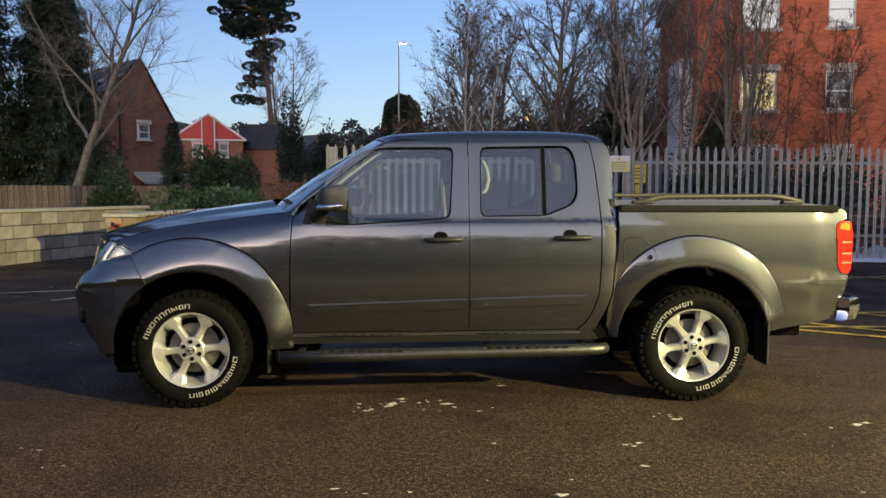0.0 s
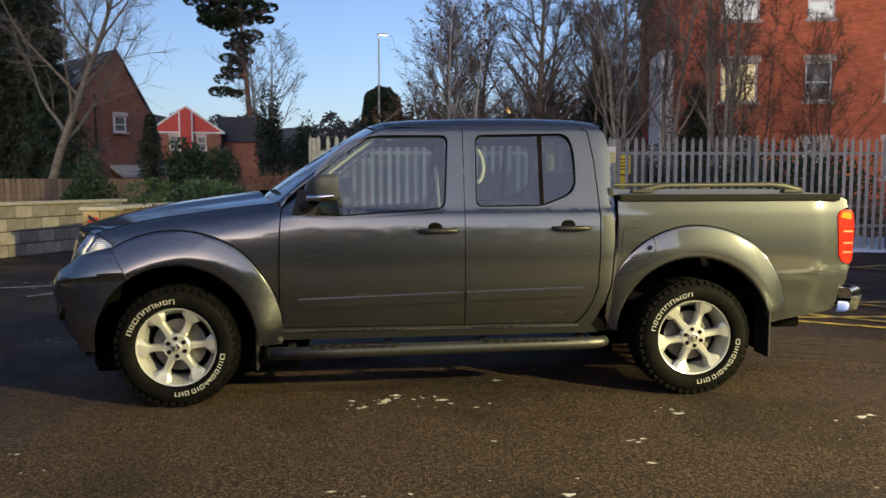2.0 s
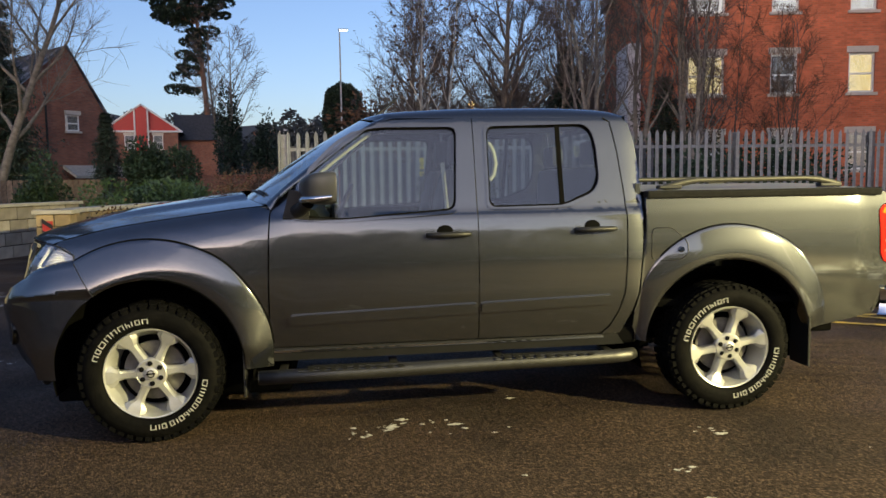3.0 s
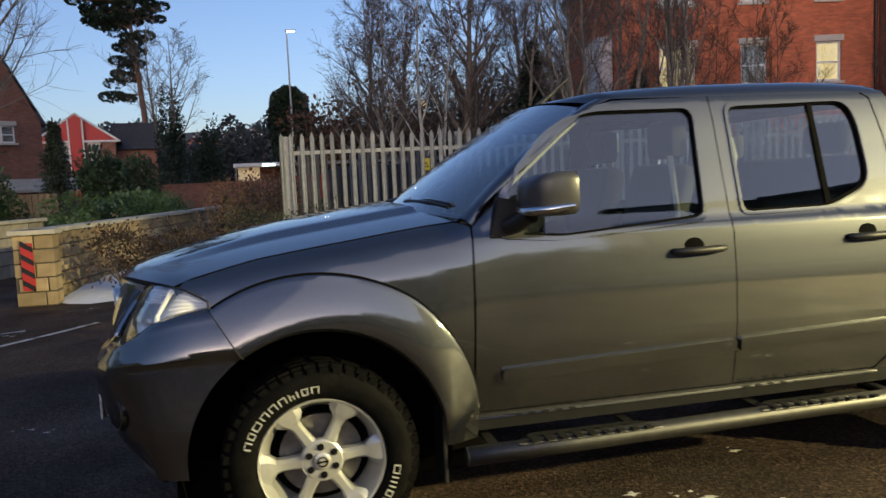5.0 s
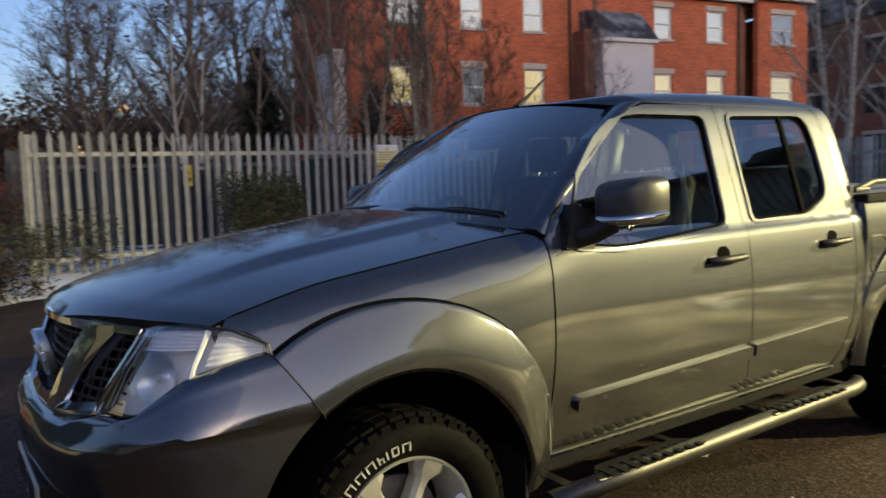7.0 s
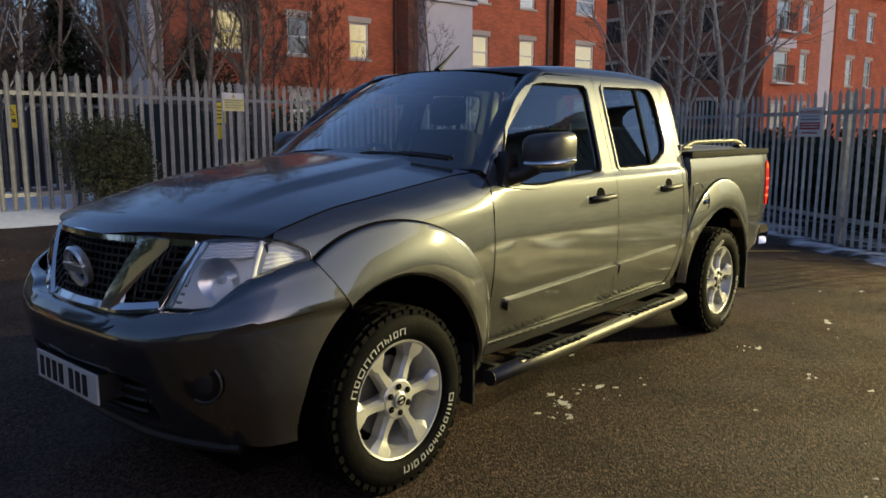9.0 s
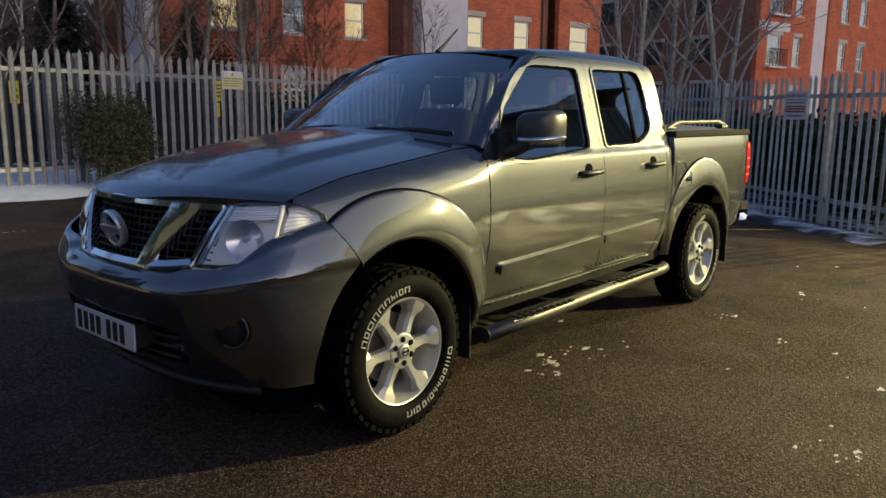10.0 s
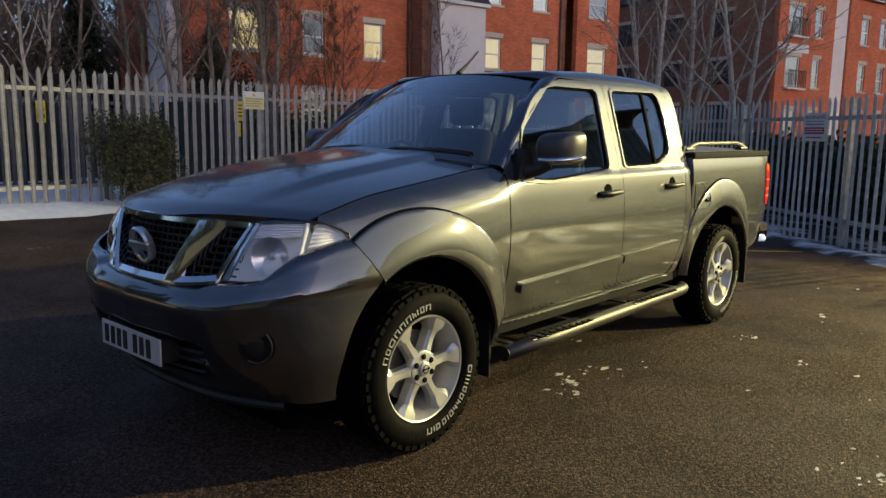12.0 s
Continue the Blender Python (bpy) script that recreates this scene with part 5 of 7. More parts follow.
        return (GRILLE_LOW(abs(y)) * (1 - f) + GRILLE_TOP(abs(y)) * f, y, z)
    g = thing_part("grille", t)
    back = [[(G(y, z)[0] + 0.05, y, z) for y in [0.56 * (-1 + 2 * i / 16) for i in range(17)]] for z in (0.74, 0.85, 0.95, 1.045)]
    grid_part("grille_back", back, UNDER, g)
    def strip(name, pts, w, out=0.0, mt=CHROME, d=0.03, up=0.18):
        """A faceted bar along points of the grille's face."""
        bm = bmesh.new()
        rows = []
        P3 = [Vector(G(*p)) for p in pts]
        for i, p in enumerate(P3):
            dr = (P3[min(i + 1, len(P3) - 1)] - P3[max(i - 1, 0)]).normalized()
            n = Vector((-1, 0, up)).normalized()
            q = dr.cross(n).normalized()
            ww = w[i] if isinstance(w, (list, tuple)) else w
            rows.append([bm.verts.new(p + q * a * ww + n * (c + out)) for a, c in ((-0.5, -d), (-0.5, 0.004), (-0.32, 0.014), (0.32, 0.014), (0.5, 0.004), (0.5, -d))])
        for a, c in zip(rows, rows[1:]):
            for i in range(5):
                bm.faces.new((a[i], a[i + 1], c[i + 1], c[i]))
        for r in (rows[0], rows[-1]):
            bm.faces.new(r)
        bmesh.ops.recalc_face_normals(bm, faces=bm.faces[:])
        return part(name, bm, mt, g, smooth=30)
    top = [(-0.515 + 1.03 * i / 16, 1.030 - 0.012 * abs(-1 + i / 8) ** 2) for i in range(17)]
    bot = [(-0.455 + 0.91 * i / 16, 0.782 + 0.026 * abs(-1 + i / 8) ** 3) for i in range(17)]
    strip("surround_top", top, 0.034)
    strip("surround_bottom", bot, 0.042, up=0.75)
    def strut(sd):
        """A slanting bar with level ends that widens upwards."""
        bm = bmesh.new()
        rows = []
        for i in range(9):
            f = i / 8
            y, z, w = sd * (0.232 + 0.150 * f), 0.778 + 0.250 * f, 0.078 + 0.044 * f
            rows.append([bm.verts.new(Vector(G(y + sd * a * w, z)) + Vector((-c, 0, c * 0.18))) for a, c in ((-0.5, -0.03), (-0.5, 0.012), (-0.34, 0.024), (0.30, 0.020), (0.5, 0.010), (0.5, -0.03))])
        for a, c in zip(rows, rows[1:]):
            for i in range(5):
                bm.faces.new((a[i], a[i + 1], c[i + 1], c[i]))
        for r in (rows[0], rows[-1]):
            bm.faces.new(r)
        bmesh.ops.recalc_face_normals(bm, faces=bm.faces[:])
        part("strut", bm, CHROME, g, smooth=30)
    for sd in (-1, 1):
        strip("surround_side", [(sd * (0.452 + 0.072 * i / 6), 0.800 + 0.223 * i / 6) for i in range(7)], 0.030)
        strut(sd)
    # mesh bars
    bm = bmesh.new()
    for k in range(9):
        z = 0.79 + 0.028 * k
        add_tube(bm, [(G(y, z)[0] + 0.028, y, z) for y in [-0.50 + i * 0.125 for i in range(9)]], 0.005, 5)
    for k in range(27):
        y = -0.50 + k * 0.0385
        add_tube(bm, [(G(y, z)[0] + 0.030, y, z) for z in (0.765, 0.9, 1.025)], 0.004, 5)
    part("grille_mesh", bm, TRIM, g)
    # round badge: plain ring and bar
    m = Matrix.Translation((G(0, 0.905)[0] - 0.012, 0, 0.905)) @ Matrix.Rotation(radians(-14), 4, 'Y') @ Matrix.Rotation(radians(-90), 4, 'Z')
    bm = lathe([(0.076, -0.02), (0.081, 0.004), (0.074, 0.014), (0.062, 0.010), (0.060, -0.004)], 40)
    bmesh.ops.transform(bm, matrix=m, verts=bm.verts[:])
    bd = part("badge", bm, BADGE, g, "plain chrome ring badge with a bar", smooth=40)
    disc = lathe([(0.062, -0.012), (0.061, -0.003), (0.0005, 0.001)], 36)
    bmesh.ops.transform(disc, matrix=m, verts=disc.verts[:])
    part("badge_disc", disc, GLOSSBLK, bd, smooth=40)
    bm = box(-0.083, 0.083, -0.017, 0.0, -0.016, 0.016, 0.003)
    bmesh.ops.transform(bm, matrix=m, verts=bm.verts[:])
    part("badge_bar", bm, BADGE, bd)
    # number plate with plain bars
    pl = part("number_plate", box(-2.496, -2.487, -0.26, 0.26, 0.444, 0.555, 0.003), PLATE, t, "white number plate with dark bars")
    y = 0.225
    for k in range(7):
        part("plate_bar", box(-2.499, -2.493, y - 0.034, y, 0.460, 0.539, 0.001), TRIM, pl)
        y -= 0.057 if k != 3 else 0.088
    part("plate_holder", box(-2.488, -2.40, -0.25, 0.25, 0.45, 0.55, 0.004), TRIM, t)


def thing_part(name, parent):
    ob = new(name)
    ob.parent = parent
    return ob


def interior(t):
    def seat(x, y, tilt=14):
        m = Matrix.Translation((x, y, 0.86))
        bm = bmesh.new()
        add_box(bm, -0.26, 0.24, -0.24, 0.24, -0.16, 0.04, 0.05)
        add_box(bm, 0.17, 0.30, -0.23, 0.23, 0.0, 0.58, 0.05, Matrix.Translation((0.2, 0, 0)) @ Matrix.Rotation(radians(tilt), 4, 'Y') @ Matrix.Translation((-0.2, 0, 0)))
        bmesh.ops.transform(bm, matrix=m, verts=bm.verts[:])
        s = part("seat", bm, SEATC, t, "dark cloth seat", smooth=40)
        bm = box(x + 0.34, x + 0.43, y - 0.13, y + 0.13, 1.44, 1.62, 0.035)
        part("headrest", bm, SEATC, s, smooth=40)
        part("headrest_post", tube([(x + 0.375, y - 0.06, 1.38), (x + 0.385, y - 0.06, 1.47)], 0.007, 6), CHROME, s)
        part("headrest_post", tube([(x + 0.375, y + 0.06, 1.38), (x + 0.385, y + 0.06, 1.47)], 0.007, 6), CHROME, s)
    seat(-0.28, -0.36)
    seat(-0.28, 0.36)
    bm = bmesh.new()
    add_box(bm, 0.42, 0.92, -0.66, 0.66, 0.68, 0.90, 0.05)
    add_box(bm, 0.86, 0.98, -0.66, 0.66, 0.85, 1.42, 0.05)
    rb = part("rear_bench", bm, SEATC, t, smooth=40)
    for y in (-0.42, 0.42):
        part("headrest", box(0.88, 0.97, y - 0.13, y + 0.13, 1.43, 1.58, 0.035), SEATC, rb, smooth=40)
    d = part("dashboard", prism([(-1.06, 1.20), (-0.92, 1.225), (-0.74, 1.20), (-0.68, 1.12), (-0.72, 0.85), (-1.0, 0.80)], "y", -0.74, 0.74), TRIM, t)
    part("steering_wheel", ring_mesh(Matrix.Translation((-0.60, 0.36, 1.16)) @ Matrix.Rotation(radians(-65), 4, 'Y'), 0.185, 0.016), TRIM, t, smooth=0)
    part("steering_hub", box(-0.66, -0.60, 0.30, 0.42, 1.10, 1.20, 0.02), TRIM, t)
    part("cab_floor", box(-1.0, 1.05, -0.76, 0.76, 0.50, 0.56), UNDER, t)
    part("headliner", box(-0.28, 1.0, -0.58, 0.58, 1.690, 1.700), SEATC, t)
    part("rear_view_mirror", box(-0.60, -0.57, -0.13, 0.13, 1.545, 1.605, 0.012), TRIM, t)
    cream = mat("cream_cabin_trim", (0.24, 0.23, 0.20), 0.7, var=0.1)
    for sd in (-1, 1):
        part("grab_handle", tube([(0.25, sd * 0.60, 1.56), (0.275, sd * 0.615, 1.51), (0.285, sd * 0.63, 1.44), (0.27, sd * 0.645, 1.38), (0.245, sd * 0.65, 1.35)], 0.014, 8), cream, t, "pale grab handle on the pillar", smooth=50)
        part("pillar_trim", tube([(-0.80, sd * 0.655, 1.33), (-0.66, sd * 0.625, 1.44), (-0.52, sd * 0.59, 1.55), (-0.42, sd * 0.565, 1.62)], [0.010, 0.010, 0.009, 0.008], 8), cream, t, "pale inner pillar trim", smooth=50)
    part("seat_belt", tube([(-0.02, -0.62, 1.45), (0.0, -0.64, 1.2), (0.02, -0.66, 0.9)], 0.012, 6), COPING, t, "pale seat belt")


def ring_mesh(m, r, rr, n=32):
    bm = bmesh.new()
    pts = [m @ Vector((r * math.cos(2 * math.pi * i / n), r * math.sin(2 * math.pi * i / n), 0)) for i in range(n + 1)]
    add_tube(bm, pts, rr, 8, False)
    return bm


# emission that stands in for reflected brightness on the tail lamp ribs
glow_red = glow("bright_red_rib", (1.0, 0.10, 0.03), 1.6)
pickup_truck()


# ---- plants ----
class Soup:
    """Collects vertices and faces for one large mesh."""

    def __init__(self):
        self.v, self.f = [], []

    def tube(self, pts, radii, sides):
        base = len(self.v)
        n = len(pts)
        for i, p in enumerate(pts):
            d = (pts[min(i + 1, n - 1)] - pts[max(i - 1, 0)]).normalized()
            u = d.cross(Vector((0.31, 0.87, 0.39)))
            u = u.normalized() if u.length > 1e-4 else Vector((1, 0, 0))
            w = d.cross(u)
            for k in range(sides):
                a = 2 * math.pi * k / sides
                self.v.append(p + (u * math.cos(a) + w * math.sin(a)) * radii[i])
        for i in range(n - 1):
            for k in range(sides):
                a, b = base + i * sides + k, base + i * sides + (k + 1) % sides
                self.f.append((a, b, b + sides, a + sides))

    def leaf(self, p, d, up, ln, wd):
        s = d.cross(up)
        s = s.normalized() * wd if s.length > 1e-5 else Vector((wd, 0, 0))
        b = len(self.v)
        self.v += [p, p + d * ln * 0.5 + s, p + d * ln, p + d * ln * 0.5 - s]
        self.f.append((b, b + 1, b + 2, b + 3))

    def part(self, name, material, parent=None, label="", smooth=False):
        me = bpy.data.meshes.new(name)
        me.from_pydata([tuple(v) for v in self.v], [], self.f)
        me.materials.append(material)
        if smooth:
            me.shade_smooth()
        ob = new(name, me)
        if parent is not None:
            ob.parent = parent
        if label:
            ob["label"] = label
        return ob


def rdir(rng):
    while True:
        v = Vector((rng.uniform(-1, 1), rng.uniform(-1, 1), rng.uniform(-1, 1)))
        if 0.05 < v.length < 1:
            return v.normalized()


def bare_tree(name, label, at, height, seed, bark=BARK, twig=TWIG, spread=0.45, stems=1, lean=(0, 0), r0=None, limbs=11, fine=1.0, start=0.25, leaves=0, droop=0.0, gauge=1.0):
    """A leafless tree: tapered trunk, limbs, branches and many twigs."""
    rng = random.Random(seed)
    t = thing(name, label, "tree", at=Matrix.Translation(at))
    wood, thin, lf = Soup(), Soup(), Soup()
    limb_soup = Soup()

    def path(p, d, length, n, wob, up):
        pts = [p.copy()]
        for _ in range(n):
            d = (d + rdir(rng) * wob + Vector((0, 0, up))).normalized()
            p = p + d * (length / n)
            pts.append(p.copy())
        return pts, d

    for s in range(stems):
        h = height * rng.uniform(0.85, 1.0)
        r = (r0 or height * 0.014) * (1.0 if stems == 1 else 0.7)
        d0 = Vector((lean[0] + rng.uniform(-0.1, 0.1) * (stems > 1) * 2, lean[1] + rng.uniform(-0.1, 0.1) * (stems > 1) * 2, 1)).normalized()
        p0 = Vector((rng.uniform(-0.25, 0.25), rng.uniform(-0.25, 0.25), -0.3)) if stems > 1 else Vector((0, 0, -0.3))
        trunk, _ = path(p0, d0, h, 12, 0.07, 0.06)
        radii = [max(0.012, r * (1 - 0.93 * (i / 12) ** 0.9)) for i in range(13)]
        radii[0] *= 1.35
        wood.tube(trunk, radii, 9)
        for k in range(limbs):
            f = start + (0.97 - start) * (k + rng.random()) / limbs
            i = min(11, int(f * 12))
            p = trunk[i].lerp(trunk[i + 1], f * 12 - i)
            a = k * 2.4 + rng.uniform(-0.6, 0.6)
            d = Vector((math.cos(a) * spread * 1.6, math.sin(a) * spread * 1.6, 0.75 - droop)).normalized()
            ln = h * spread * (1.05 - 0.75 * f) * rng.uniform(0.75, 1.25)
            lr = max(0.012, radii[i] * 0.55)
            lp, _ = path(p, d, ln, 7, 0.16, 0.05 - droop * 0.1)
            limb_soup.tube(lp, [lr * (1 - 0.85 * j / 7) for j in range(8)], 6)
            for m in range(int(7 * fine)):
                g = rng.uniform(0.2, 1.0)
                j = min(6, int(g * 7))
                q = lp[j].lerp(lp[j + 1], g * 7 - j)
                e = ((lp[j + 1] - lp[j]).normalized() + rdir(rng) * 0.9 + Vector((0, 0, 0.15))).normalized()
                bl = ln * rng.uniform(0.25, 0.5) * (1.15 - 0.5 * g)
                bp, _ = path(q, e, bl, 4, 0.22, 0.06)
                br = max(0.006 * gauge, lr * 0.32 * (1 - 0.5 * g))
                thin.tube(bp, [br * (1 - 0.7 * j2 / 4) for j2 in range(5)], 4)
                for n2 in range(int(8 * fine)):
                    g2 = rng.uniform(0.1, 1.0)
                    j3 = min(3, int(g2 * 4))
                    q2 = bp[j3].lerp(bp[j3 + 1], g2 * 4 - j3)
                    e2 = ((bp[j3 + 1] - bp[j3]).normalized() + rdir(rng) * 1.0).normalized()
                    tl = bl * rng.uniform(0.3, 0.7)
                    tp, de = path(q2, e2, tl, 2, 0.25, 0.08)
                    thin.tube(tp, [0.0045 * gauge, 0.0035 * gauge, 0.002 * gauge], 3)
                    if leaves and rng.random() < leaves:
                        lf.leaf(tp[-1], (de + Vector((0, 0, -0.8))).normalized(), rdir(rng), 0.10, 0.035)
    wood.part("trunk", bark, t, smooth=True)
    limb_soup.part("crown_frame", bark, t, smooth=True)
    thin.part("crown", twig, t, "mesh of fine bare twigs")
    if leaves:
        lf.part("leaves", LEAF_BR, t, "few withered brown leaves")
    return t


def shrub(name, label, at, size, seed, leaf=LEAF, n=5000, ln=0.07, lumps=9, wood=TWIG, sparse=0.0, category="shrub", trunk=None):
    """A shrub or clipped crown: uneven lumps of many small leaves round a few stems."""
    rng = random.Random(seed)
    t = thing(name, label, category, at=Matrix.Translation(at))
    sx, sy, sz = size
    centres = []
    for _ in range(lumps):
        centres.append((Vector((rng.uniform(-0.5, 0.5) * sx, rng.uniform(-0.5, 0.5) * sy, rng.uniform(0.2, 0.75) * sz)), rng.uniform(0.22, 0.36)))
    s = Soup()
    for _ in range(n):
        c, k = rng.choice(centres)
        d = rdir(rng)
        rad = k * (rng.random() ** (0.28 + sparse)) * rng.uniform(0.92, 1.12)
        p = c + Vector((d.x * rad * sx, d.y * rad * sy, d.z * rad * sz))
        if p.z < 0.02:
            continue
        s.leaf(p, (d + rdir(rng) * 0.9).normalized(), rdir(rng), ln * rng.uniform(0.6, 1.3), ln * 0.27)
    s.part("foliage", leaf, t)
    w = Soup()
    for c, k in centres:
        p = Vector((rng.uniform(-0.12, 0.12) * sx, rng.uniform(-0.12, 0.12) * sy, -0.05))
        mid = p.lerp(c, 0.5) + rdir(rng) * 0.06
        w.tube([p, mid, c], [0.022 * sz / 1.5, 0.014 * sz / 1.5, 0.006], 5)
        for _ in range(10):
            q = c + rdir(rng) * k * min(sx, sy, sz)
            w.tube([c, c.lerp(q, 0.5) + rdir(rng) * 0.04, q], [0.008, 0.006, 0.003], 3)
    w.part("stem_frame", wood, t)
    if trunk:
        tb = Soup()
        tb.tube([Vector((0, 0, -0.2)), Vector((0.02, 0, trunk[0] * 0.5)), Vector((0, 0.02, trunk[0]))], [trunk[1], trunk[1] * 0.9, trunk[1] * 0.6], 8)
        tb.part("trunk", BARK, t, smooth=True)
    return t


def conifer(name, label, at, height, radius, seed, leaf=LEAF_DK, whorls=26, per=11, base=0.06, ragged=0.35, spray=1.0, fine=1.0):
    """A conifer with drooping sprays in uneven whorls."""
    rng = random.Random(seed)
    t = thing(name, label, "tree", at=Matrix.Translation(at))
    tr = Soup()
    tr.tube([Vector((0, 0, -0.3)), Vector((0, 0, height * 0.5)), Vector((0, 0, height))], [height * 0.02, height * 0.012, 0.02], 8)
    tr.part("trunk", BARK, t, smooth=True)
    s = Soup()
    br = Soup()
    for k in range(whorls):
        f = base + (0.99 - base) * k / whorls
        r = radius * (1 - f) ** 0.75 * rng.uniform(1 - ragged, 1.05)
        for j in range(per):
            a = 2 * math.pi * (j + rng.random() * 0.8) / per + k
            rr = r * rng.uniform(0.55, 1.1)
            o = Vector((math.cos(a), math.sin(a), 0))
            p0 = Vector((0, 0, f * height))
            tip = p0 + o * rr + Vector((0, 0, rng.uniform(-0.28, 0.12) * rr))
            br.tube([p0, p0.lerp(tip, 0.5) + Vector((0, 0, 0.05 * rr)), tip], [0.03, 0.02, 0.006], 3)
            for _ in range(int(26 * spray)):
                g = rng.uniform(0.25, 1.05)
                p = p0.lerp(tip, g) + rdir(rng) * 0.16 * rr * (1.2 - 0.5 * g)
                d = (o * 0.8 + rdir(rng) * 0.8 + Vector((0, 0, -0.35))).normalized()
                s.leaf(p, d, Vector((0, 0, 1)), fine * rng.uniform(0.25, 0.5) * max(0.35, radius / 3.2), 0.07 * fine * max(0.4, radius / 3.2))
    br.part("crown_frame", BARK, t)
    s.part("foliage", leaf, t)
    return t


def scots_pine(at, height):
    rng = random.Random(77)
    t = thing("pine_tree", "tall pine with a flat crown and bare lower trunk", "tree", at=Matrix.Translation(at))
    pts = [Vector((1.2 - 1.8 * f, 0, height * f)) for f in (0, 0.2, 0.4, 0.6, 0.8, 0.98)]
    w = Soup()
    w.tube(pts, [0.42, 0.37, 0.33, 0.28, 0.20, 0.08], 10)
    w.part("trunk", BARK_PINE, t, smooth=True)
    s, br = Soup(), Soup()
    pads = []
    for f, a, b, k in ((0.50, -5.2, -1.2, 4), (0.57, -4.4, -0.4, 4), (0.625, -2.9, 0.2, 4), (0.685, -2.0, 0.8, 4), (0.745, -1.4, 1.8, 5), (0.80, -6.2, -1.0, 6), (0.835, -4.6, 4.0, 9), (0.875, -6.8, 4.6, 12), (0.915, -7.6, 5.2, 14), (0.95, -6.4, 4.6, 13), (0.985, -4.4, 3.6, 10)):
        x0 = 1.2 - 1.8 * f
        a, b = a * 0.74, b * 0.70
        p = Vector((x0, 0, height * f))
        for q in range(k):
            u = a + (b - a) * (q + rng.uniform(0.2, 0.8)) / k
            c = Vector((x0 + u, rng.uniform(-0.5, 0.5) * abs(b - a) * 0.5, height * f + rng.uniform(-0.7, 0.6)))
            br.tube([p, p.lerp(c, 0.5) + Vector((0, 0, 0.25)), c], [0.11, 0.07, 0.03], 5)
            rx = rng.uniform(0.45, 1.1)
            for _ in range(210):
                d = rdir(rng)
                pp = c + Vector((d.x * rx, d.y * rx, 0.15 + d.z * rx * 0.36))
                s.leaf(pp, (d + Vector((0, 0, 0.5))).normalized(), rdir(rng), 0.42, 0.10)
    br.part("crown_frame", BARK_PINE, t)
    s.part("needles", LEAF_DK, t)
    return t


# trees behind the north fence
for k, (x, y, h, st, sp) in enumerate([(6.6, 15.5, 11.5, 2, 0.30), (8.1, 16.5, 12.5, 2, 0.28), (9.3, 15.6, 11.0, 3, 0.26), (10.6, 18.5, 12.0, 2, 0.28), (7.5, 20.0, 12.5, 2, 0.34)]):
    bare_tree("bare_tree", "leafless pale-barked tree with upright stems behind the fence", (x, y, 0.1), h, 10 + k, BARK_PALE, TWIG, sp, st, r0=0.13, limbs=13, start=0.2, fine=1.25, gauge=1.3)
alder = bare_tree("bare_tree", "tall dark leafless alder with fine twigs", (7.45, 32.6, 0.0), 15.5, 31, BARK, TWIG, 0.42, 1, r0=0.30, limbs=26, start=0.12, fine=1.6, gauge=2.0)
bare_tree("bare_tree", "leafless birch with a few withered leaves", (3.4, 30.0, 0.0), 12.5, 32, BARK_PALE, TWIG, 0.34, 3, r0=0.12, limbs=16, start=0.2, leaves=0.35, gauge=1.8)
bare_tree("bare_tree", "young white-barked birch with withered leaves just behind the fences", (1.45, 11.5, 0.1), 6.2, 132, BARK_BIRCH, TWIG, 0.30, 2, r0=0.085, limbs=12, start=0.3, leaves=0.16, gauge=1.0)
bare_tree("bare_tree", "slender white-barked birch behind the fence", (9.6, 29.0, 0.0), 14.0, 33, BARK_PALE, TWIG, 0.28, 1, r0=0.13, limbs=14, gauge=1.8)
bare_tree("bare_tree", "leafless tree in the thicket", (11.8, 36.0, 0.0), 14.0, 34, BARK, TWIG, 0.42, 2, r0=0.2, limbs=14, gauge=2.2)
bare_tree("bare_tree", "leafless tree in the thicket", (14.0, 30.0, 0.0), 13.0, 35, BARK, TWIG, 0.40, 2, r0=0.2, limbs=12, gauge=2.0)
bare_tree("bare_tree", "fine-twigged reddish young tree before the brick wall", (12.0, 18.4, 0.2), 8.5, 36, TWIG, LEAF_BR, 0.34, 2, r0=0.06, limbs=14, start=0.2, gauge=1.2)
bare_tree("bare_tree", "fine-twigged reddish young tree before the brick wall", (14.2, 18.6, 0.2), 7.5, 37, TWIG, LEAF_BR, 0.40, 3, r0=0.06, limbs=12, start=0.2, fine=1.2, gauge=1.2)
bare_tree("bare_tree", "dark leafless tree beside the stair bay", (20.6, 19.6, 0.2), 10.5, 38, BARK, TWIG, 0.22, 2, r0=0.08, limbs=12, start=0.3, gauge=1.4)
for k, (x, y, sc) in enumerate([(3.2, 38, 0.85), (9.8, 40, 0.95), (13.5, 41, 1.0), (16.5, 36, 0.9), (18.5, 44, 1.0), (6.0, 44, 0.95), (12.6, 27.5, 0.78), (22.0, 40, 0.95)]):
    c = copy_thing(alder, Matrix.Translation((x, y, 0)) @ Matrix.Rotation(1.3 * k + 0.5, 4, 'Z'))
    c.scale = (sc, sc, sc)
    tagged(c, "dark leafless tree in the belt of trees")
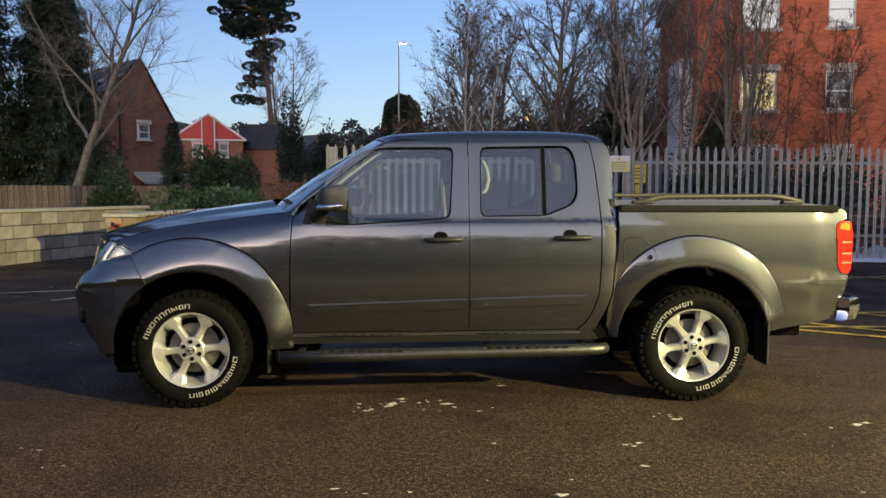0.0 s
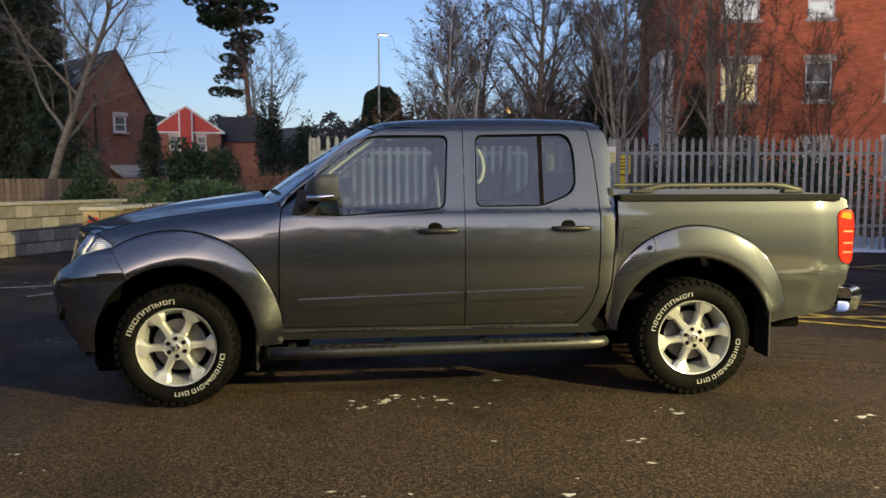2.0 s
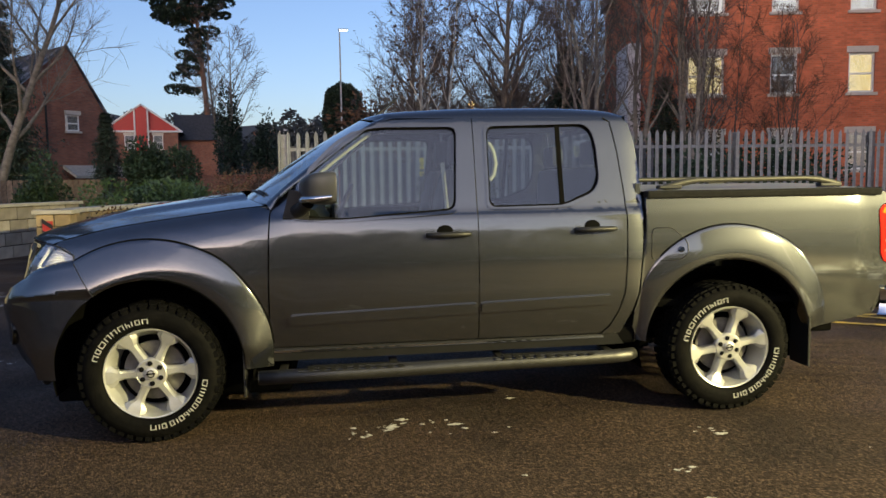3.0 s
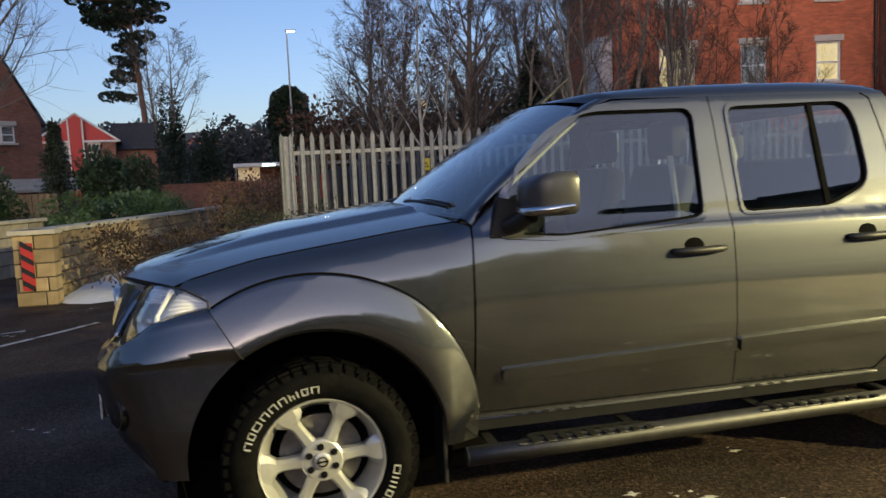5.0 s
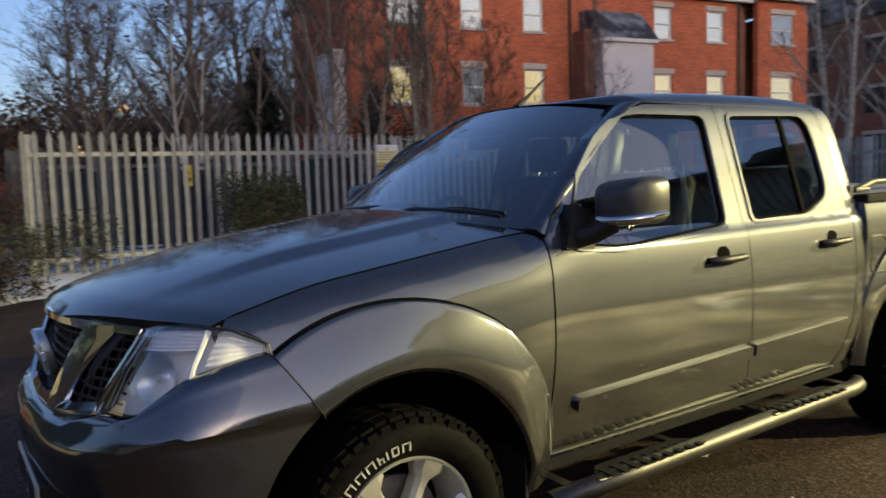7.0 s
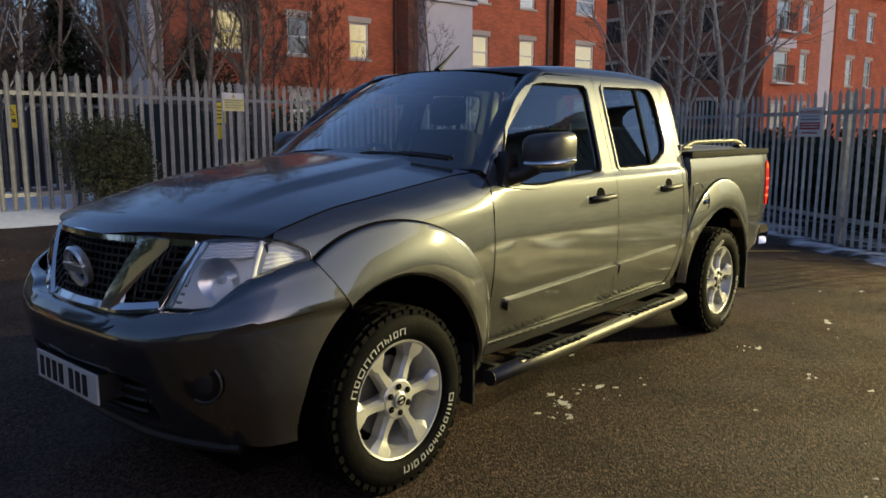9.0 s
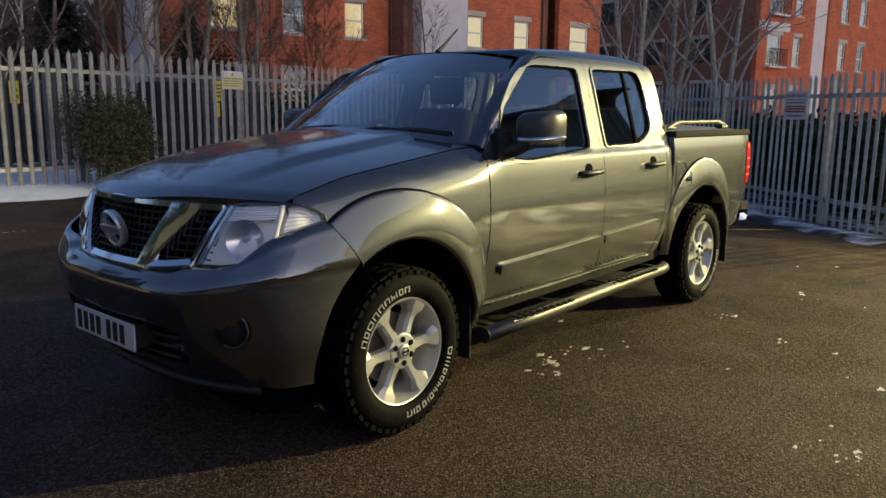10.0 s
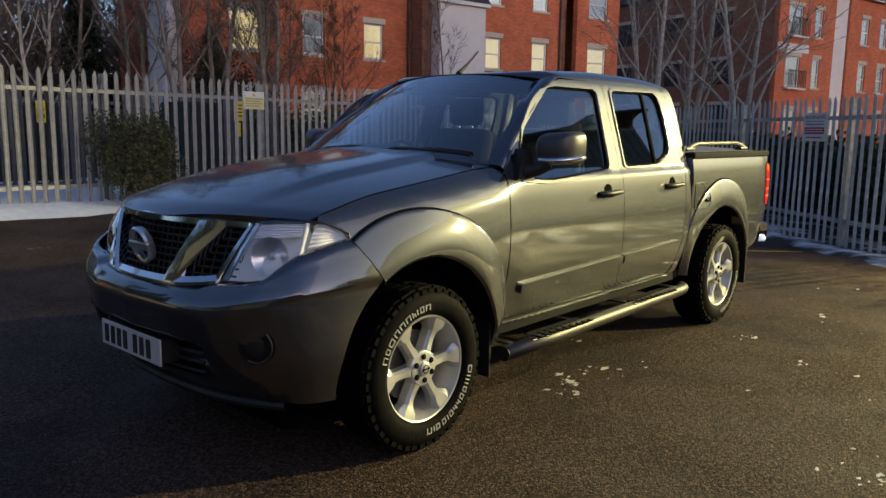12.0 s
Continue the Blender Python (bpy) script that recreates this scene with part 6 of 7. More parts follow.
# thicket in the distance behind the fence
for k, (x, y, sx, sz) in enumerate([(4.5, 46, 9, 7.5), (12.0, 48, 10, 8.5), (20.0, 46, 9, 9.0), (26.0, 44, 9, 8.0)]):
    shrub("thicket", "dense brown leafless thicket", (x, y, 0.2), (sx, 5, sz), 60 + k, LEAF_BR if k != 1 else LEAF_OL, 5200, 0.42, 14, BARK, 0.3, "thicket")
for k, (x, y, h, r) in enumerate([(9.9, 29.5, 7.5, 2.2)]):
    conifer("conifer", "dark ragged evergreen in the belt of trees", (x, y, 0.1), h, r, 171 + k, LEAF_DK, 30, 12, 0.03, 0.45, 1.6)
conifer("conifer", "dark evergreen among the bare trees", (11.6, 22.5, 0.1), 5.2, 1.7, 71, LEAF, 20, 10)
shrub("evergreen_shrub", "evergreen shrub against the brick wall", (11.9, 21.6, 0.3), (2.8, 1.4, 4.0), 72, LEAF_OL, 5200, 0.12, 12)

# trees behind the east fence, before the far wing
for k, (x, y, h, sp) in enumerate([(15.6, 6.9, 9.5, 0.42), (18.4, 7.3, 10.5, 0.40), (18.3, 5.4, 9.5, 0.46)]):
    bare_tree("bare_tree", "leafless grey-barked tree with crooked limbs behind the fence", (x, y, 0.0), h, 84 + k, BARK_BIRCH, BARK_PALE, sp, 2 + (k == 1), r0=0.17, limbs=11, start=0.18, fine=0.8, gauge=1.9)

# left side: conifers, bare tree, hedges
LEAF_LIGHT = mat("bright_shrub_leaf", (0.075, 0.125, 0.04), 0.5, var=0.4, scale=3)
LEAF_GARDEN = mat("garden_conifer_sprays", (0.05, 0.078, 0.048), 0.7, var=0.45, scale=1.2)
for k, (x, y, h, r) in enumerate([(-16.6, 24.0, 14.5, 3.8), (-13.9, 25.0, 12.5, 3.0), (-19.5, 22.5, 15.0, 4.0), (-12.5, 23.4, 9.5, 2.3), (-15.6, 22.0, 10.5, 2.8)]):
    conifer("conifer", "tall dark green conifer of a garden screen", (x, y, 0), h, r, 90 + k, LEAF_GARDEN, 40, 14, 0.02, 0.38, 4.6, 0.55)
bare_tree("bare_tree", "leaning leafless tree with a pale wide crown", (-11.5, 20.0, 0.2), 11.5, 95, BARK_PALE, BARK_PALE, 0.46, 1, lean=(0.36, 0), r0=0.17, limbs=20, start=0.25, fine=1.7, gauge=1.4)
bare_tree("bare_tree", "leafless tree with ivy on its trunk", (-10.6, 66.0, 0.2), 16.5, 96, BARK, TWIG, 0.42, 2, r0=0.3, limbs=14, start=0.35, gauge=3.0)
shrub("ivy", "dark ivy climbing a trunk", (-10.6, 65.6, 0.2), (1.8, 1.5, 11.5), 97, LEAF_DK, 3500, 0.3, 9)
shrub("ivy", "dark ivy climbing a trunk", (-7.4, 65.6, 0.2), (2.4, 1.8, 8.0), 98, LEAF_DK, 3500, 0.3, 9)
scots_pine((-16.7, 90.0, 0.2), 25.2)


def round_evergreen(at, half, z0, z1):
    """A dense dark evergreen with a smooth rounded outline."""
    rng = random.Random(99)
    t = thing("clipped_evergreen", "large dark rounded evergreen tree", "tree", at=Matrix.Translation(at))
    tb = Soup()
    tb.tube([Vector((0, 0, -0.3)), Vector((0.05, 0, z1 * 0.4)), Vector((0, 0, z1 * 0.8))], [0.35, 0.3, 0.15], 8)
    tb.part("trunk", BARK, t, smooth=True)
    s = Soup()
    for _ in range(22000):
        d = rdir(rng)
        n3 = 1 + 0.10 * noise.noise(Vector((d.x * 2.2, d.y * 2.2, d.z * 2.2 + 4)))
        sq = 1 / max(abs(d.x), abs(d.y), abs(d.z)) ** 0.45
        k = sq * n3 * rng.uniform(0.86, 1.02)
        p = Vector((d.x * half * k, d.y * half * k, (z0 + z1) / 2 + d.z * (z1 - z0) / 2 * k))
        s.leaf(p, (d + rdir(rng) * 1.2).normalized(), rdir(rng), 0.42, 0.12)
    s.part("foliage", LEAF_DK, t)


round_evergreen((-0.05, 77.0, 0.2), 1.9, 4.0, 11.2)
shrub("rhododendron", "broad green rhododendron behind the wall", (-5.35, 14.6, 0.2), (2.3, 1.9, 1.35), 100, LEAF_LIGHT, 10000, 0.11, 16)
shrub("evergreen_shrub", "dark rounded shrub behind the wall", (-8.0, 15.5, 0.2), (0.95, 0.95, 1.9), 101, LEAF, 7000, 0.10, 12)
conifer("conifer", "small dark garden conifer", (-8.7, 23.2, 0.2), 3.8, 1.2, 102, LEAF_GARDEN, 24, 14)
shrub("evergreen_shrub", "dark evergreen shrub in the garden", (-6.55, 21.7, 0.2), (1.6, 1.5, 2.5), 103, LEAF, 10000, 0.15, 14)
shrub("evergreen_shrub", "low dull green shrubs", (-7.0, 18.4, 0.2), (1.8, 1.2, 1.1), 104, LEAF_OL, 4000, 0.09, 12)
shrub("bramble", "brown winter bramble and dead stalks", (-2.15, 10.2, 0.25), (1.3, 2.4, 1.45), 105, LEAF_BR, 6000, 0.06, 16, TWIG, 0.5)
shrub("bramble", "brown winter bramble beside the fence end", (-1.55, 8.7, 0.3), (1.7, 1.6, 0.95), 106, LEAF_OL, 4500, 0.05, 12, TWIG, 0.5)
shrub("bramble", "dead brown stalks in front of the stone wall", (-3.75, 7.35, 0.15), (1.2, 0.6, 1.0), 107, LEAF_BR, 500, 0.07, 9, TWIG, 0.6)
shrub("bramble", "tangle of dark dead bramble before the garden wall", (-3.3, 7.15, 0.1), (1.7, 0.8, 1.05), 208, BRAMBLE, 1300, 0.06, 14, BRAMBLE, 0.6)
shrub("bramble", "tangle of dark dead bramble on the snowy verge", (-2.2, 7.45, 0.1), (1.2, 0.8, 0.75), 209, BRAMBLE, 1800, 0.05, 12, BRAMBLE, 0.6)
shrub("bramble", "dead brown stalks and rubbish by the verge", (-2.7, 7.7, 0.15), (1.1, 0.8, 0.8), 108, LEAF_BR, 900, 0.06, 9, TWIG, 0.6)
shrub("fence_shrub", "dark olive shrub growing against the fence", (1.33, 7.78, 0.32), (0.98, 0.66, 1.34), 109, LEAF_OL, 16000, 0.05, 22)
shrub("hedge", "dark evergreen hedge behind the fence", (7.2, 11.6, 0.0), (5.4, 1.2, 2.1), 110, LEAF, 20000, 0.12, 34)
shrub("hedge", "brown-leaved hedge behind the fence", (4.2, 11.8, 0.0), (3.0, 1.2, 2.0), 111, LEAF_OL, 10000, 0.1, 20)


def east_hedge():
    h = shrub("hedge", "dark hedge behind the east fence", (0, 0, 0), (11.0, 1.4, 1.5), 112, LEAF_DK, 42000, 0.12, 60)
    h.matrix_basis = Matrix.Translation((*east_point(6.2, -1.9), -0.1)) @ Matrix.Rotation(math.atan2(EAST_DIR.y, EAST_DIR.x), 4, 'Z')


east_hedge()


# hill with far woods on the horizon
def far_hill():
    bm = bmesh.new()
    rng = random.Random(5)
    xs = [-900 + i * 22 for i in range(91)]
    lo = [bm.verts.new((x, 420 + 0.00012 * x * x * -1, -4)) for x in xs]
    hi = []
    for x in xs:
        z = 32 + 14 * noise.noise(Vector((x * 0.004, 2, 0))) + 9 * noise.noise(Vector((x * 0.03, 5, 0))) + rng.uniform(-1.5, 2.5)
        z += 16 * smoothstep(-60, -200, x)
        hi.append(bm.verts.new((x, 470 - 0.00012 * x * x, z)))
    for i in range(len(xs) - 1):
        bm.faces.new((lo[i], lo[i + 1], hi[i + 1], hi[i]))
    return tagged(part("backdrop", bm, HILL), "wooded hill on the far horizon", "backdrop", kind="structure")


HILL = mat("far_woods", (0.055, 0.065, 0.075), 0.95, var=0.35, scale=0.05)
far_hill()


def far_woods():
    """Tree tops along the foot of the hill."""
    rng = random.Random(9)
    s = Soup()
    for _ in range(90):
        x, y = rng.uniform(-70, 45), rng.uniform(120, 210)
        h = rng.uniform(6, 13) * (y / 150)
        w = h * rng.uniform(0.2, 0.42)
        for _ in range(420):
            d = rdir(rng)
            s.leaf(Vector((x + d.x * w, y + d.y * w, 3 + h * (0.5 + 0.5 * d.z * (1 - 0.2 * abs(d.x))))), rdir(rng), rdir(rng), 0.9, 0.28)
    ob = s.part("far_trees", mat("distant_foliage", (0.045, 0.052, 0.055), 0.9, var=0.4, scale=0.2))
    tagged(ob, "distant dark tree tops below the hill", "trees", kind="stuff")


far_woods()


# ---- stone walls by the entrance ----
def stone_wall(name, label, a, b, z0, top, courses, material, thick=0.22, lw=(0.42, 0.46)):
    """A coursed block wall with recessed mortar and a coping, from a to b."""
    rng = random.Random(int(abs(a[0]) * 100))
    w = thing(name, label, "wall", kind="structure")
    ln = math.hypot(b[0] - a[0], b[1] - a[1])
    m = Matrix.Translation((a[0], a[1], 0)) @ Matrix.Rotation(math.atan2(b[1] - a[1], b[0] - a[0]), 4, 'Z')
    core = part("mortar", box(0.01, ln - 0.01, 0.02, thick - 0.02, z0 - 0.3, top - 0.01), MORTAR, w)
    core.matrix_basis = m
    hgt = (top - z0) / courses
    shapes = {}
    for c in range(-1, courses):
        s = -(c % 2) * 0.22
        while s < ln:
            l = rng.choice(lw)
            s0, s1 = max(0, s), min(ln, s + l)
            if s1 - s0 > 0.06:
                key = round(s1 - s0, 2)
                if key not in shapes:
                    shapes[key] = part("block", box(0.009, key - 0.009, 0, thick, 0.009, hgt - 0.009, 0.008), material, w)
                    shapes[key].matrix_basis = m @ Matrix.Translation((s0, rng.uniform(-0.004, 0.004), z0 + c * hgt))
                else:
                    same("block", shapes[key], m @ Matrix.Translation((s0, rng.uniform(-0.004, 0.004), z0 + c * hgt)), w)
            s += l
    s = -0.04
    while s < ln:
        cp = part("coping", box(s + 0.003, min(ln + 0.04, s + 0.9) - 0.003, -0.04, thick + 0.04, top, top + 0.065, 0.012), COPING, w)
        cp.matrix_basis = m
        s += 0.9
    return w


stone_wall("wall_entrance", "pale reconstituted stone block wall with coping", (-8.9, 4.6), (-6.15, 12.3), -0.02, 0.96, 4, STONE)
stone_wall("wall_garden", "yellow sandstone garden wall with coping", (-4.84, 7.05), (-2.95, 17.5), 0.0, 0.93, 5, STONE_Y, lw=(0.26, 0.36, 0.48))
stone_wall("wall_pier", "end of the sandstone wall beside the entrance", (-5.10, 7.02), (-4.60, 7.02), 0.0, 0.93, 5, STONE_Y, 0.3, (0.26, 0.36))


def marker_board():
    b = thing("hazard_marker", "red and black striped hazard marker on the wall end", "marker", at=Matrix.Translation((-4.92, 7.0, 0.52)))
    part("board", box(-0.075, 0.075, -0.012, 0.0, -0.31, 0.31, 0.004), RED, b)
    for k in range(4):
        z = -0.23 + k * 0.17
        part("stripe", prism([(-0.074, z), (0.074, z - 0.10), (0.074, z - 0.03), (-0.074, z + 0.07)], "y", -0.0155, -0.0125), TRIM, b)


marker_board()


def board_fence():
    f = thing("garden_fence", "weathered vertical board garden fence", "fence", kind="structure")
    base = None
    for i in range(64):
        m = Matrix.Translation((-17.0 + i * 0.15, 16.2 + 0.03 * i, 0.0)) @ Matrix.Rotation(0.2, 4, 'Z')
        if base is None:
            base = part("board", box(0, 0.14, 0, 0.02, -0.2, 1.52, 0.003), WOODF, f)
            base.matrix_basis = m
        else:
            same("board", base, m, f)
    r = part("fence_rail", box(0, 9.8, 0.02, 0.06, 1.2, 1.28), WOODF, f)
    r.matrix_basis = Matrix.Translation((-17.0, 16.2, 0)) @ Matrix.Rotation(0.2, 4, 'Z')


board_fence()


# ---- houses ----
def brick_house():
    h = thing("brick_house", "brown brick house with a steep tiled gable", "house", kind="structure", at=Matrix.Translation((-16.1, 40, 0)) @ Matrix.Rotation(radians(44), 4, 'Z'))
    bm = bmesh.new()
    add_prism(bm, [(-3.0, -1), (2.7, -1), (2.7, 5.6), (0.75, 9.05), (-3.0, 5.6)], "y", 0, 0.3)
    part("gable", bm, BRICK_DARK, h)
    part("wall", box(2.4, 2.7, 0.3, 9, -1, 5.6), BRICK_DARK, h)
    part("wall", box(-3.0, -2.7, 0.3, 9, -1, 5.6), BRICK_DARK, h)
    for sd, e in ((-1, -3.3), (1, 3.0)):
        bm = bmesh.new()
        bm.faces.new([bm.verts.new(p) for p in ((e, -0.15, 5.35), (e, 9.2, 5.35), (0.75, 9.2, 9.17), (0.75, -0.15, 9.17))])
        bmesh.ops.solidify(bm, geom=bm.faces[:], thickness=0.12)
        part("roof", bm, ROOF, h, "tiled roof with patches of snow")
    w = window(h, 0.45, 1.15, 4.4, 5.3, -0.24, lit=False)
    part("downpipe", tube([(-0.6, -0.08, -1), (-0.6, -0.08, 6.5)], 0.06, 8), TRIM, h)
    part("extension_roof", prism([(-1.5, 1.9), (0, 2.5), (0, 2.3), (-1.5, 1.75)], "x", 0.2, 4.5), COPING, h)


brick_house()


def red_gable_house():
    h = thing("gabled_house", "distant brick house with a red and white gable", "house", kind="structure", at=Matrix.Translation((-21.4, 80, 1.0)) @ Matrix.Rotation(radians(8), 4, 'Z'))
    part("wall", box(-3.6, 3.6, 0, 8, -2, 6.0), BRICK_DARK, h)
    part("gable", prism([(-4.0, 6.0), (4.0, 6.0), (0, 8.75)], "y", -0.05, 0.2), RED, h)
    for a, b in (((-4.1, 5.95), (0, 8.85)), ((4.1, 5.95), (0, 8.85)), ((-4.0, 6.0), (4.0, 6.0))):
        part("bargeboard", tube([(a[0], -0.12, a[1]), (b[0], -0.12, b[1])], 0.12, 6), WHITE, h)
    part("chimney_breast", box(-0.55, 0.55, -0.5, -0.06, -2, 8.35), RED, h)
    for x in (-0.72, 0.60):
        part("corner_board", box(x, x + 0.12, -0.52, -0.055, 1, 8.2), WHITE, h)
    for x in (-1.75, 1.1):
        window(h, x, x + 1.0, 4.1, 5.6, -0.24, lit=False)
    for e in (-4.2, 4.2):
        bm = bmesh.new()
        bm.faces.new([bm.verts.new(p) for p in ((e, 0, 5.9), (e, 9, 5.9), (0, 9, 8.85), (0, 0, 8.85))])
        bmesh.ops.solidify(bm, geom=bm.faces[:], thickness=0.15)
        part("roof", bm, ROOF_DARK, h)
    part("wing", box(3.7, 7.6, 2.5, 9, -2, 5.2), BRICK_DARK, h)
    bm = bmesh.new()
    add_prism(bm, [(2.1, 5.2), (9.4, 5.2), (5.7, 8.3)], "x", 3.0, 7.9)
    part("wing_roof", bm, ROOF_DARK, h)


red_gable_house()


def far_house(x, y, z, w, hgt, material):
    h = thing("far_house", "small pale house on the far slope", "house", group="houses on the far slope", at=Matrix.Translation((x, y, z)))
    part("wall", box(-w / 2, w / 2, 0, w, -z, hgt), material, h)
    part("roof", prism([(-w / 2 - 0.4, hgt), (w / 2 + 0.4, hgt), (0, hgt + w * 0.32)], "y", -0.3, w + 0.3), ROOF, h)
    part("window", box(-w * 0.25, -w * 0.05, -0.06, 0, hgt * 0.3, hgt * 0.6), DARKROOM, h)
    part("window", box(w * 0.1, w * 0.3, -0.06, 0, hgt * 0.3, hgt * 0.6), DARKROOM, h)


for x, y, z, w in ((-20, 300, 15, 10), (-9, 310, 18, 11), (-30, 320, 17, 12), (6, 330, 16, 12), (-16, 260, 9, 10), (-2, 270, 9, 11)):
    far_house(x, y, z, w, 5.5, RENDER if int(x) % 2 else BRICK_DARK)


# ---- far wing of the apartment building ----
def far_wing():
    b = thing("apartment_wing", "further wing of the orange brick apartments with balconies", "building", kind="structure", at=Matrix.Translation((44.0, 13.3, 0.05)) @ Matrix.Rotation(radians(-12.5), 4, 'Z'))
    rows = [(1.6, 3.0), (4.4, 6.2), (7.5, 9.2)]
    fr = [(1.0, 2.6), (4.0, 4.9)]
    part("wall", wall_with_openings(0, 6.4, -1, 10.4, [(a, c, z0, z1) for a, c in fr for z0, z1 in rows]), BRICK, b)
    part("bay", box(6.4, 8.2, 0.15, 0.5, -1, 10.4), RENDER, b, "white rendered strip")
    sd = [(9.8, 10.8), (12.4, 13.4)]
    part("wall", wall_with_openings(8.2, 18, -1, 10.4, [(a, c, z0, z1) for a, c in sd for z0, z1 in rows]), BRICK, b)
    # shaded side of the orange wing, its shade put in as dark brick
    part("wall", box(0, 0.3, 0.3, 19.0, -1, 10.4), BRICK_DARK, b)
    for a, c in fr + sd:
        for i, (z0, z1) in enumerate(rows):
            window(b, a, c, z0, z1, 0.0, lit=False)
    for z in (4.0, 7.1):
        bal = part("balcony", box(0.8, 2.8, -0.4, -0.003, z + 0.2, z + 0.3), WHITE, b, "small balcony with black bars")
        for k in range(12):
            part("baluster", box(0.82 + k * 0.175, 0.85 + k * 0.175, -0.39, -0.36, z + 0.3, z + 1.3), TRIM, bal)
        part("balcony_rail", box(0.8, 2.8, -0.40, -0.35, z + 1.3, z + 1.35), TRIM, bal)
    part("string_course", box(-0.05, 3.4, -0.06, -0.003, 6.45, 6.95), RENDER, b)
    part("gutter", box(-0.2, 18, -0.3, -0.1, 10.4, 10.56), WHITE, b)
    bm = bmesh.new()
    add_prism(bm, [(-0.4, 10.5), (19.4, 10.5), (9.5, 14.5)], "x", -0.3, 18.4)
    part("roof", bm, ROOF, b)
    for y in (3.0, 6.8, 11.0):
        for z in (1.8, 4.6, 7.6):
            part("side_lintel", box(-0.06, -0.003, y, y + 1.6, z + 1.5, z + 1.72), LINTEL, b)
            part("side_window", box(-0.02, -0.003, y + 0.15, y + 1.45, z, z + 1.5), DARKROOM, b)


far_wing()


# ---- street lamps, signs and what stands behind the fence ----
def street_lamp(name, label, x, y, z0, top, color, power, head="led", watts=0, col=GALV):
    l = thing(name, label, "street lamp", at=Matrix.Translation((x, y, z0)))
    h = top - z0
    part("pole", tube([(0, 0, -0.5), (0, 0, h * 0.3), (0, 0, h)], [0.10, 0.085, 0.05], 10), col, l, smooth=40)
    if head == "led":
        part("head", box(-0.1, 0.65, -0.14, 0.14, h - 0.02, h + 0.09, 0.03), GALV, l)
        part("lamp_panel", box(0.05, 0.6, -0.11, 0.11, h - 0.035, h - 0.021), glow("cool_lamp", (1.0, 0.95, 0.86), 25), l)
    else:
        bm = bmesh.new()
        bmesh.ops.create_uvsphere(bm, u_segments=16, v_segments=10, radius=0.36, matrix=Matrix.Translation((0, 0, h + 0.18)))
        part("globe", bm, glow("sodium_globe", color, power), l, "glowing warm globe", smooth=0)
        part("cap", tube([(0, 0, h + 0.38), (0, 0, h + 0.5)], [0.2, 0.05], 10), TRIM, l)
    return l


street_lamp("street_lamp", "tall slim street lamp with a lit head", -0.35, 54.3, 0.5, 12.85, (1, 1, 1), 10)
for x, y, top in ((11.65, 65.0, 8.1), (6.95, 56.5, 4.4)):
    street_lamp("path_lamp", "globe lamp on a post glowing warm orange", x, y, 0.2, top, (1.0, 0.58, 0.2), 3.2, "globe")


def yard_lamp(x, y, z):
    l = thing("yard_lamp", "tall yard lamp with a sodium head", "street lamp", group="yard lamps", at=Matrix.Translation((x, y, 0)))
    part("pole", tube([(0, 0.45, -0.4), (0, 0.45, z + 0.2)], [0.09, 0.06], 10), GALV, l)
    part("arm", tube([(0, 0.45, z + 0.15), (0, 0.0, z + 0.2)], 0.03, 8), GALV, l)
    part("hood", prism([(-0.24, z + 0.16), (0.24, z + 0.16), (0.15, z + 0.30), (-0.15, z + 0.30)], "y", -0.2, 0.2), TRIM, l)
    part("lens", box(-0.2, 0.2, -0.16, 0.16, z + 0.03, z + 0.157, 0.02), glow("sodium_lamp_lens", (1.0, 0.80, 0.4), 14), l, "glowing warm lens")


for at in LAMPS:
    yard_lamp(*at)


def fence_sign(x, z, w, h, material, label, y=FY - 0.002):
    s = thing("fence_sign", label, "sign", at=Matrix.Translation((x, y, z)))
    part("board", box(-w / 2, w / 2, -0.004, 0.0, -h / 2, h / 2, 0.001), material, s)
    return s


SIGNPALE = mat("pale_yellow_sign", (0.72, 0.66, 0.30), 0.5, var=0.05)
sg = fence_sign(3.77, 1.88, 0.42, 0.30, WHITE, "white sign with a pale yellow lower half on the fence")
part("yellow_field", box(-0.205, 0.205, -0.0075, -0.0045, -0.145, 0.05), SIGNPALE, sg)
for k in range(4):
    part("text_bar", box(-0.17, 0.17 - 0.05 * (k % 2), -0.011, -0.008, 0.02 - k * 0.04, 0.034 - k * 0.04), mat("grey_print", (0.35, 0.33, 0.22), 0.6), sg)
part("warning_triangle", prism([(-0.035, 0.07), (0.035, 0.07), (0, 0.13)], "y", -0.008, -0.0045), YELLOW, sg)
for x, z in ((1.05, 1.63),):
    ys = fence_sign(x, z, 0.15, 0.36, YELLOW, "small yellow hazard sign on the second fence", 10.39)
    part("triangle", prism([(-0.055, 0.02), (0.055, 0.02), (0, 0.12)], "y", -0.008, -0.0045), TRIM, ys)
    part("triangle_field", prism([(-0.035, 0.032), (0.035, 0.032), (0, 0.098)], "y", -0.011, -0.0085), YELLOW, ys)
    part("text_bar", box(-0.055, 0.055, -0.008, -0.0045, -0.10, -0.04), mat("sign_print", (0.10, 0.08, 0.02), 0.6), ys)
fence_sign(4.8, 1.38, 0.12, 0.28, YELLOW, "small yellow tag low on the fence", 10.39)


tag = fence_sign(4.84, 1.75, 0.26, 0.40, YELLOW, "yellow notice on the second fence", 10.39)
for k in range(4):
    part("text_bar", box(-0.10, 0.10 - 0.04 * (k % 2), -0.008, -0.0045, 0.10 - k * 0.07, 0.125 - k * 0.07), mat("notice_print", (0.12, 0.10, 0.03), 0.6), tag)


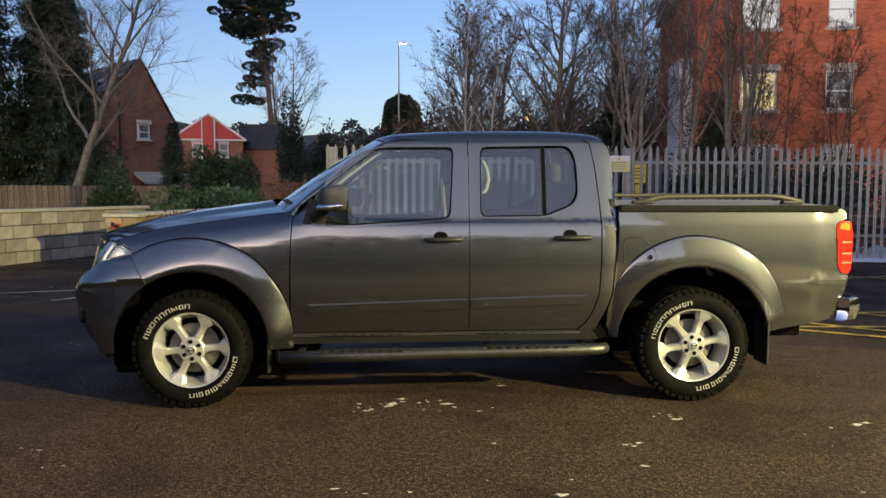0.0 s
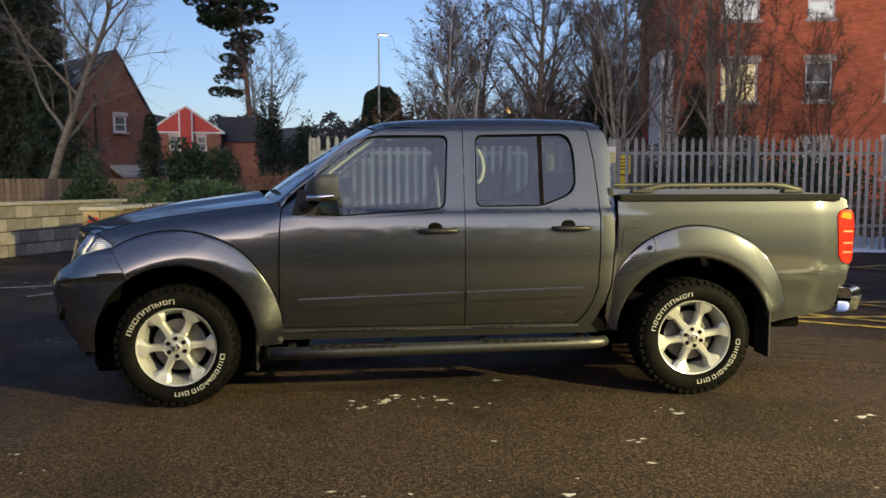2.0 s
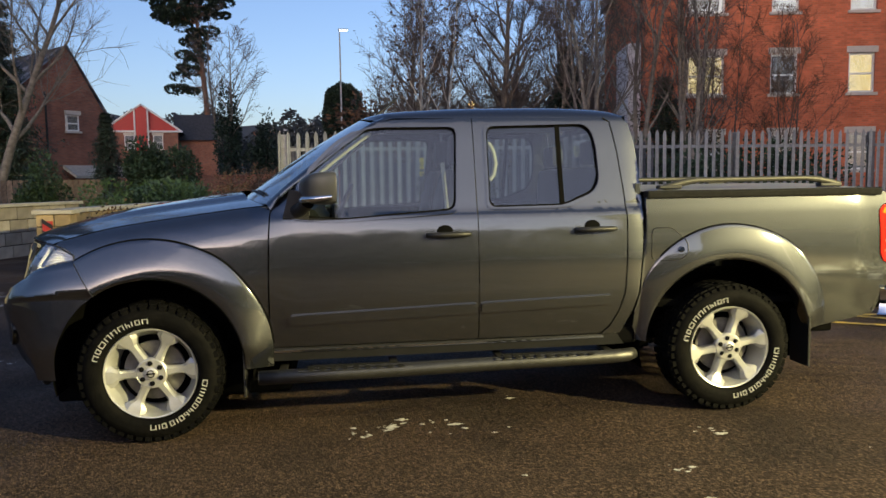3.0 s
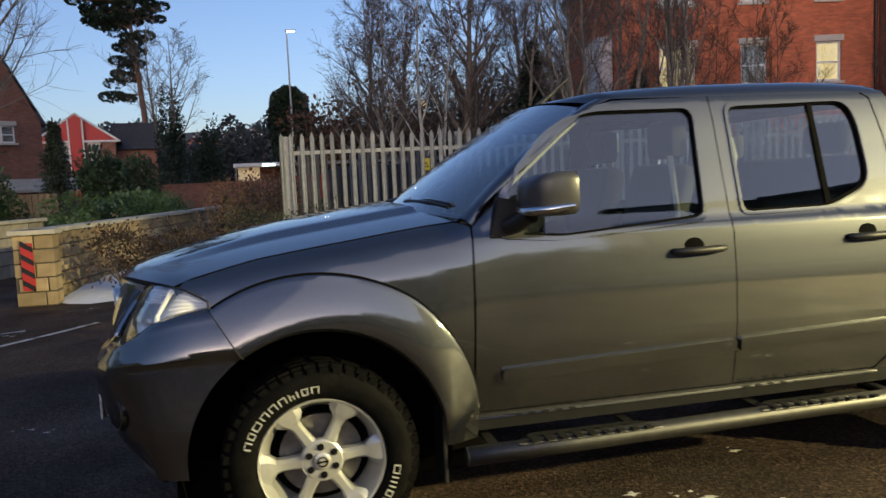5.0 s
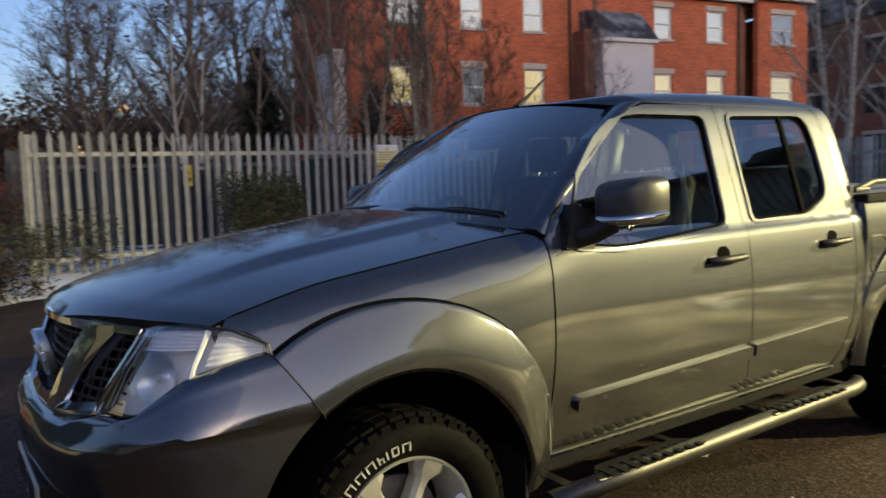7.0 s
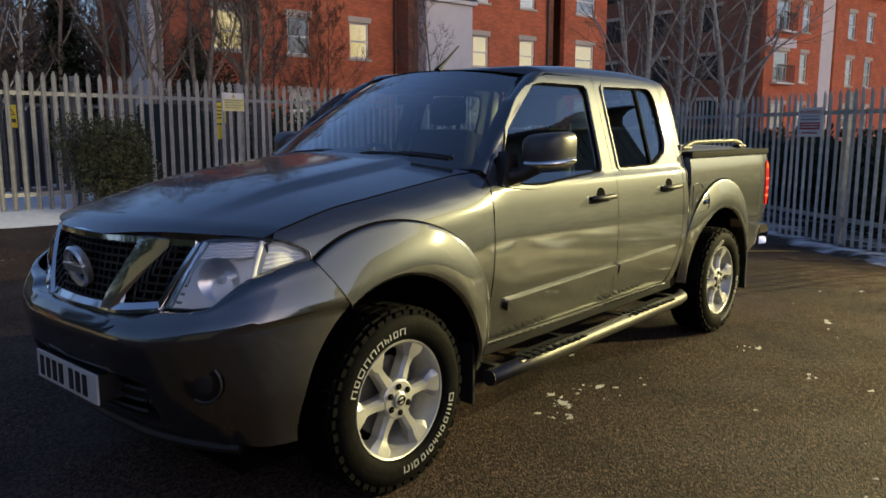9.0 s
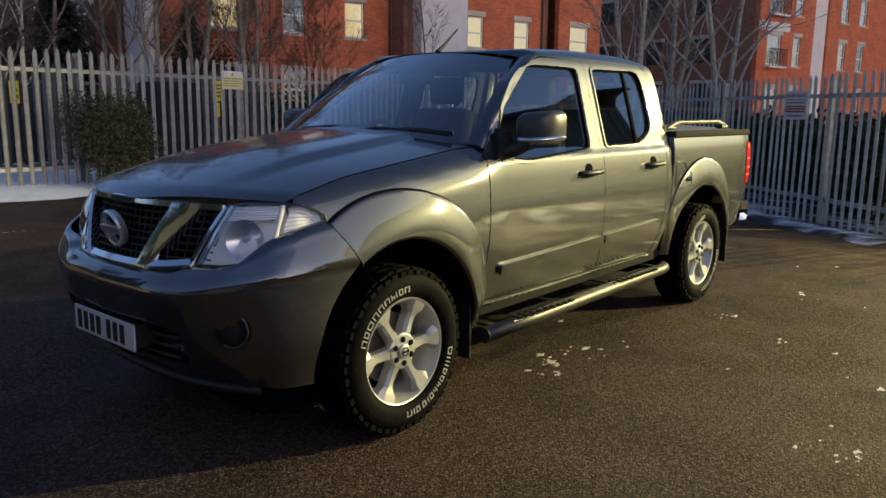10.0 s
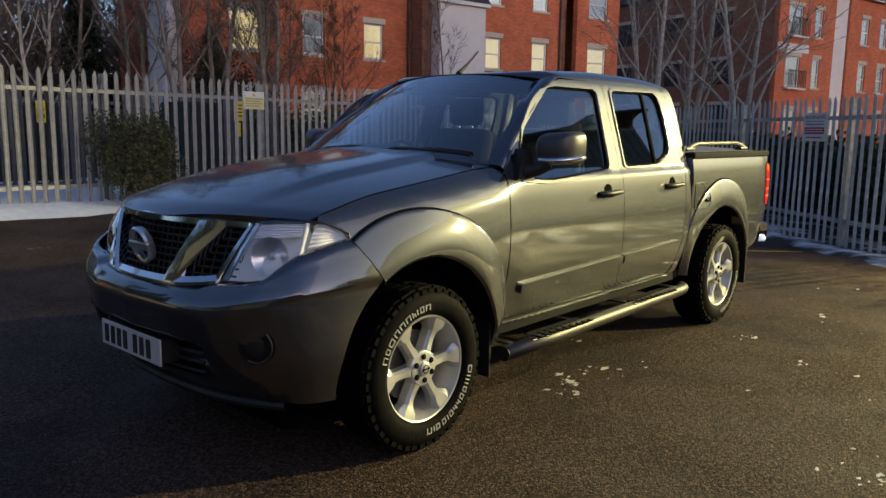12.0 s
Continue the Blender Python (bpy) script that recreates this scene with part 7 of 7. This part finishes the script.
def warning_sign():
    s = thing("warning_sign", "white and red warning sign fixed to the fence", "sign", at=Matrix.Translation((*east_point(2.63, 0.03), 1.53)) @ Matrix.Rotation(math.atan2(-EAST_DIR.y, -EAST_DIR.x), 4, 'Z') @ Matrix.Diagonal((1.14, 1, 0.86, 1)))
    part("board", box(-0.24, 0.24, -0.004, 0.0, -0.23, 0.23, 0.001), WHITE, s)
    cu = bpy.data.curves.new("warning_text", 'FONT')
    cu.body, cu.size, cu.align_x, cu.align_y, cu.extrude = "WARNING", 0.088, 'CENTER', 'CENTER', 0.001
    tx = new("warning_text", cu)
    tx.data.materials.append(RED)
    tx.matrix_basis = Matrix.Translation((0, -0.006, 0.155)) @ Matrix.Rotation(radians(90), 4, 'X')
    tx.parent = s
    for z0, z1, x1, mt in ((0.085, 0.1, 0.17, GREYP), (0.03, 0.055, 0.18, GREYP), (-0.115, -0.005, 0.19, RED), (-0.18, -0.160, 0.15, RED)):
        part("text_bar", box(-x1, x1, -0.008, -0.0045, z0, z1), mt, s)
    for k in range(2):
        part("text_line", box(-0.17, 0.17, -0.011, -0.0085, -0.045 - k * 0.04, -0.03 - k * 0.04), WHITE, s)


GREYP = mat("grey_lettering", (0.3, 0.3, 0.32), 0.6)
warning_sign()


def container(x0, x1, y0, y1, z1, material, label):
    c = thing("store_container", label, "container")
    part("body", box(x0, x1, y0, y1, -0.1, z1, 0.02), material, c)
    n = int((x1 - x0) / 0.12)
    for k in range(n):
        part("rib", box(x0 + 0.03 + k * 0.12, x0 + 0.09 + k * 0.12, y0 - 0.025, y0 - 0.002, 0.05, z1 - 0.06), material, c)


container(-0.6, 1.9, 11.3, 13.0, 1.75, mat("blue_grey_container", (0.022, 0.027, 0.038), 0.6, var=0.2, scale=2), "dark blue-grey store behind the fences")
container(2.9, 3.6, 9.0, 9.9, 1.85, mat("dark_green_cabinet", (0.02, 0.03, 0.028), 0.6, var=0.2, scale=2), "dark green cabinet behind the fence")


def timber_stack():
    t = thing("timber_stack", "stack of old timber behind the fence", "timber stack")
    rng = random.Random(3)
    for k in range(26):
        z = 0.25 + 0.09 * (k // 3)
        m = Matrix.Translation((9.0 + rng.uniform(-0.5, 0.9), 9.3 + 0.12 * (k % 3), z)) @ Euler((rng.uniform(-0.1, 0.1), rng.uniform(-0.55, 0.35), rng.uniform(-0.3, 0.3))).to_matrix().to_4x4()
        p = part("plank", box(-0.9, 0.9, -0.04, 0.04, -0.025, 0.025, 0.004), WOODF, t)
        p.matrix_basis = m


timber_stack()


def leaning_boards():
    """Pale boards standing upright just behind the east fence."""
    b = thing("board_stack", "few pale new boards standing behind the fence", "boards", at=Matrix.Translation((*east_point(1.75, -1.35), 0)) @ Matrix.Rotation(math.atan2(EAST_DIR.y, EAST_DIR.x), 4, 'Z'))
    pale = mat("pale_new_timber", (0.55, 0.42, 0.22), 0.7, var=0.2, scale=8, island=0.2)
    for k in range(5):
        part("board", box(0.13 * k, 0.13 * k + 0.085, 0, 0.03, -0.1, 1.66 + 0.05 * (k % 3), 0.003), pale, b)


leaning_boards()


def forecourt():
    """Shelter, skip and car far off beyond the garden wall."""
    s = thing("canopy_shelter", "lit canopy shelter far across the road", "shelter", at=Matrix.Translation((-2.6, 44, 0.6)) @ Matrix.Diagonal((0.75, 1, 0.9, 1)))
    part("canopy", box(-2.2, 2.2, 0, 2.4, 2.35, 2.62, 0.03), WHITE, s)
    part("canopy_light", box(0.1, 1.1, -0.02, -0.004, 2.38, 2.52), glow("cool_sign_light", (0.65, 1.0, 0.95), 5), s)
    part("kiosk", box(-1.9, -0.2, 0.6, 2.2, 0.0, 2.35), glow("lit_kiosk_window", (1.0, 0.78, 0.45), 0.14), s, "lit kiosk window")
    for x in (-2.05, 2.05):
        part("post", box(x - 0.06, x + 0.06, 0.1, 0.22, -0.4, 2.35), GALV, s)
    part("back_wall", box(-0.2, 1.9, 2.1, 2.3, -0.4, 2.35), BRICK_DARK, s)
    k = thing("red_skip", "red metal skip beside the shelter", "skip", at=Matrix.Translation((0.4, 43, 0.6)))
    part("body", prism([(-0.9, 0), (0.9, 0), (1.1, 1.4), (-1.1, 1.4)], "y", 0, 1.2), RED, k)
    part("rim", box(-1.15, 1.15, -0.05, 1.25, 1.4, 1.46), RED, k)
    w = thing("low_wall", "low brown brick wall across the road", "wall", kind="structure")
    part("brickwork", box(-11, 0.5, 40, 40.25, -0.3, 1.75), BRICK_DARK, w)
    part("coping", box(-11, 0.5, 39.95, 40.3, 1.75, 1.85), BRICK_DARK, w)
    for x, y, c in ((-6.6, 43, WHITE), (-1.0, 52, GREYP)):
        car = thing("parked_car", "small pale car parked far off", "car", at=Matrix.Translation((x, y, 0.35)))
        part("body", box(-1.9, 1.9, 0, 1.7, 0.2, 0.85, 0.16), c, car, smooth=40)
        part("cabin", prism([(-1.3, 0.8), (1.5, 0.8), (1.0, 1.4), (-0.7, 1.4)], "y", 0.15, 1.55), GLOSSBLK, car)
        part("car_roof", box(-0.75, 1.0, 0.16, 1.54, 1.38, 1.45, 0.03), c, car)
        for wx in (-1.2, 1.2):
            bm = bmesh.new()
            bmesh.ops.create_cone(bm, segments=20, radius1=0.32, radius2=0.32, depth=0.22, cap_ends=True, matrix=Matrix.Translation((wx, 0.08, 0.2)) @ Matrix.Rotation(radians(90), 4, 'X'))
            part("car_wheel", bm, RUBBER, car)


forecourt()

# the side behind the camera: bank and hedge that the paint and glass mirror
shrub("hedge", "dark hedge along the south side", (-14, -13.6, 0.0), (34, 2.0, 3.2), 120, LEAF_DK, 55000, 0.30, 110)


def depot():
    """The long dark store that the truck's glass mirrors, with a floodlight on its wall."""
    d = thing("depot_building", "long dark clad store with a shallow pitched roof", "building", kind="structure", at=Matrix.Translation((5.2, -11.4, 0)) @ Matrix.Rotation(radians(20), 4, 'Z'))
    part("wall", box(0, 11.4, -9, 0, -0.3, 6.3), CLAD, d)
    for k in range(38):
        part("cladding_rib", box(0.12 + k * 0.3, 0.24 + k * 0.3, 0.002, 0.05, 0.9, 6.2), CLAD, d)
    part("plinth", box(-0.04, 11.44, -9.04, 0.06, -0.3, 0.88), STONE, d, "pale block plinth")
    part("roof", prism([(0.35, 6.3), (0.35, 6.45), (-4.5, 7.4), (-9.35, 6.45), (-9.35, 6.3)], "x", -0.3, 11.7), ROOF_DARK, d)
    part("gutter", tube([(-0.3, 0.4, 6.32), (11.7, 0.4, 6.32)], 0.07, 8), TRIM, d)


CLAD = mat("dull_green_cladding", (0.16, 0.17, 0.13), 0.6, var=0.2, scale=2)
depot()
tagged(part("bank", prism([(-12.2, -0.1), (-60, 3.4), (-60, -0.4), (-12.2, -0.4)], "x", -40, 40), SOIL), "dark grassy bank behind the south hedge", "bank", kind="structure")


# unseen screen, added to keep the low western sky off the front bumper
shrub("hedge", "tall unseen evergreen screen added on the west to darken the bumper", (-14.2, -6.5, 0.0), (2.4, 20, 4.6), 121, LEAF_DK, 26000, 0.30, 70)
# added out of view so the bumper and chrome mirror something dark
tagged(part("unseen_west_wall", box(-12.3, -12.0, -17.0, 1.0, -0.3, 2.4), DARKWALL), "plain unseen wall added to darken the truck's front", "wall", kind="structure")


# ---- road paint, snow crumbs on the tarmac ----
def paint_line(pts, w, material, label):
    bm = bmesh.new()
    for (ax, ay), (bx, by) in zip(pts, pts[1:]):
        d = Vector((bx - ax, by - ay)).normalized()
        n = Vector((-d.y, d.x)) * w / 2
        k = max(1, int(math.hypot(bx - ax, by - ay) / 0.4))
        for i in range(k):
            p, q = Vector((ax, ay)).lerp(Vector((bx, by)), i / k), Vector((ax, ay)).lerp(Vector((bx, by)), (i + 1) / k)
            bm.faces.new([bm.verts.new((v.x, v.y, ground_z(v.x, v.y) + 0.0105)) for v in (p + n, p - n, q - n, q + n)])
    bmesh.ops.recalc_face_normals(bm, faces=bm.faces[:])
    for f in bm.faces:
        if f.normal.z < 0:
            f.normal_flip()
    return tagged(part("painted_line", bm, material), label, "road marking", group="car park markings", kind="structure")


YL = "worn yellow hatch line painted on the tarmac"
for pts in ([(3.35, 1.72), (4.2, 1.16), (6.2, -0.1)], [(3.35, 1.72), (5.6, 1.62), (7.6, 1.5)], [(3.9, 1.95), (5.4, 0.55)], [(4.8, 2.55), (6.9, 0.75)], [(4.2, 2.45), (7.6, 2.9)], [(6.4, 5.6), (7.9, 6.1)], [(6.2, 6.3), (8.0, 5.2)], [(3.35, 1.72), (4.2, 2.45)]):
    paint_line(pts, 0.085, YLINE, YL)
for pts in ([(-4.6, 3.9), (-3.7, 5.1)], [(-6.9, 4.2), (-4.4, 5.0)]):
    paint_line(pts, 0.08, WLINE, "worn white bay line painted on the tarmac")


def ground_at(x, y):
    """Height of the finished ground sheet near the truck, between its grid lines."""
    def node(i, j):
        px, py = -18 + 0.75 * i, -18 + 0.75 * j
        return ground_z(px, py) + noise.noise(Vector((px * 0.5, py * 0.5, 0))) * 0.006
    u, v = (x + 18) / 0.75, (y + 18) / 0.75
    i, j = int(u), int(v)
    f, g = u - i, v - j
    return (node(i, j) * (1 - f) + node(i + 1, j) * f) * (1 - g) + (node(i, j + 1) * (1 - f) + node(i + 1, j + 1) * f) * g


def snow_crumbs():
    """Loose flakes of trodden snow and ice lying on the tarmac."""
    rng = random.Random(21)
    spots = [(-0.36, -0.8, 0.16, 15), (-0.1, -0.85, 0.14, 10), (1.34, -1.21, 0.10, 6), (0.94, -1.66, 0.10, 6), (-0.55, -2.4, 0.22, 12), (0.18, -0.97, 0.07, 3), (-0.5, -0.92, 0.12, 9), (-2.3, -1.6, 0.1, 3), (-2.0, -1.85, 0.08, 2), (0.4, -0.4, 0.05, 2), (-4.9, 5.1, 0.45, 22), (-5.5, 4.3, 0.4, 16), (-4.8, 4.5, 0.4, 12), (-0.9, 5.35, 0.12, 4), (2.3, -1.5, 0.5, 8), (1.9, -2.6, 0.6, 9), (-3.1, 1.2, 0.25, 5), (3.3, -0.9, 0.4, 6), (0.3, -2.2, 0.5, 7), (2.45, 0.95, 0.3, 5), (-4.0, 6.2, 0.35, 14), (-3.2, 6.3, 0.35, 14)]
    for x, y, r, n in spots:
        bm = bmesh.new()
        for _ in range(n):
            cx, cy = x + rng.gauss(0, r * 0.6), y + rng.gauss(0, r * 0.4)
            s = rng.choice((0.004, 0.006, 0.008, 0.010, 0.014, 0.022))
            k = rng.randint(9, 14)
            z = ground_at(cx, cy) + 0.0022
            ang = [2 * math.pi * i / k + rng.uniform(-0.3, 0.3) for i in range(k)]
            ring = [bm.verts.new((cx + math.cos(a) * s * rng.uniform(0.25, 2.4), cy + math.sin(a) * s * rng.uniform(0.2, 1.5), z)) for a in ang]
            tip = bm.verts.new((cx, cy, z + 0.0012))
            for i in range(k):
                bm.faces.new((ring[i], ring[(i + 1) % k], tip))
        tagged(part("snow_crumbs", bm, SLUSH), "scattered crumbs of old snow on the tarmac", "snow", kind="stuff")


snow_crumbs()
